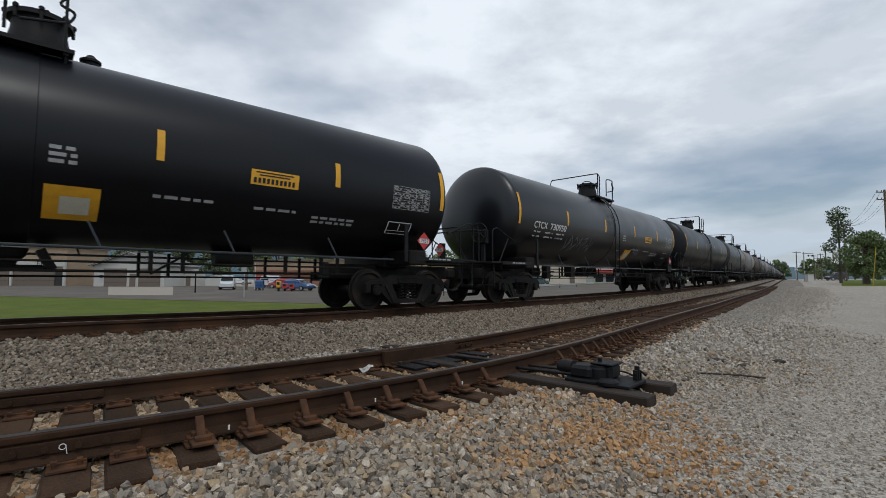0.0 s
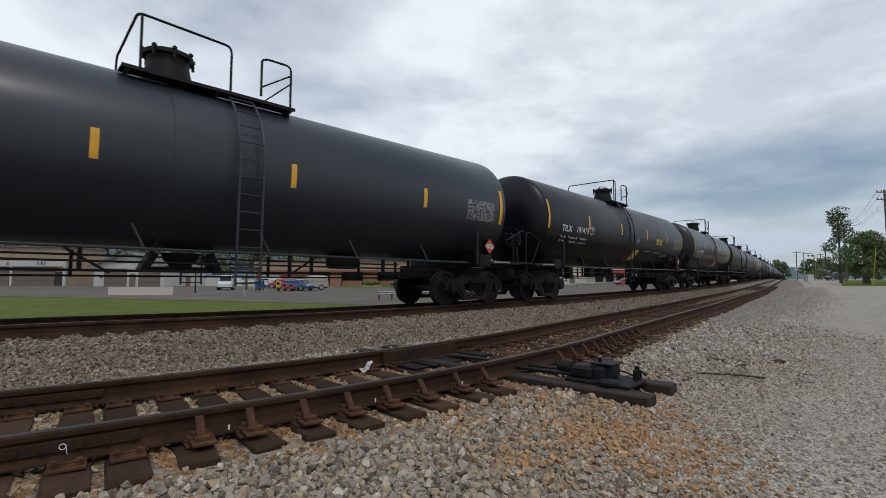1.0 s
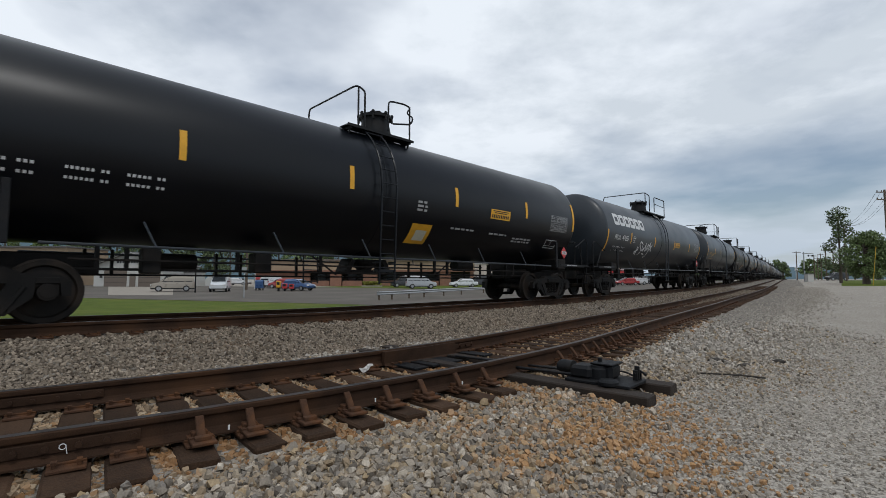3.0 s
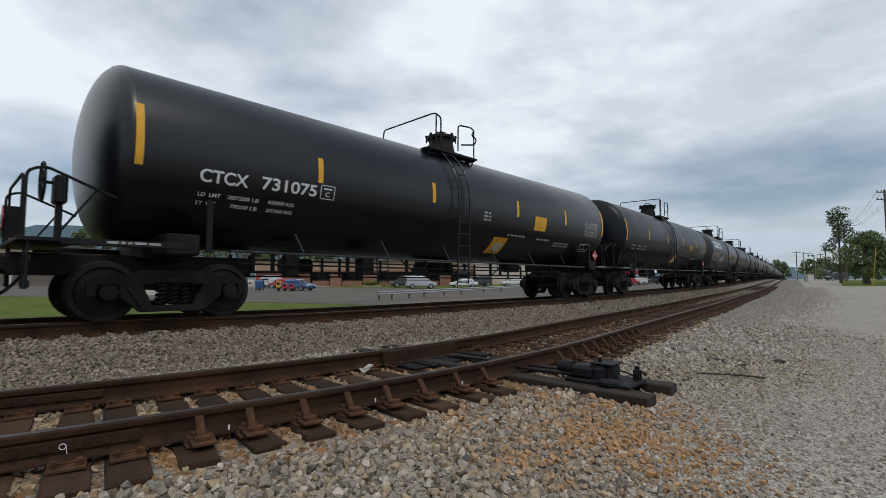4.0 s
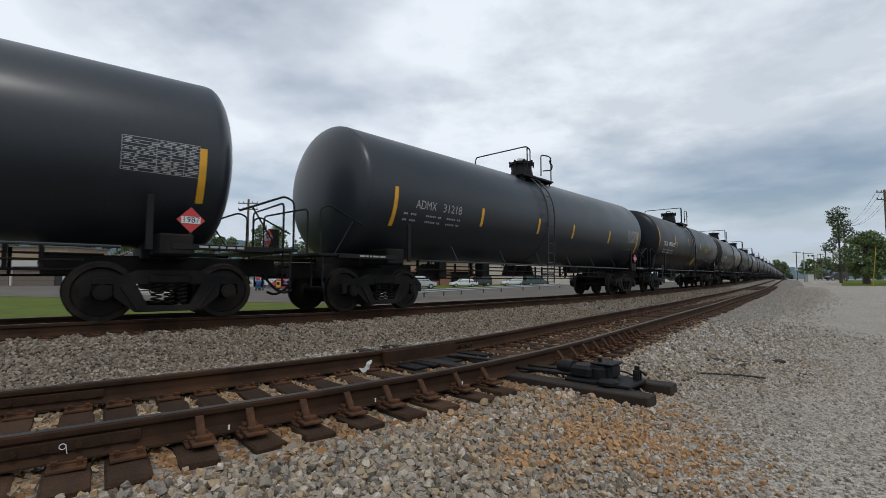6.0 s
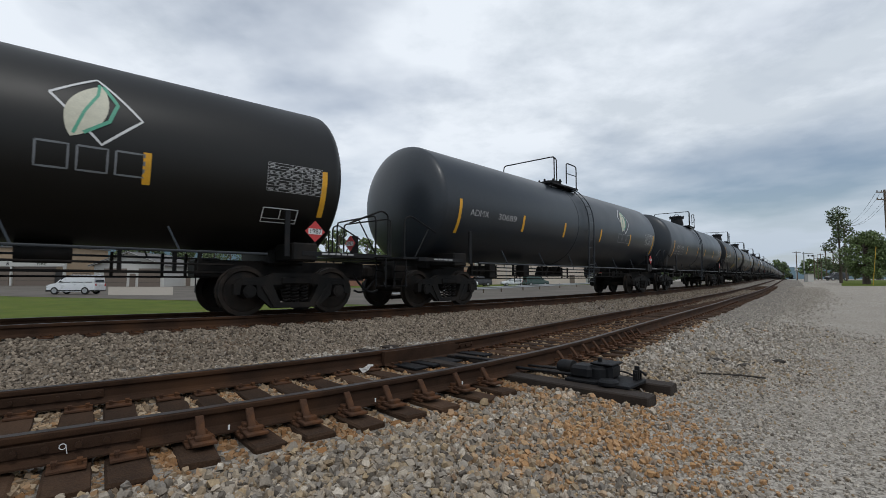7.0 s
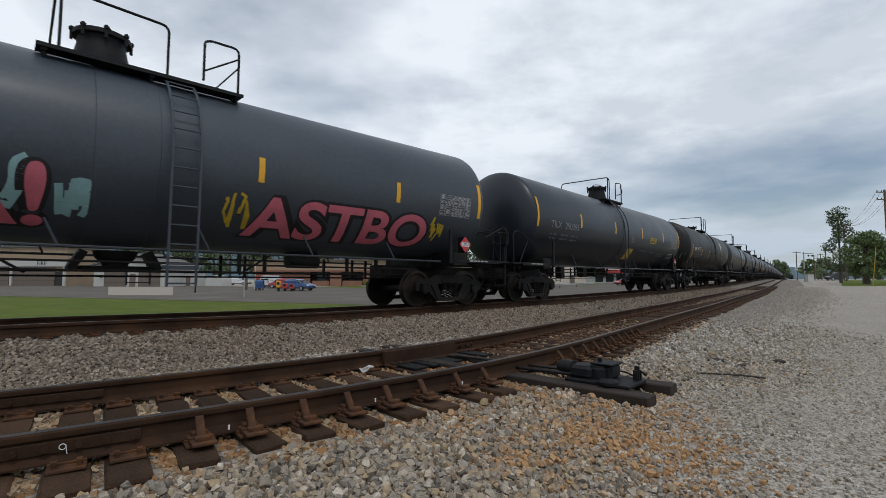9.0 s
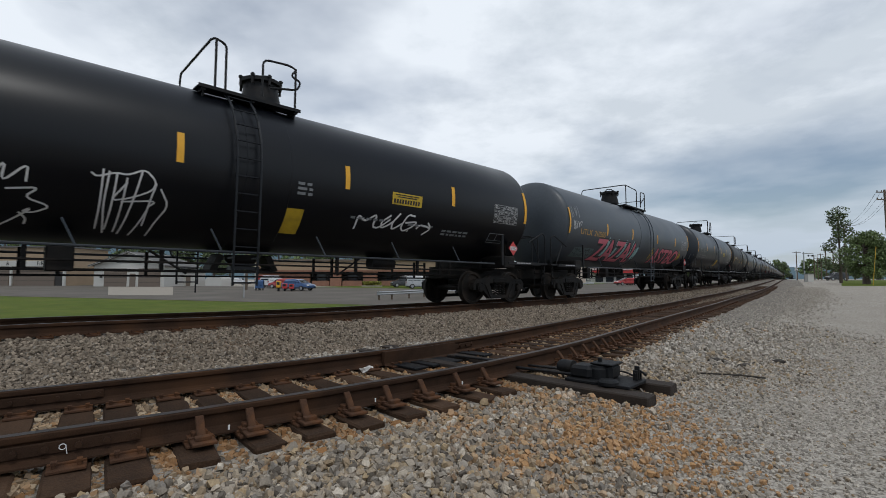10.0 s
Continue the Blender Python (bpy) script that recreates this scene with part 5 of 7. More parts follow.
scribble(c, 1.35, 1.8, 110, 138, 4, 0.05, 35, M_YELLOWDULL, "yellow sprayed flourish")
scribble(c, 6.15, 6.6, 110, 136, 4, 0.05, 36, M_YELLOWDULL, "yellow sprayed flourish")
c = add_car(2, tank_car(P_BLACK, "looped", (-7.80, -4.70, -1.62, 1.55, 4.70, 7.80)), "black tank car with white scrawled tags")
instruction_decal(c, 0.0, 0.66, 117, 139, M_YELLOWDULL, False)
contact_decal(c, 2.74, M_YELLOWDULL)
stencils(c, M_FADED, M_FADED)
tag(c, -4.05, -3.13, 108.4, 143.5, 0.24, (
    ((0.00, 0.10), (0.05, 0.36), (0.20, 0.03), (0.15, 0.42), (0.43, 0.06), (0.34, 0.40), (0.67, 0.15), (0.64, 0.39)),
    ((0.02, 0.36), (0.08, 0.93)), ((0.16, 0.42), (0.18, 0.96)), ((0.34, 0.45), (0.30, 0.98)),
    ((0.42, 0.44), (0.85, 0.48), (0.59, 0.57), (1.00, 0.76), (0.75, 0.82), (0.60, 0.78), (0.79, 0.72), (0.38, 0.98)),
    ((0.59, 0.78), (0.69, 0.90), (0.67, 1.00))), 0.030)
tag(c, -2.77, -1.67, 108.3, 148.7, 0.24, (
    ((0.01, 0.03), (0.07, 0.09), (0.28, 0.06), (0.43, 0.12), (0.62, 0.06), (0.78, 0.23), (0.75, 0.33), (0.51, 0.38), (0.23, 0.39), (0.43, 0.19)),
    ((0.14, 0.01), (0.15, 0.77)), ((0.21, 0.04), (0.18, 0.39), (0.25, 0.86)), ((0.30, 0.07), (0.26, 0.80)), ((0.42, 0.14), (0.37, 0.86)),
    ((0.59, 0.09), (0.51, 0.48), (0.43, 0.91)), ((0.78, 0.25), (0.72, 0.48), (0.70, 0.80)), ((0.84, 0.32), (0.99, 0.55), (0.85, 0.74), (0.79, 1.00)),
    ((0.38, 0.41), (0.85, 0.46), (0.69, 0.54), (0.75, 0.48), (0.57, 0.96))), 0.028)
tag(c, 1.85, 4.12, 113.5, 128, 0.42, (
    ((0.03, 0.62), (0.03, 0.03), (0.12, 0.40), (0.26, 0.03), (0.22, 0.56), (0.30, 0.64), (0.42, 0.30)),
    ((0.42, 0.16), (0.32, 0.36), (0.33, 0.66), (0.44, 0.48), (0.53, 0.10)), ((0.53, 0.10), (0.45, 0.42), (0.47, 0.74), (0.58, 0.48)),
    ((0.73, 0.22), (0.63, 0.12), (0.57, 0.61), (0.62, 0.81), (0.73, 0.61), (0.79, 0.42), (0.62, 0.45)),
    ((0.79, 0.71), (0.82, 0.55), (0.90, 0.61), (0.98, 0.71)), ((0.93, 0.48), (1.00, 0.73), (0.90, 0.97)), ((0.68, 0.76), (0.69, 0.80))), 0.045)
add_car(3, tank_car(P_BLACK), "black tank car in the train")
AHEAD = [P_BLACK, P_GREY, P_LIGHT, P_RUSTY, P_GREY, P_LIGHT, P_GREY, P_BLUE, P_LIGHT, P_GREY, P_BLACK, P_GREY, P_LIGHT, P_RUSTY, P_GREY, P_BLACK, P_GREY, P_GREY, P_LIGHT, P_BLACK, P_GREY]
AHEAD_LABEL = {P_BLACK: "black tank car farther up the train", P_GREY: "charcoal tank car farther up the train", P_LIGHT: "pale grey tank car farther up the train",
               P_RUSTY: "weathered brown tank car farther up the train", P_BLUE: "blue-black tank car farther up the train"}
for i, p in enumerate(AHEAD):
    add_car(-11 - i, tank_car(p, "looped" if i % 2 == 0 else "long", STRIPES if i < 6 else (), brake=False, detail=False), AHEAD_LABEL[p])


def car_pose(passing, t):
    s = -1.15 + SPEED * (t - passing) + 0.89
    ax, ay, _ = main_at(s)
    bx_, by_, _ = main_at(s + LT)
    az, bz = float(main_top(s) + rise(ax, ay)), float(main_top(s + LT) + rise(bx_, by_))
    dx, dy = bx_ - ax, by_ - ay
    return Matrix.Translation(((ax + bx_) / 2, (ay + by_) / 2, (az + bz) / 2)) @ Euler((0, -math.atan2(bz - az, LT), math.atan2(dy, dx))).to_matrix().to_4x4()


def motions():
    for car, wheels, passing, near in CARS:
        walk(car, [(t, car_pose(passing, t)) for t in np.arange(0, 10.01, 0.25)])
        if near:
            for wh in wheels:
                x = wh.matrix_basis.translation.x
                walk(wh, [(i / FPS, pose(x, 0, WHEEL_R, 0, math.degrees(SPEED / WHEEL_R * i / FPS), 0)) for i in range(301)])
    for thing, rows in MOVERS:
        walk(thing, rows)


# ---- switch machine on its two long timbers, and the switch ----
def track_dir(at, s):
    x, y, th = at(s)
    return Vector((float(np.sin(th)), float(np.cos(th)), 0)), Vector((float(np.cos(th)), -float(np.sin(th)), 0))


for s in (1.18, 1.76):
    part("tie", LONG_TIE, M_TIMBER, side_track, "long dark switch timber", m=pose_on(side_at, s, -0.15, -0.170))
machine = empty("switch_machine", pose_on(side_at, 1.45, -1.72, -0.175) @ Matrix.Diagonal((0.75, 0.72, 0.62, 1)))   # x along the track, -y to the camera's side
tagged(machine, "black cast-iron switch machine bolted to long timbers", "switch machine")
bm = bmesh.new()
box(bm, (0.0, -0.08, 0.03), (0.62, 0.95, 0.05), None, 0.008)
part("base_plate", bm, M_IRON, machine)
bm = bmesh.new()
box(bm, (-0.02, 0.22, 0.15), (0.36, 0.34, 0.22), None, 0.05)
lathe(bm, [(0.04, 0.15), (0.22, 0.15), (0.24, 0.13), (0.27, 0.125), (0.28, 0.02)], 20, "z")
part("gear_housing", bm, M_IRON, machine)
bm = bmesh.new()
box(bm, (0.10, -0.06, 0.17), (0.34, 0.30, 0.24), None, 0.045)
box(bm, (0.10, -0.06, 0.30), (0.38, 0.34, 0.03), None, 0.012)
part("cover", bm, M_IRON, machine)
bm = bmesh.new()
rod(bm, (0.06, 0.02, 0.30), (0.06, 0.02, 0.37), 0.03, 10)
box(bm, (0.06, 0.02, 0.37), (0.07, 0.05, 0.03), None, 0.008)
part("latch", bm, M_IRON, machine)
bm = bmesh.new()
rod(bm, (0.02, 0.42, 0.17), (0.02, 0.62, 0.17), 0.12, 18)
rod(bm, (0.02, 0.60, 0.17), (0.02, 0.66, 0.17), 0.09, 18)
part("end_drum", bm, M_IRON, machine)
bm = bmesh.new()
lathe(bm, [(0.03, 0.10), (0.05, 0.14), (0.10, 0.14), (0.13, 0.11), (0.14, 0.03)], 18, "z")
box(bm, (0.0, 0.10, 0.06), (0.12, 0.16, 0.06), None, 0.015)
part("foot_pedal", bm, M_IRON, machine, m=pose(-0.25, -0.24, -0.02))
bm = bmesh.new()
tube(bm, [(0.26, -0.05, 0.12), (0.34, -0.22, 0.14), (0.34, -0.42, 0.06)], 0.016)
part("hand_lever", bm, M_IRON, machine)
bm = bmesh.new()
for x, h in ((0.16, 0.20), (0.22, 0.26), (0.29, 0.15)):
    box(bm, (x, -0.46, h / 2 + 0.02), (0.03, 0.07, h), None, 0.006)
rod(bm, (0.12, -0.46, 0.17), (0.32, -0.46, 0.17), 0.014, 8)
rod(bm, (0.22, -0.46, 0.24), (0.30, -0.56, 0.13), 0.016, 8)
part("bracket", bm, M_IRON, machine)
bm = bmesh.new()
rod(bm, (-0.16, 0.30, 0.09), (-0.16, 1.62, 0.06), 0.027, 10)
rod(bm, (0.18, 0.40, 0.07), (0.18, 2.95, 0.03), 0.022, 10)
box(bm, (-0.16, 1.58, 0.06), (0.10, 0.14, 0.07), None, 0.012)
part("throw_rod", bm, M_IRON, machine, "dark steel throw rods running under the rail")

# joint bars, bolts and chalk marks on the siding
JOINT = bmesh.new()
box(JOINT, (0, 0, 0.085), (0.80, 0.016, 0.075), None, 0.006)
for x in (-0.36, -0.22, -0.08, 0.08, 0.22, 0.36):
    rod(JOINT, (x, -0.035, 0.085), (x, 0.03, 0.085), 0.019, 8)
JOINT = finish("joint_bar", JOINT, 25)
for s, off, side in ((-2.6, -0.75, -1), (-2.8, 0.75, -1), (2.0, 0.75, -1), (5.6, -0.75, -1)):
    jb = part("joint_bar", JOINT, M_RUST, side_track, "rusty bolted joint bar", m=pose_on(side_at, s, off - 0.020, -0.186))
# the point rail that lies against the far rail, with its slide plates
pt_s = np.arange(0.5, 1.85, 0.15)
bm = bmesh.new()
rings = []
for s in pt_s:
    x, y, th = side_at(s, 0.75 - 0.115 + 0.03 * (1.85 - s) / 1.35)
    wdt = 0.012 + 0.02 * (1.85 - s) / 1.35
    rings.append([bm.verts.new((x - u * math.cos(th), y + u * math.sin(th), z + float(rise(x, y)))) for u, z in ((-0.045, -0.186), (0.03, -0.186), (wdt, -0.16), (wdt, -0.012), (-wdt, -0.012), (-0.02, -0.16))])
for a, b in zip(rings, rings[1:]):
    for j in range(6):
        bm.faces.new((a[j], a[(j + 1) % 6], b[(j + 1) % 6], b[j]))
bm.faces.new(rings[0][::-1])
bm.faces.new(rings[-1])
part("point_rail", bm, M_RUST, side_track, "tapered switch point rail")
SLIDE = bmesh.new()
box(SLIDE, (0, 0, 0.012), (0.22, 0.62, 0.024), None, 0.004)
SLIDE = finish("slide_plate", SLIDE, 25)
for s in (0.75, 1.05, 1.4, 1.75, 2.1):
    part("slide_plate", SLIDE, M_IRON, side_track, "dark greased slide plate", m=pose_on(side_at, s, 0.52, -0.20))
CHALK = bmesh.new()
tube(CHALK, [(0.02 + 0.022 * math.cos(a), 0, 0.022 * math.sin(a)) for a in np.linspace(0, 2 * math.pi, 13)] + [(0.045, 0, -0.03), (0.05, 0, -0.06)], 0.004, 5)
for vtx in CHALK.verts:
    vtx.co *= 0.75
CHALK = finish("chalk_mark", CHALK, 40)
part("chalk_mark", CHALK, M_WHITE, side_track, "white chalked figure 9", m=pose_on(side_at, -2.61, -0.75 - 0.058, -0.095))
for s in (-1.75, -0.65, 0.3):
    bm = bmesh.new()
    box(bm, (0, 0, 0), (0.014, 0.006, 0.034), None, 0.002)
    part("paint_dab", bm, M_WHITE, side_track, "white paint dab", m=pose_on(side_at, s, -0.75 - 0.16, -0.12))

# a torn scrap of white plastic that flutters by the far rail
M_PLASTIC = mat("white_plastic_scrap", (0.75, 0.73, 0.70), 0.6, 0, 0.08, 20, 90, 0.2)
scrap = empty("plastic_scrap")
tagged(scrap, "torn scrap of white plastic caught beside the rail", "litter")


def scrap_piece(seed, n):
    r = random.Random(seed)
    bm = bmesh.new()
    pts = [(r.uniform(0.6, 1.2) * 0.07 * math.cos(a), r.uniform(0.5, 1.2) * 0.045 * math.sin(a)) for a in np.linspace(0, 2 * math.pi, n, endpoint=False)]
    lo = [bm.verts.new((x, y, 0.02 * math.sin(x * 60) + 0.012 * math.cos(y * 80))) for x, y in pts]
    c_ = bm.verts.new((0, 0, 0.02))
    for i in range(n):
        bm.faces.new((lo[i], lo[(i + 1) % n], c_))
    bmesh.ops.solidify(bm, geom=bm.faces[:], thickness=0.004)
    return bm


part("sheet", scrap_piece(1, 11), M_PLASTIC, scrap)
flap = part("flap", scrap_piece(2, 9), M_PLASTIC, scrap, "loose flap lifted by the wind")
sx_, sy_, sth = side_at(0.10, 0.50)
SCRAP_AT = (float(sx_), float(sy_), -0.165)
scrap.matrix_world = pose(*SCRAP_AT, 0, 0, 30)
MOVERS = [(scrap, [(0, pose(*SCRAP_AT, 0, 0, 30)), (10, pose(*SCRAP_AT, 0, 0, 30))]),
          (flap, [(t, pose(0.035, 0.0, 0.012 + 0.05 * math.sin(radians(a)), 0, -a, 12)) for t, a in
                  ((0, 18), (0.5, 30), (1.0, 48), (1.5, 20), (2.0, 12), (2.5, 8), (3.2, 30), (4.0, 22), (4.5, 20), (5.0, 45), (5.5, 80), (6.2, 40), (7.0, 22), (7.5, 12), (8.5, 10), (9.0, 14), (10.0, 10))])]

# ---- litter on the gravel: a dirt clod, a stick, a dark stone ----
M_DIRT = mat("dark_dirt", (0.05, 0.042, 0.034), 0.95, 0, 0.4, 12, 80, 0.6)
def on_ground(x, y):
    return float(ground_z(x, y)[0])


for x, y, r0, label in ((3.85, 6.75, 0.09, "dark clod of earth on the gravel"), (4.05, 6.45, 0.06, "dark clod of earth on the gravel"), (4.75, 6.75, 0.07, "dark stone lying on the gravel")):
    bm = bmesh.new()
    bmesh.ops.create_icosphere(bm, subdivisions=2, radius=r0)
    rc = random.Random(int(x * 100))
    for vtx in bm.verts:
        vtx.co = Vector((vtx.co.x * 1.6, vtx.co.y * 0.9, vtx.co.z * 0.55)) * rc.uniform(0.75, 1.15)
    ob = part("clod", bm, M_DIRT, None, m=pose(x, y, on_ground(x, y) + 0.02), smooth=0)
    tagged(ob, label, "clod")
bm = bmesh.new()
tube(bm, [(-0.33, 0.02, 0.02), (-0.1, -0.01, 0.03), (0.15, 0.02, 0.025), (0.34, -0.03, 0.02)], 0.011, 6)
rod(bm, (0.02, 0.0, 0.03), (0.12, 0.09, 0.03), 0.006, 5)
ob = part("stick", bm, M_DIRT, None, m=pose(3.45, 5.75, on_ground(3.45, 5.75) + 0.01, 0, 0, -22))
tagged(ob, "thin dead stick lying on the gravel", "stick")


# ---- the far side: road, buildings, vehicles, poles, trees, hills ----
def gz(x, y):
    return float(ground_z(x, y)[0])


def radial(name, near, ks, lift, material, label):
    """A sheet that spreads away from a near edge."""
    verts, faces = [], []
    n = len(near)
    for k in ks:
        for x, y in near:
            verts.append((x * k, y * k))
    V = np.array(verts)
    Z = ground_z(V[:, 0], V[:, 1]) + lift
    for i in range(len(ks) - 1):
        for j in range(n - 1):
            faces.append((i * n + j, i * n + j + 1, (i + 1) * n + j + 1, (i + 1) * n + j))
    me = bpy.data.meshes.new(name)
    me.from_pydata(np.column_stack([V, Z]).tolist(), [], faces)
    me.materials.append(material)
    return tagged(new(name, me), label, "ground", kind="structure")


edge = [(-130, 62), (-80, 52), (-39, 41.5), (-30, 39), (-22, 36.5), (-14, 34), (-5, 30.8), (-2, 29)] + [tuple(float(v) for v in main_at(s, 8.5)[:2]) for s in range(18, 160, 6)]
radial("road", edge, list(np.linspace(1, 2.4, 24)), 0.03, M_ASPHALT, "worn grey asphalt road and car park")
radial("driveway", [(-31, 44), (-28.9, 44), (-26.9, 44), (-25, 44)], list(np.linspace(1, 1.74, 12)), 0.05, M_CONCRETE, "pale concrete driveway apron")
radial("lawn", [(47, 56), (52, 55.5), (58, 55), (70, 54), (120, 60)], list(np.linspace(1, 2.6, 16)), 0.03, M_GRASS, "mown lawn under the trees")
radial("cross_street", [(38, 112), (46, 110), (58, 108), (80, 104), (140, 95)], [1, 1.03, 1.06], 0.05, M_ASPHALT, "asphalt street that crosses the tracks")

M_TAN = mat("tan_stucco", (0.34, 0.25, 0.165), 0.85, 0, 0.1, 1.0, 40, 0.2, (0.28, 0.2, 0.135), 0.5)
M_BRICK = mat("red_brick", (0.26, 0.13, 0.085), 0.85, 0, 0.25, 3.0, 30, 0.3, (0.2, 0.1, 0.07), 0.5)
M_WALLWHITE = mat("white_siding", (0.50, 0.49, 0.46), 0.7, 0, 0.06, 1.0, 30, 0.1, (0.5, 0.48, 0.44), 0.4)
M_ROOF = mat("grey_shingle", (0.12, 0.115, 0.11), 0.85, 0, 0.2, 2, 30, 0.3)
M_DOORBROWN = mat("brown_garage_door", (0.16, 0.125, 0.10), 0.7, 0, 0.1, 2, 30, 0.1)
# near black for door trim, and for the painted shade of the arcade
M_DARK = mat("dark_trim_and_shade", (0.03, 0.027, 0.025), 0.6, 0, 0.2, 2, 30, 0.1)
M_PALEWALL = mat("pale_block_wall", (0.58, 0.50, 0.44), 0.85, 0, 0.1, 1, 30, 0.1, (0.5, 0.38, 0.3), 0.5)
M_GLASS = mat("dark_window_glass", (0.02, 0.025, 0.03), 0.12, 0, 0.1, 2, 10, 0.0)
M_TYRE = mat("tyre_rubber", (0.02, 0.02, 0.02), 0.85, 0, 0.2, 20, 60, 0.1)
M_RIM = mat("alloy_rim", (0.45, 0.45, 0.46), 0.35, 0.8, 0.1, 20, 60, 0.0)
M_POLE = mat("weathered_pole_wood", (0.12, 0.09, 0.065), 0.9, 0, 0.3, 3, 40, 0.3)
M_GALV = mat("galvanised_steel", (0.42, 0.43, 0.43), 0.5, 0.6, 0.12, 5, 50, 0.1)
M_LEAF = mat("green_leaves", (0.12, 0.165, 0.055), 0.7, 0, 0.4, 0.4, 8, 0.0, island=0.5)
M_LEAFDARK = mat("dark_green_leaves", (0.088, 0.118, 0.050), 0.7, 0, 0.4, 0.4, 8, 0.0, island=0.5)
M_BARK = mat("bark", (0.085, 0.065, 0.05), 0.95, 0, 0.3, 6, 60, 0.6)
# blue-green base colour carries the haze of distance over the woods
M_HAZY_HILL = mat("haze_tinted_hill", (0.075, 0.125, 0.15), 1.0, 0, 0.15, 0.02, 0.15, 0.0)
M_SHRUB = mat("yellow_green_hedge", (0.20, 0.19, 0.03), 0.8, 0, 0.4, 2, 20, 0.0, island=0.5)


def spot(u, depth):
    """Ground place at a bearing (u: -1 to 1 across the view) and depth."""
    x = u * depth * math.tan(radians(43.09))
    return x, depth, gz(x, depth)


def px(p):
    return (p - 784) / 784


def building(name, u0, u1, depth, base_drop=0.3, turn=0.0):
    """An empty at the left front corner; x runs along the front, y away."""
    x0, y0, _ = spot(px(u0), depth)
    x1, y1, _ = spot(px(u1), depth)
    ang = math.degrees(math.atan2(y1 - y0, x1 - x0)) + turn
    ob = empty(name, pose(x0, y0, gz((x0 + x1) / 2, y0), 0, 0, ang))
    return ob, (x1 - x0) / math.cos(radians(turn))


def simple_part(name, c, size, material, parent, label="", bevel=0.0):
    bm = bmesh.new()
    box(bm, c, size, None, bevel)
    return part(name, bm, material, parent, label)


# fire station: tan upper wall, white sign band, brown doors between white posts
b, w = building("fire_station", -150, 117, 82)
tagged(b, "low tan fire station with brown doors and sign band", "building")
H0, H1, H2 = 3.3, 4.3, 6.6
simple_part("wall", (w / 2, 5.2, H2 / 2 - 0.3), (w, 10, H2 + 0.6), M_TAN, b)
simple_part("sign_band", (w / 2, 0.05, (H0 + H1) / 2), (w, 0.5, H1 - H0), M_WALLWHITE, b, "white sign band")
simple_part("roof", (w / 2, 5.2, H2 + 0.12), (w + 0.6, 10.6, 0.24), M_ROOF, b)
n_doors = 3
for i in range(n_doors):
    u = w * (0.02 + i * 0.31)
    d = simple_part("garage_door", (u + w * 0.15, 0.16, H0 / 2 - 0.2), (w * 0.28, 0.12, H0 + 0.4), M_DOORBROWN, b)
    for k in range(1, 4):
        simple_part("door_rail", (u + w * 0.15, 0.09, k * H0 / 4), (w * 0.28, 0.03, 0.06), M_DARK, d)
    simple_part("post", (u, 0.0, H0 / 2 - 0.2), (0.35, 0.3, H0 + 0.4), M_WALLWHITE, b, "white post")
simple_part("side_door", (w * 0.95, 0.16, 1.1), (1.3, 0.12, 2.6), M_DARK, b)
simple_part("post", (w - 0.2, 0.0, H0 / 2 - 0.2), (0.4, 0.3, H0 + 0.4), M_WALLWHITE, b, "white post")
t_me = flat_text("FIRE", 0.95)
part("sign_letters", t_me, M_INK, b, "black letters FIRE", m=pose(w * 0.845, -0.22, (H0 + H1) / 2, 90, 0, 0))
t_me = flat_text("&", 0.95)
part("sign_letters", t_me, M_INK, b, "black ampersand", m=pose(w * 0.62, -0.22, (H0 + H1) / 2, 90, 0, 0))

# white gabled garage
b, w = building("gabled_garage", 167, 291, 78)
tagged(b, "white gabled fire department garage with two brown doors", "building")
EH, RH = 3.5, 5.6
bm = bmesh.new()
sec = [(0, -0.5), (w, -0.5), (w, EH), (w / 2, RH), (0, EH)]
f0 = [bm.verts.new((x, 0, z)) for x, z in sec]
f1 = [bm.verts.new((x, 11, z)) for x, z in sec]
bm.faces.new(f0)
bm.faces.new(f1[::-1])
for i in range(5):
    bm.faces.new((f0[i], f1[i], f1[(i + 1) % 5], f0[(i + 1) % 5]))
part("wall", bm, M_WALLWHITE, b)
for sx in (-1, 1):
    bm = bmesh.new()
    ang = math.atan2(RH - EH, w / 2)
    box(bm, (w / 2 + sx * (w / 4 + 0.2), 5.3, (EH + RH) / 2 + 0.02), (w / 2 / math.cos(ang) + 0.6, 12.2, 0.16), Matrix.Rotation(sx * ang, 4, "Y"))
    part("roof_slope", bm, M_ROOF, b, "grey roof slope")
    bm = bmesh.new()
    box(bm, (w / 2 + sx * (w / 4 + 0.2), -0.72, (EH + RH) / 2), (w / 2 / math.cos(ang) + 0.6, 0.08, 0.26), Matrix.Rotation(sx * ang, 4, "Y"))
    part("verge_board", bm, M_WALLWHITE, b, "white verge board")
for a, c_ in ((0.15, 0.47), (0.64, 0.95)):
    d = simple_part("garage_door", (w * (a + c_) / 2, -0.03, 1.45), (w * (c_ - a), 0.1, 3.1), M_DOORBROWN, b)
    for k in range(1, 4):
        simple_part("door_groove", (w * (a + c_) / 2, -0.085, k * 0.75), (w * (c_ - a), 0.02, 0.05), M_DARK, d)
simple_part("door", (w * 0.555, -0.03, 1.0), (0.95, 0.1, 2.3), M_DOORBROWN, b)
simple_part("wall_lamp", (w * 0.11, -0.1, 1.7), (0.35, 0.2, 0.5), M_DARK, b)
bm = bmesh.new()
for i in range(9):
    box(bm, (w / 2 - 1.9 + i * 0.46, -0.03, EH + 0.55), (0.3, 0.04, 0.32))
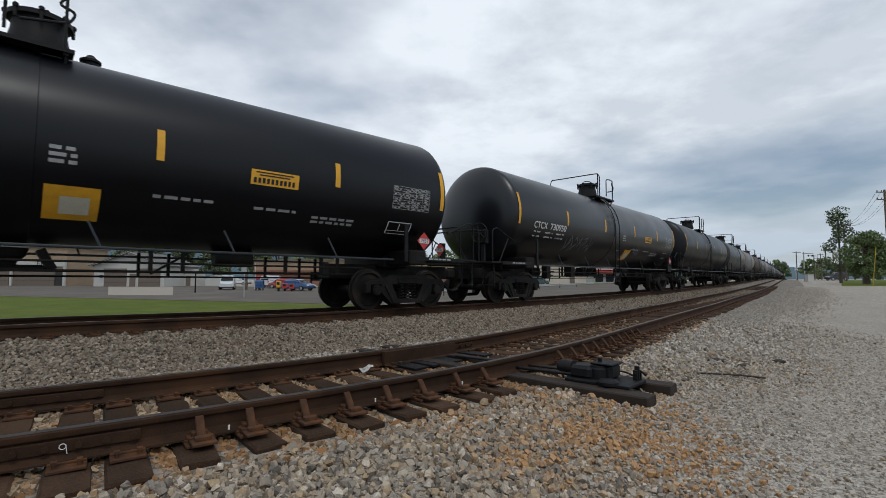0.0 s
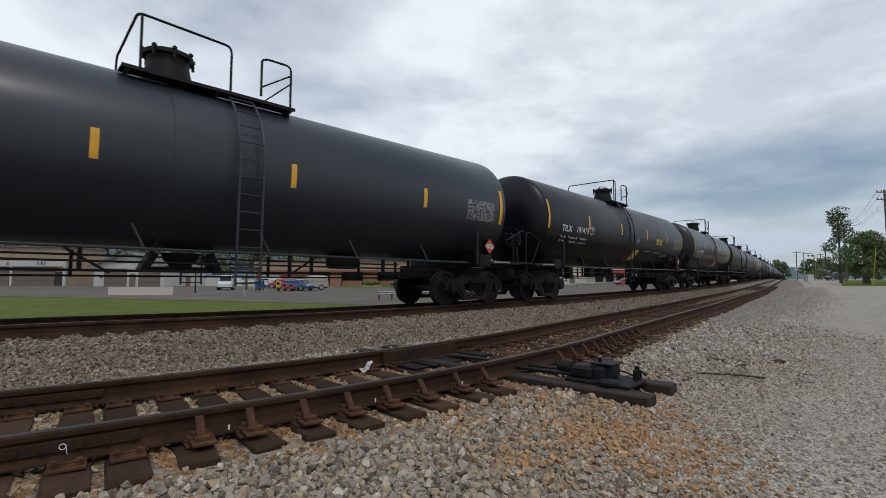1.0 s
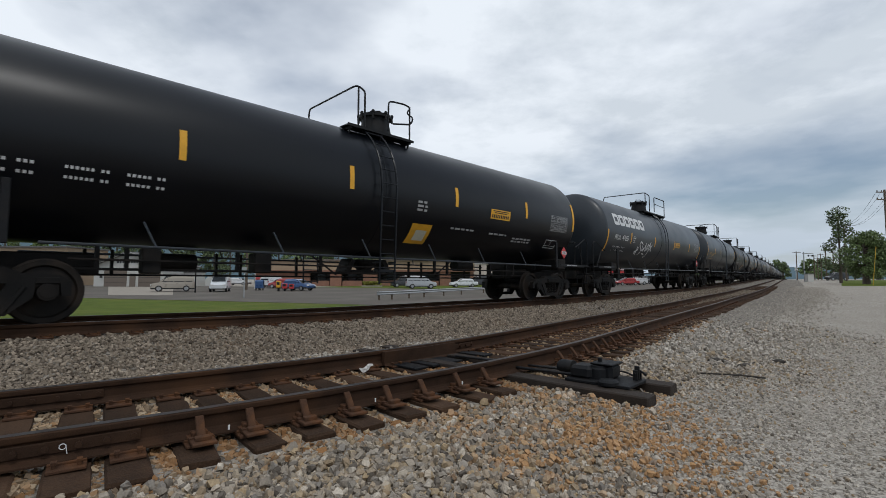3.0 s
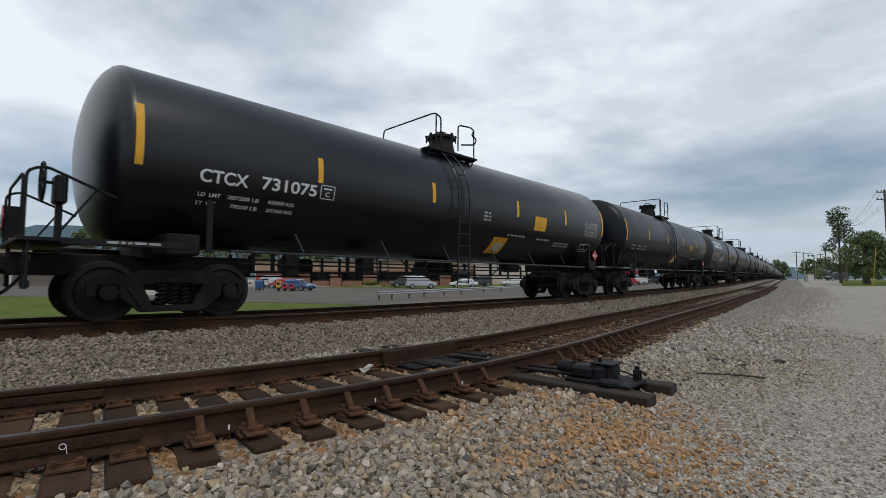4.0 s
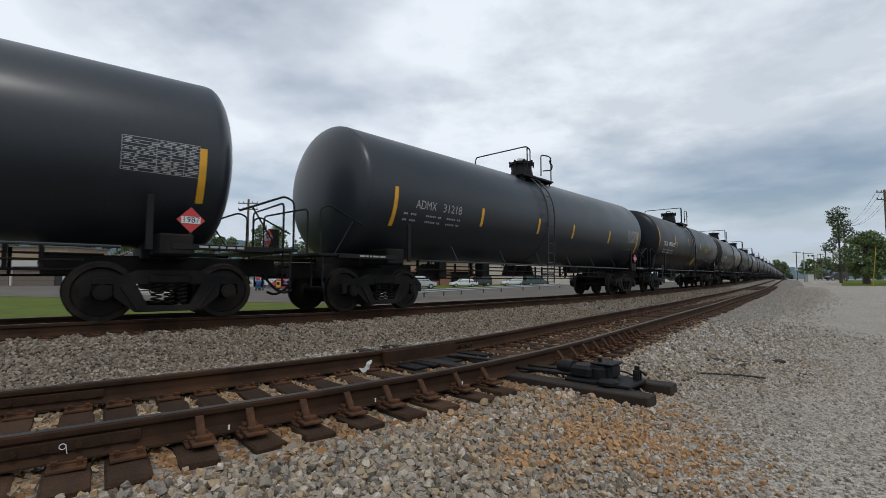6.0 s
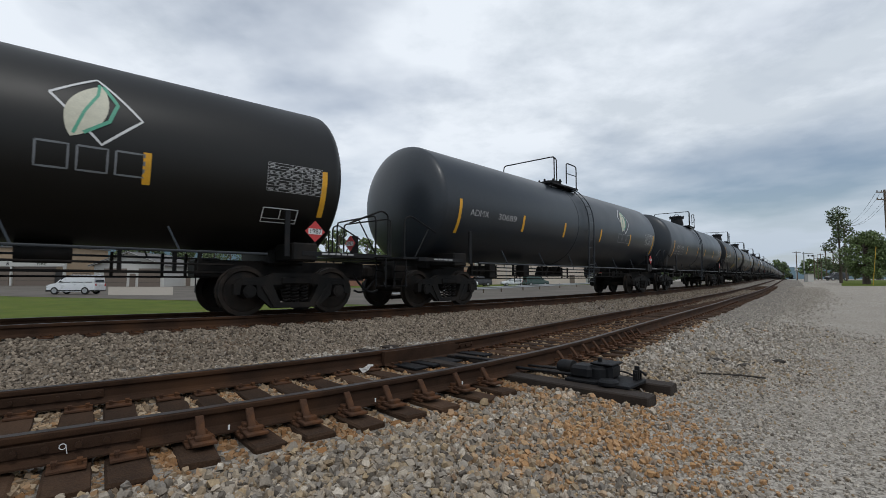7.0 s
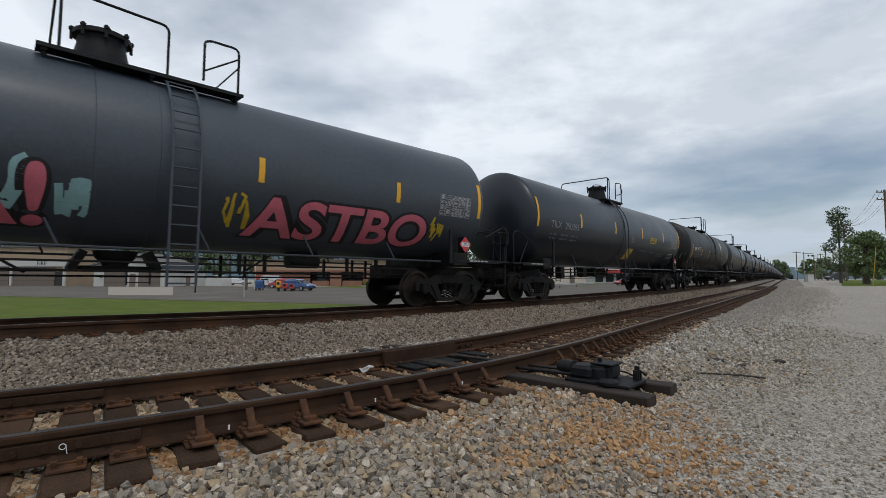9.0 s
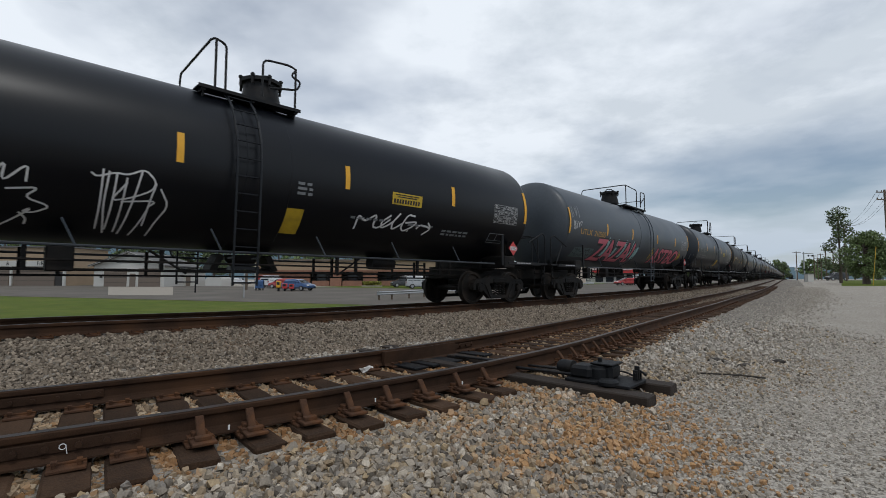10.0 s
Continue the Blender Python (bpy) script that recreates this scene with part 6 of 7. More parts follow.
part("sign_bars", bm, M_INK, b, "dark unreadable sign letters")

# strip of shops: tan fascia over a dark arcade with brick piers
b, w = building("shop_strip", 452, 838, 92)
tagged(b, "long tan shopping strip with a dark arcade on brick piers", "building")
# the shade under the canopy is put into this wall's colour
simple_part("wall", (w / 2, 8, 1.7), (w, 10, 4.2), M_DARK, b, "shop fronts with arcade shade painted into their colour")
simple_part("fascia", (w / 2, 4.5, 3.9), (w + 0.4, 9.4, 1.9), M_TAN, b, "tan stucco fascia")
simple_part("canopy_edge", (w / 2, -0.3, 2.85), (w + 0.4, 0.7, 0.3), M_BRICK, b)
simple_part("cornice", (w / 2, 4.4, 4.95), (w + 0.8, 9.9, 0.22), M_DOORBROWN, b)
simple_part("brick_wall", (w * 0.125, 0.4, 1.3), (w * 0.25, 0.5, 3.0), M_BRICK, b)
for a, c_ in ((0.345, 0.395), (0.495, 0.56), (0.845, 0.895), (0.985, 1.0)):
    simple_part("pier", (w * (a + c_) / 2, 0.2, 1.25), (w * (c_ - a), 1.0, 2.9), M_BRICK, b, "brick pier", 0.03)
for a, c_ in ((0.26, 0.34), (0.40, 0.49), (0.57, 0.84)):
    simple_part("low_wall", (w * (a + c_) / 2, 0.3, 0.45), (w * (c_ - a), 0.4, 1.0), M_BRICK, b, "low brick wall")
for a in (0.285, 0.43, 0.62, 0.70, 0.77):
    simple_part("window", (w * a, 2.9, 1.7), (w * 0.05, 0.14, 1.9), M_GLASS, b)

# pale block building and a store front beyond
b, w = building("block_building", 836, 1036, 104)
tagged(b, "pale flat-roofed block building beside the car park", "building")
simple_part("wall", (w / 2, 6, 2.1), (w, 12, 4.8), M_PALEWALL, b)
simple_part("parapet", (w / 2, 6, 4.55), (w + 0.3, 12.3, 0.22), M_WALLWHITE, b, "white parapet cap")
for a in (0.1, 0.52, 0.88):
    simple_part("door", (w * a, -0.03, 1.0), (1.1, 0.1, 2.2), M_DOORBROWN, b)
simple_part("downpipe", (w * 0.3, -0.08, 2.1), (0.12, 0.12, 4.2), M_GALV, b)
b, w = building("store", 1048, 1128, 118)
tagged(b, "store with red and white front beyond the road", "building")
simple_part("wall", (w / 2, 6, 1.9), (w, 12, 4.4), M_WALLWHITE, b)
simple_part("awning", (w / 2, -0.5, 2.9), (w, 1.2, 0.8), M_RED, b, "red awning")
for i in range(4):
    simple_part("window", (w * (0.15 + 0.23 * i), -0.04, 1.3), (w * 0.17, 0.1, 1.9), M_GLASS, b)
simple_part("roof", (w / 2, 6, 4.2), (w + 0.5, 12.5, 0.3), M_ROOF, b)
# small white hut and storage tank near the garage
b, w = building("white_hut", 316, 349, 84)
tagged(b, "small white hut with a flat roof", "building")
simple_part("wall", (w / 2, 1.5, 1.1), (w, 3, 2.6), M_WALLWHITE, b)
simple_part("roof", (w / 2, 1.5, 2.45), (w + 0.3, 3.3, 0.16), M_ROOF, b)
simple_part("door", (w * 0.55, -0.03, 0.9), (0.8, 0.08, 1.9), M_DOORBROWN, b)
b, w = building("storage_shed", 364, 393, 84)
tagged(b, "white rounded storage shed", "shed")
bm = bmesh.new()
arc = [(0, -0.3)] + [(w / 2 - w / 2 * math.cos(a), 1.1 + 0.8 * math.sin(a)) for a in np.linspace(0, math.pi, 9)] + [(w, -0.3)]
f0, f1 = [bm.verts.new((x, 0, z)) for x, z in arc], [bm.verts.new((x, 4, z)) for x, z in arc]
bm.faces.new(f0)
bm.faces.new(f1[::-1])
for i in range(len(arc)):
    bm.faces.new((f0[i], f1[i], f1[(i + 1) % len(arc)], f0[(i + 1) % len(arc)]))
part("shell", bm, M_WALLWHITE, b)

# hedge in a planter
x, y, z = spot(px(659), 84)
hedge = tagged(empty("hedge", pose(x, y, z)), "clipped yellow-green hedge in the car park", "hedge")
hv = rng.uniform(-1, 1, (900, 3)) * (1.6, 0.6, 0.4) + (0, 0, 0.5)
bm = bmesh.new()
for p in hv:
    q = Matrix.Translation(p) @ Euler(rng.uniform(0, 6, 3)).to_matrix().to_4x4()
    bm.faces.new([bm.verts.new(q @ Vector(c_)) for c_ in ((-0.12, -0.07, 0), (0.12, -0.07, 0), (0.12, 0.07, 0), (-0.12, 0.07, 0))])
part("leaves", bm, M_SHRUB, hedge, smooth=0)
simple_part("planter", (0, 0, 0.08), (3.5, 1.5, 0.26), M_CONCRETE, hedge, "concrete kerb")


# ---- vehicles ----
def paint(name, base, rough=0.3):
    return mat(name, base, rough, 0.1, 0.06, 2, 30, 0.0, coat=0.4)


CAR_WHITE, CAR_TAN, CAR_BLUE = paint("white_car_paint", (0.62, 0.63, 0.64)), paint("tan_car_paint", (0.30, 0.26, 0.21)), paint("blue_car_paint", (0.03, 0.08, 0.20))
CAR_BLACK, CAR_SILVER, CAR_RED, CAR_GREEN = paint("black_car_paint", (0.02, 0.02, 0.022)), paint("silver_car_paint", (0.36, 0.37, 0.38)), paint("red_car_paint", (0.35, 0.03, 0.03)), paint("dark_green_car_paint", (0.03, 0.06, 0.05))
M_LAMP = mat("clear_lamp", (0.6, 0.6, 0.58), 0.2, 0, 0.05, 5, 30, 0.0)
M_TAIL = mat("red_tail_lamp", (0.35, 0.02, 0.02), 0.25, 0, 0.05, 5, 30, 0.0)


def loft(bm, sections):
    """Skin over (x, half width at the bottom, half width at the top, z bottom, z top) sections."""
    rings = []
    for x, wb, wt, z0, z1 in sections:
        rings.append([bm.verts.new(p) for p in ((x, -wb, z0), (x, wb, z0), (x, wb, z0 + (z1 - z0) * 0.6), (x, wt, z1), (x, -wt, z1), (x, -wb, z0 + (z1 - z0) * 0.6))])
    for a, b_ in zip(rings, rings[1:]):
        for j in range(6):
            bm.faces.new((a[j], a[(j + 1) % 6], b_[(j + 1) % 6], b_[j]))
    bm.faces.new(rings[0][::-1])
    bm.faces.new(rings[-1])


def vehicle(name, kind, colour, label, x, y, heading, roof_rack=False):
    car = tagged(empty(name, pose(x, y, gz(x, y) + 0.03, 0, 0, heading)), label, "car")
    suv = kind == "suv"
    L, W, Hh, hood = (4.45, 0.92, 1.88, 1.10) if suv else (4.6, 0.90, 1.45, 0.92)
    bm = bmesh.new()
    loft(bm, [(-L / 2, W * 0.86, W * 0.8, 0.42, hood * 0.92), (-L / 2 + 0.15, W, W * 0.92, 0.30, hood), (0, W, W * 0.93, 0.26, hood), (L / 2 - 0.9, W, W * 0.9, 0.28, hood * 0.98), (L / 2 - 0.15, W * 0.95, W * 0.8, 0.32, hood * 0.84), (L / 2, W * 0.8, W * 0.7, 0.40, hood * 0.70)])
    part("body", bm, colour, car, smooth=35)
    bm = bmesh.new()
    back = -L / 2 + (0.1 if suv else 0.75)
    loft(bm, [(back, W * 0.90, W * 0.72, hood - 0.04, Hh - 0.25 if not suv else Hh - 0.1), (back + 0.35, W * 0.92, W * 0.74, hood - 0.04, Hh), (0.15, W * 0.92, W * 0.74, hood - 0.04, Hh), (0.65, W * 0.92, W * 0.72, hood - 0.04, Hh - 0.12), (1.35, W * 0.88, W * 0.80, hood - 0.06, hood + 0.03)])
    cab = part("cabin", bm, colour, car, smooth=35)
    for sy in (-1, 1):
        for a, c_ in ((back + 0.2, back + 0.85), (back + 0.95, -0.12), (0.0, 0.72)):
            bm = bmesh.new()
            z0, z1 = hood + 0.04, Hh - 0.13
            ya, yb = sy * (W * 0.92 + 0.01), sy * (W * 0.80 + 0.012)
            vs = [bm.verts.new(p) for p in ((a, ya, z0), (c_ + (0.35 if c_ > 0.5 else 0), ya, z0), (c_, yb, z1), (a + 0.05, yb, z1))]
            bm.faces.new(vs)
            bmesh.ops.solidify(bm, geom=bm.faces[:], thickness=0.012)
            part("side_window", bm, M_GLASS, cab, smooth=0)
    for pts in (((1.30, -0.74, hood + 0.06), (1.30, 0.74, hood + 0.06), (0.70, 0.62, Hh - 0.13), (0.70, -0.62, Hh - 0.13)), ((back - 0.02, -0.7, hood + 0.06), (back - 0.02, 0.7, hood + 0.06), (back + 0.10, 0.6, Hh - 0.16), (back + 0.10, -0.6, Hh - 0.16))):
        bm = bmesh.new()
        bm.faces.new([bm.verts.new((p[0] + 0.03 * (1 if p[0] > 0 else -1), p[1], p[2])) for p in pts])
        bmesh.ops.solidify(bm, geom=bm.faces[:], thickness=0.012)
        part("windscreen", bm, M_GLASS, cab, smooth=0)
    bm = bmesh.new()
    box(bm, (0, 0, 0.36), (L * 0.98, W * 2.02, 0.16), None, 0.03)
    part("bumper_trim", bm, M_TYRE, car)
    for sy in (-1, 1):
        simple_part("headlight", (L / 2 - 0.06, sy * 0.62, hood * 0.70), (0.12, 0.36, 0.14), M_LAMP, car, "clear headlight", 0.03)
        simple_part("tail_light", (-L / 2 + 0.02, sy * 0.70, hood * 0.82), (0.08, 0.16, 0.26), M_TAIL, car, "red tail light", 0.02)
    wheels = []
    wr = 0.36 if suv else 0.32
    for sx in (-1.36, 1.38):
        for sy in (-1, 1):
            def tyre(bm):
                lathe(bm, [(-0.11, wr * 0.65), (-0.11, wr * 0.93), (-0.08, wr), (0.08, wr), (0.11, wr * 0.93), (0.11, wr * 0.65)], 20, "y")

            def rim(bm):
                lathe(bm, [(-0.112, 0.02), (-0.118, wr * 0.62), (0.118, wr * 0.62), (0.112, 0.02)], 12, "y")
            wv = part("wheel", shared(f"tyre_{suv}", tyre), M_TYRE, car, m=pose(sx, sy * (W - 0.10), wr))
            part("rim", shared(f"rim_{suv}", rim), M_RIM, wv, "alloy rim")
            wheels.append(wv)
    if roof_rack:
        bm = bmesh.new()
        for sy in (-1, 1):
            tube(bm, [(-1.7, sy * 0.6, Hh), (-1.65, sy * 0.6, Hh + 0.1), (0.0, sy * 0.6, Hh + 0.1), (0.05, sy * 0.6, Hh)], 0.025)
        for u in (-1.4, -0.8, -0.2):
            rod(bm, (u, -0.6, Hh + 0.1), (u, 0.6, Hh + 0.1), 0.02, 6)
        part("roof_rack", bm, M_TYRE, car)
    return car, wheels, wr


PARKED = [(527, 60, "sedan", CAR_BLUE, "blue hatchback parked in the lot", -25), (486, 74, "suv", CAR_WHITE, "white car parked in the lot", 70), (503, 70, "sedan", CAR_RED, "dark red car parked in the lot", 160),
          (475, 88, "suv", CAR_RED, "red pickup truck parked far back", 20), (716, 78, "suv", CAR_BLACK, "black sport utility car parked by the shops", 195), (745, 70, "suv", CAR_SILVER, "silver sport utility car in the car park", 10),
          (820, 78, "sedan", CAR_WHITE, "white sedan parked facing the shops", 190), (848, 86, "suv", CAR_BLACK, "black car parked by the wall", 200), (908, 88, "sedan", CAR_WHITE, "white sedan parked by the pale wall", 185),
          (948, 84, "suv", CAR_GREEN, "dark green car in the car park", 15), (1108, 92, "sedan", CAR_RED, "red sedan parked beside the store", 190), (1124, 96, "suv", CAR_WHITE, "white car parked beside the store", 190),
          (1156, 104, "suv", CAR_BLACK, "dark car parked beyond the tracks", 190), (422, 92, "sedan", CAR_WHITE, "white golf cart sized car parked far back", 0)]
for u, d, kind, colour, label, head in PARKED:
    x, y, z = spot(px(u), d)
    vehicle("parked_car", kind, colour, label, x, y, head)
x, y, z = spot(px(1479), 112)
vehicle("parked_car", "suv", CAR_BLACK, "black sport utility car waiting near the crossing", x, y, 176)


def drive(thing, wheels, wr, rows):
    """Rows of (seconds, across the view, depth): heading follows the way."""
    out, dist, wrows, last = [], 0.0, [], None
    places = [(t, *spot(px(u), d)[:2]) for t, u, d in rows]
    T = [p[0] for p in places]
    ts = np.arange(0, 10.01, 0.5)
    xs, ys = np.interp(ts, T, [p[1] for p in places]), np.interp(ts, T, [p[2] for p in places])
    ker = np.ones(3) / 3
    xs, ys = np.convolve(np.pad(xs, 1, mode="edge"), ker, "valid"), np.convolve(np.pad(ys, 1, mode="edge"), ker, "valid")
    head = None
    heads = []
    for i in range(len(ts)):
        j, k = max(i - 1, 0), min(i + 1, len(ts) - 1)
        dx, dy = xs[k] - xs[j], ys[k] - ys[j]
        if math.hypot(dx, dy) > 0.3:
            head = math.degrees(math.atan2(dy, dx))
        heads.append(head)
    first = next(h for h in heads if h is not None)
    heads = [first if h is None else h for h in heads]
    for t, x, y, h in zip(ts, xs, ys, heads):
        out.append((float(t), pose(float(x), float(y), gz(x, y) + 0.03, 0, 0, h)))
    MOVERS.append((thing, out))
    fine = np.arange(0, 10.001, 1 / FPS)
    fx, fy = np.interp(fine, ts, xs), np.interp(fine, ts, ys)
    roll = np.concatenate([[0], np.cumsum(np.hypot(np.diff(fx), np.diff(fy)))]) / wr
    for wv in wheels:
        m = wv.matrix_basis.copy()
        MOVERS.append((wv, [(float(t), m @ pose(0, 0, 0, 0, math.degrees(a), 0)) for t, a in list(zip(fine, roll))[::3]]))


v = vehicle("moving_car", "suv", CAR_WHITE, "white sport utility car turning onto the road", *spot(px(402), 62)[:2], 180, True)
drive(*v, [(0, 404, 64), (1.0, 402, 62), (2.0, 397, 59), (3.2, 390, 55), (4.0, 380, 51), (4.5, 369, 49), (5.0, 338, 48), (5.5, 306, 47), (6.2, 235, 47), (7.0, 136, 46), (7.5, 76, 46), (8.0, 10, 46), (10, -260, 46)])
v = vehicle("moving_car", "suv", CAR_TAN, "tan sport utility car driving along the road", *spot(px(560), 62)[:2], 180)
drive(*v, [(0, 650, 64), (0.5, 600, 63), (1.0, 550, 62), (1.8, 466, 60), (2.5, 384, 57), (3.5, 225, 53), (4.5, 52, 48), (6.0, -240, 46), (10, -1000, 44)])

# ---- guard rail, posts, mailboxes, carts ----
gr = tagged(empty("guard_rail"), "galvanised steel guard rail along the road", "guard rail")
G = [spot(px(u), d) for u, d in ((668, 36), (720, 39), (780, 44), (850, 51), (920, 60), (985, 71), (1050, 86))]
bm = bmesh.new()
prof = [(0, 0.42), (-0.05, 0.47), (0.0, 0.55), (0, 0.57), (-0.05, 0.65), (0, 0.70), (0.03, 0.70), (0.03, 0.42)]
rings = []
for i, (x, y, z) in enumerate(G):
    a, c_ = G[max(i - 1, 0)], G[min(i + 1, len(G) - 1)]
    d = Vector((c_[0] - a[0], c_[1] - a[1], 0)).normalized()
    nrm = Vector((-d.y, d.x, 0))
    rings.append([bm.verts.new(Vector((x, y, z)) + nrm * u + Vector((0, 0, h))) for u, h in prof])
for a, c_ in zip(rings, rings[1:]):
    for j in range(len(prof)):
        bm.faces.new((a[j], a[(j + 1) % len(prof)], c_[(j + 1) % len(prof)], c_[j]))
part("beam", bm, M_GALV, gr)
for a, c_ in zip(G, G[1:]):
    for t in (0.08, 0.5):
        x, y = a[0] + (c_[0] - a[0]) * t, a[1] + (c_[1] - a[1]) * t
        simple_part("post", (x - 0.06, y + 0.12, gz(x, y) + 0.3), (0.14, 0.16, 0.85), M_POLE, gr, "wooden post")


def post(name, u, d, h, r, material, label, cat, top=None):
    x, y, z = spot(px(u), d)
    ob = tagged(empty(name, pose(x, y, z)), label, cat)
    bm = bmesh.new()
    rod(bm, (0, 0, -0.2), (0, 0, h), r, 10, r * 0.8)
    part("pole", bm, material, ob)
    return ob


p = post("sign_post", 433, 40, 2.6, 0.05, M_GALV, "grey sign post at the edge of the grass", "sign")
simple_part("sign_plate", (0, -0.06, 2.35), (0.45, 0.02, 0.5), M_GALV, p, "back of a grey sign", 0.004)
p = post("sign_post", 347, 52, 2.5, 0.08, M_IRON, "dark post beside the road", "post")
simple_part("cap", (0, 0, 2.4), (0.5, 0.3, 0.3), M_GALV, p, "grey box", 0.02)
p = post("light_post", 452, 66, 3.6, 0.06, M_WALLWHITE, "white post beside the parked cars", "post")
p = post("utility_pole", 437, 62, 12.0, 0.16, M_POLE, "weathered wooden utility pole with cross arms", "utility pole")
for h in (11.4, 10.6):
    bm = bmesh.new()
    box(bm, (0, -0.16, h), (2.6, 0.1, 0.12))
    for u in (-1.2, -0.6, 0.6, 1.2):
        rod(bm, (u, -0.16, h), (u, -0.16, h + 0.25), 0.05, 8)
    part("cross_arm", bm, M_POLE, p)
for i, (u, material, label) in enumerate(((457, CAR_BLUE, "blue steel collection mailbox on legs"), (464, CAR_BLUE, "blue steel collection mailbox on legs"))):
    x, y, z = spot(px(u), 60)
    mb = tagged(empty("mailbox", pose(x, y, z)), label, "mailbox", "mailboxes by the car park")
    bm = bmesh.new()
    box(bm, (0, 0, 0.7), (0.5, 0.5, 0.8), None, 0.03)
    rod(bm, (-0.25, 0, 1.1), (0.25, 0, 1.1), 0.25, 16)
    part("box", bm, material, mb)
    for sx in (-0.2, 0.2):
        for sy in (-0.2, 0.2):
            simple_part("leg", (sx, sy, 0.15), (0.06, 0.06, 0.36), M_IRON, mb)
M_ORANGE = mat("orange_yellow_paint", (0.65, 0.33, 0.03), 0.5, 0, 0.1, 5, 40, 0.05)
for u, material, h, label in ((494, M_ORANGE, 1.3, "yellow newspaper stand by the road"), (505, M_RED, 1.0, "red newspaper stand by the road"), (517, M_RED, 0.95, "red bollard by the parked car")):
    x, y, z = spot(px(u), 57)
    st = tagged(empty("newspaper_stand", pose(x, y, z)), label, "stand")
    simple_part("case", (0, 0, h * 0.66), (0.5, 0.45, h * 0.6), material, st, "", 0.03)
    simple_part("pedestal", (0, 0, h * 0.2), (0.2, 0.2, h * 0.5), M_IRON, st)
    simple_part("window", (0, -0.235, h * 0.75), (0.36, 0.02, h * 0.25), M_GLASS, st)

# ---- right side: crossing, poles, wires ----
p = post("crossing_signal", 1423, 100, 6.2, 0.14, M_GALV, "railway crossing signal mast with cantilever", "signal")
simple_part("cantilever", (0.9, 0, 5.9), (2.2, 0.15, 0.2), M_GALV, p)
for u, h in ((0.9, 5.4), (1.7, 5.4), (0, 2.4)):
    bm = bmesh.new()
    rod(bm, (u, -0.1, h), (u, -0.22, h), 0.17, 16)
    part("lamp_hood", bm, M_IRON, p, "black round signal hood")
p = post("crossing_signal", 1408, 104, 3.0, 0.09, M_GALV, "short crossing signal with crossed boards", "signal")
for a in (45, -45):
    bm = bmesh.new()
    box(bm, (0, -0.12, 2.7), (1.1, 0.04, 0.2), Matrix.Rotation(radians(a), 4, "Y"))
    part("cross_board", bm, M_WHITE, p)
x, y, z = spot(px(1431), 96)
cab = tagged(empty("relay_cabinet", pose(x, y, z)), "white metal relay cabinet beside the crossing", "cabinet")
simple_part("body", (0, 0, 0.7), (1.2, 0.9, 1.6), M_WALLWHITE, cab, "", 0.03)
simple_part("lid", (0, 0, 1.55), (1.35, 1.05, 0.1), M_GALV, cab)
for u, d, h in ((1410, 140, 8.5), (1441, 150, 8), (1447, 190, 9), (1453, 170, 9.5), (1462, 120, 8.0), (1475, 130, 8.0), (1497, 95, 11.5), (1432, 240, 10), (1573, 60, 12.2)):
    p = post("utility_pole", u, d, h, 0.15, M_POLE, "weathered wooden utility pole along the street", "utility pole")
    for k in (0.35, 1.3) if d < 100 else (0.4,):
        bm = bmesh.new()
        box(bm, (0, -0.16, h - k), (2.4, 0.1, 0.12))
        for q in (-1.1, -0.55, 0.55, 1.1):
            rod(bm, (q, -0.16, h - k), (q, -0.16, h - k + 0.25), 0.05, 8)
        part("cross_arm", bm, M_POLE, p)
x0, y0, z0 = spot(px(1573), 60)
x1, y1, z1 = spot(px(1497), 95)
for q in (-1.1, -0.5, 0.6, 1.1):
    bm = bmesh.new()
    pts = []
    for i in range(13):
        t = i / 12
        pts.append((x0 + q + (x1 - x0) * t, y0 - 0.16 + (y1 - y0) * t, z0 + 12.05 + (z1 + 11.3 - z0 - 12.05) * t - 1.4 * 4 * t * (1 - t)))
    tube(bm, pts, 0.018, 4)
    wire = part("overhead_wire", bm, M_TYRE, None)
    tagged(wire, "black overhead wire between two utility poles", "wire", "overhead wires")
# guy wire with a yellow sleeve
bm = bmesh.new()
gx, gy, g0 = spot(px(1543), 58)
rod(bm, (gx, gy, g0), (gx + 0.9, gy + 0.3, g0 + 4.8), 0.035, 8)
guy = part("guy_guard", bm, M_YELLOWDULL, None)
tagged(guy, "slanting yellow guy-wire guard", "guy wire")


# ---- trees ----
def leaf_mesh(centres, spread_, count, size, seed):
    r = np.random.default_rng(seed)
    n = len(centres) * count
    C = np.repeat(np.array(centres), count, axis=0)
    S = np.repeat(np.array(spread_), count)[:, None]
    D = r.normal(0, 1, (n, 3))
    D /= np.linalg.norm(D, axis=1)[:, None]
    P = C + D * (r.uniform(0.25, 1, (n, 1)) ** 0.5) * S * (1, 1, 0.75)
    A, B = r.normal(0, 1, (n, 3)), r.normal(0, 1, (n, 3))
    A /= np.linalg.norm(A, axis=1)[:, None]
    B = np.cross(A, B)
    B /= np.linalg.norm(B, axis=1)[:, None]
    sz = r.uniform(0.6, 1.3, (n, 1)) * size
    V = np.stack([P - A * sz, P + B * sz * 0.55, P + A * sz, P - B * sz * 0.55], axis=1).reshape(-1, 3)
    F = np.arange(n * 4).reshape(-1, 4)
    me = bpy.data.meshes.new("crown")
    me.from_pydata(V.tolist(), [], F.tolist())
    return me


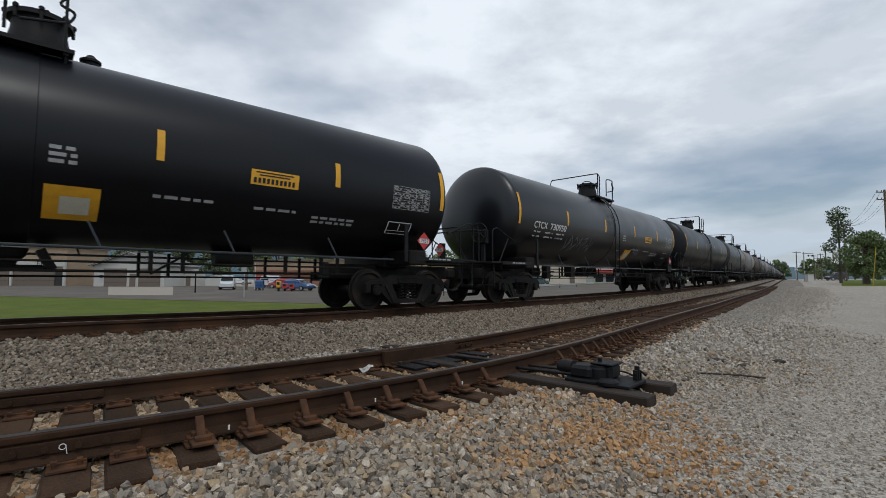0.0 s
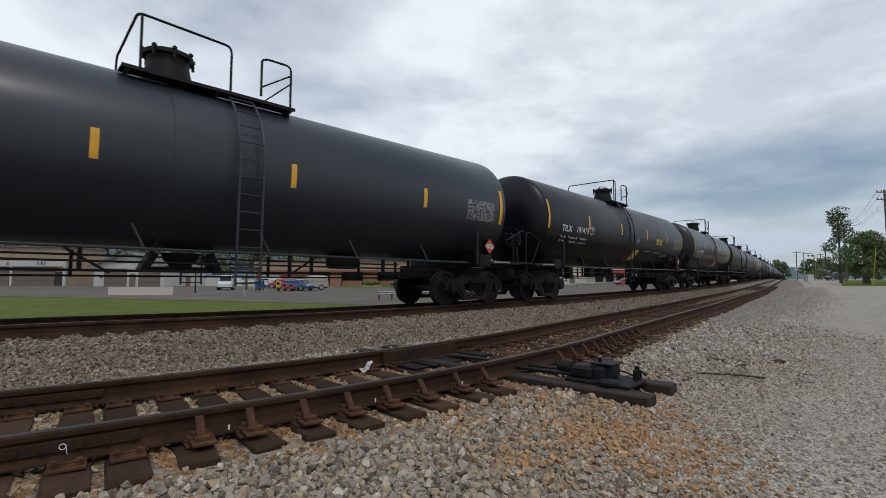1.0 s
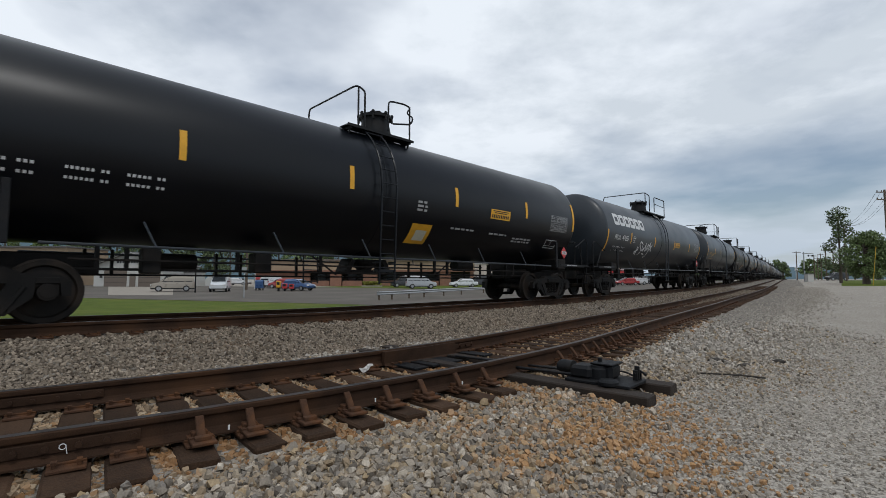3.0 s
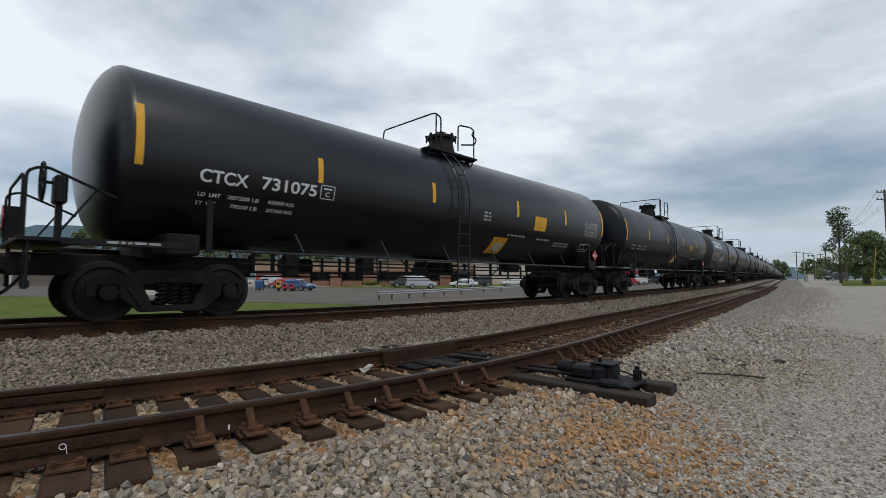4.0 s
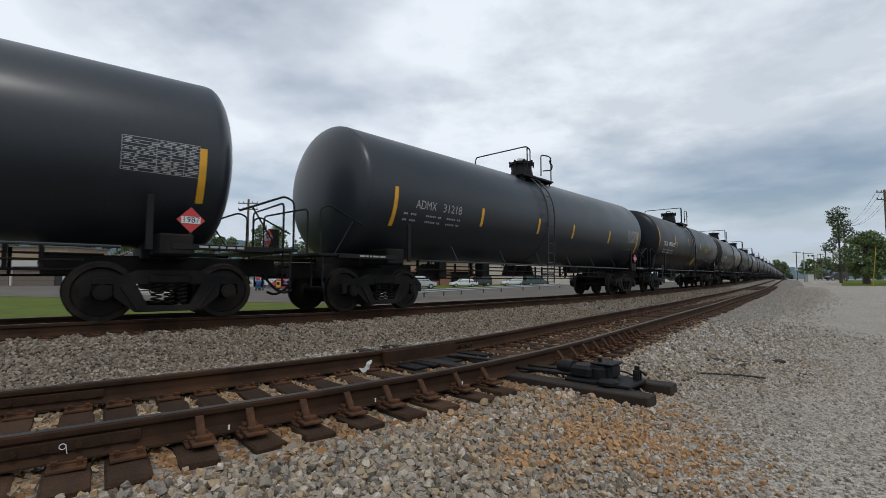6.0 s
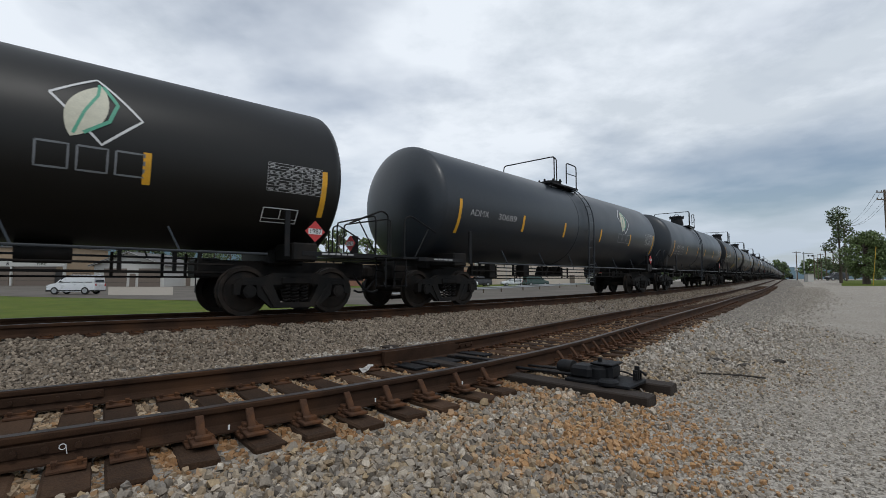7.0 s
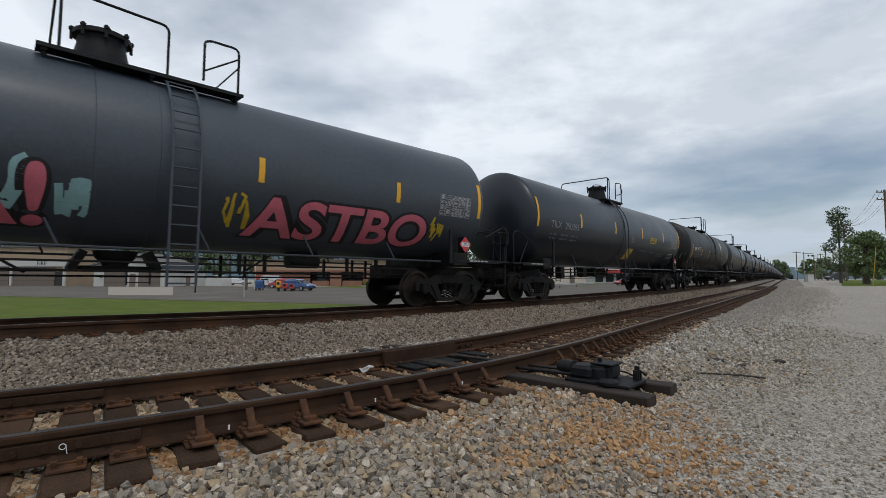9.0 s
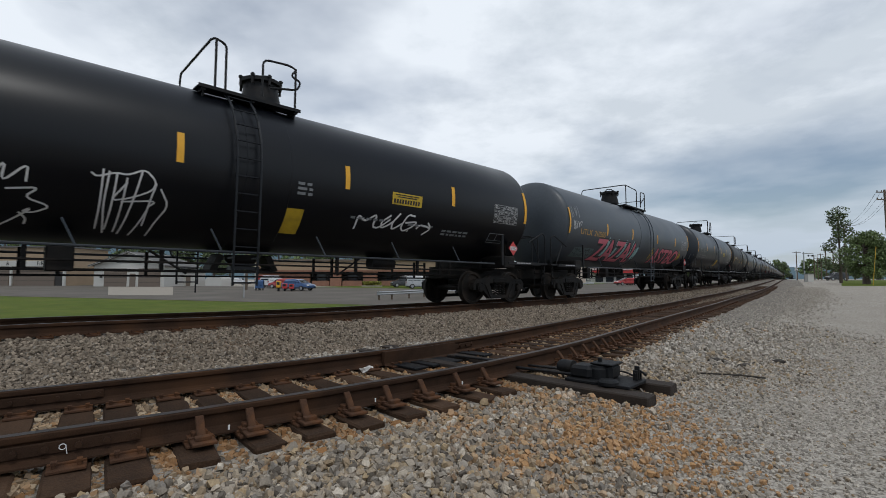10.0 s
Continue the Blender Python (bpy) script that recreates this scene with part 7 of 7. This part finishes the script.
def tree(x, y, height, width, material, label, seed, clumps=26, leaves=130, size=0.16, trunk=0.28, low=0.25, name="tree", lean=0.0, spire=False):
    r = random.Random(seed)
    t = tagged(empty(name, pose(x, y, gz(x, y) - 0.05)), label, "tree")
    bm = bmesh.new()
    top = Vector((lean * height, 0, height * 0.85))
    tube(bm, [(0, 0, -0.2), (lean * height * 0.3, 0.05, height * 0.3), (lean * height * 0.6, -0.05, height * 0.6), tuple(top)], trunk * 0.55, 8)
    rod(bm, (0, 0, -0.2), (lean * height * 0.2, 0.03, height * 0.35), trunk, 10, trunk * 0.6)
    centres, sp = [], []
    for i in range(clumps):
        f = low + (1 - low) * (i + r.random()) / clumps
        a = r.uniform(0, 2 * math.pi)
        prof_ = (math.sin(math.pi * min(1, (f - low) / (1 - low) * 0.85 + 0.12)) ** 0.7) if not spire else (0.95 - 0.55 * (f - low) / (1 - low)) * r.uniform(0.6, 1.2)
        rad = width / 2 * prof_ * r.uniform(0.35, 0.85)
        c_ = Vector((lean * height * f + rad * math.cos(a), rad * math.sin(a), height * f * 0.95))
        centres.append(tuple(c_))
        sp.append(width * r.uniform(0.10, 0.19))
        root = Vector((lean * height * f * 0.7, 0, height * max(0.15, f * 0.95 - 0.18)))
        rod(bm, root, c_, trunk * 0.22, 5, trunk * 0.06)
    part("trunk", bm, M_BARK, t)
    cr = part("crown", leaf_mesh(centres, sp, leaves, size, seed), material, t)
    cr["kind"] = "stuff"
    return t


x, y, z = spot(px(1487), 76)
tree(x, y, 12.4, 6.4, M_LEAFDARK, "tall ragged tree with gaps in its crown", 3, 26, 120, 0.17, 0.25, 0.22, spire=True)
x, y, z = spot(px(1532), 66)
tree(x, y, 7.3, 7.2, M_LEAF, "broad leafy tree with a thick trunk", 5, 40, 260, 0.15, 0.5, 0.22)
x, y, z = spot(px(1590), 72)
tree(x, y, 7.0, 6.0, M_LEAFDARK, "leafy tree at the edge of the lawn", 6, 34, 180, 0.16, 0.3, 0.2)
tr = random.Random(12)
for i in range(30):
    u = -120 + i * 33 + tr.uniform(-14, 14)
    d = tr.uniform(112, 135)
    x, y, z = spot(px(u), d)
    tree(x, y, tr.uniform(9, 15) * (1.1 if u < 640 else 0.8), tr.uniform(7, 11), M_LEAFDARK if tr.random() < 0.6 else M_LEAF, "leafy tree behind the buildings", 100 + i, 22, 70, 0.36, 0.3, 0.2)
for i in range(26):
    u = 1180 + i * 16 + tr.uniform(-7, 7)
    if 1388 < u < 1432:
        continue
    d = tr.uniform(230, 330)
    x, y, z = spot(px(u), d)
    tree(x, y, tr.uniform(8, 13) * (d / 280), tr.uniform(9, 14), M_LEAFDARK if tr.random() < 0.7 else M_LEAF, "tree in the distant wood", 200 + i, 18, 60, 0.6, 0.3, 0.1)


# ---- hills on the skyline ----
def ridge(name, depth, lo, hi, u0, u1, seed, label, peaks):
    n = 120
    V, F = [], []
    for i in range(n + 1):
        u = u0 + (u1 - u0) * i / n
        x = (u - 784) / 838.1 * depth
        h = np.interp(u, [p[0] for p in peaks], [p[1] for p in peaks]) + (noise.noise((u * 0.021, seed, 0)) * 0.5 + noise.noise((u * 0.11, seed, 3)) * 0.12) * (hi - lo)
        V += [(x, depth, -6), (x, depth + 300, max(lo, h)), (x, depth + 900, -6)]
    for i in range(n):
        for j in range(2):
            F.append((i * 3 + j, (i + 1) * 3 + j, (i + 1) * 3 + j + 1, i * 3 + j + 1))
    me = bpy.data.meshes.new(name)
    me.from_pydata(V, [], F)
    me.materials.append(M_HAZY_HILL)
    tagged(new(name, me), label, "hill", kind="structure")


# both ridges wear the haze-tinted colour; no real haze lies before them
ridge("backdrop_hill", 1500, 8, 45, -900, 1180, 2.0, "distant wooded ridge with haze painted into its colour", [(-900, 150), (-100, 205), (120, 205), (330, 150), (600, 90), (800, 50), (1180, 20)])
ridge("backdrop_hill", 2200, 8, 40, 1150, 2600, 5.0, "far hills tinted blue with painted haze", [(1150, 30), (1340, 55), (1400, 88), (1440, 70), (1520, 60), (2600, 90)])


motions()
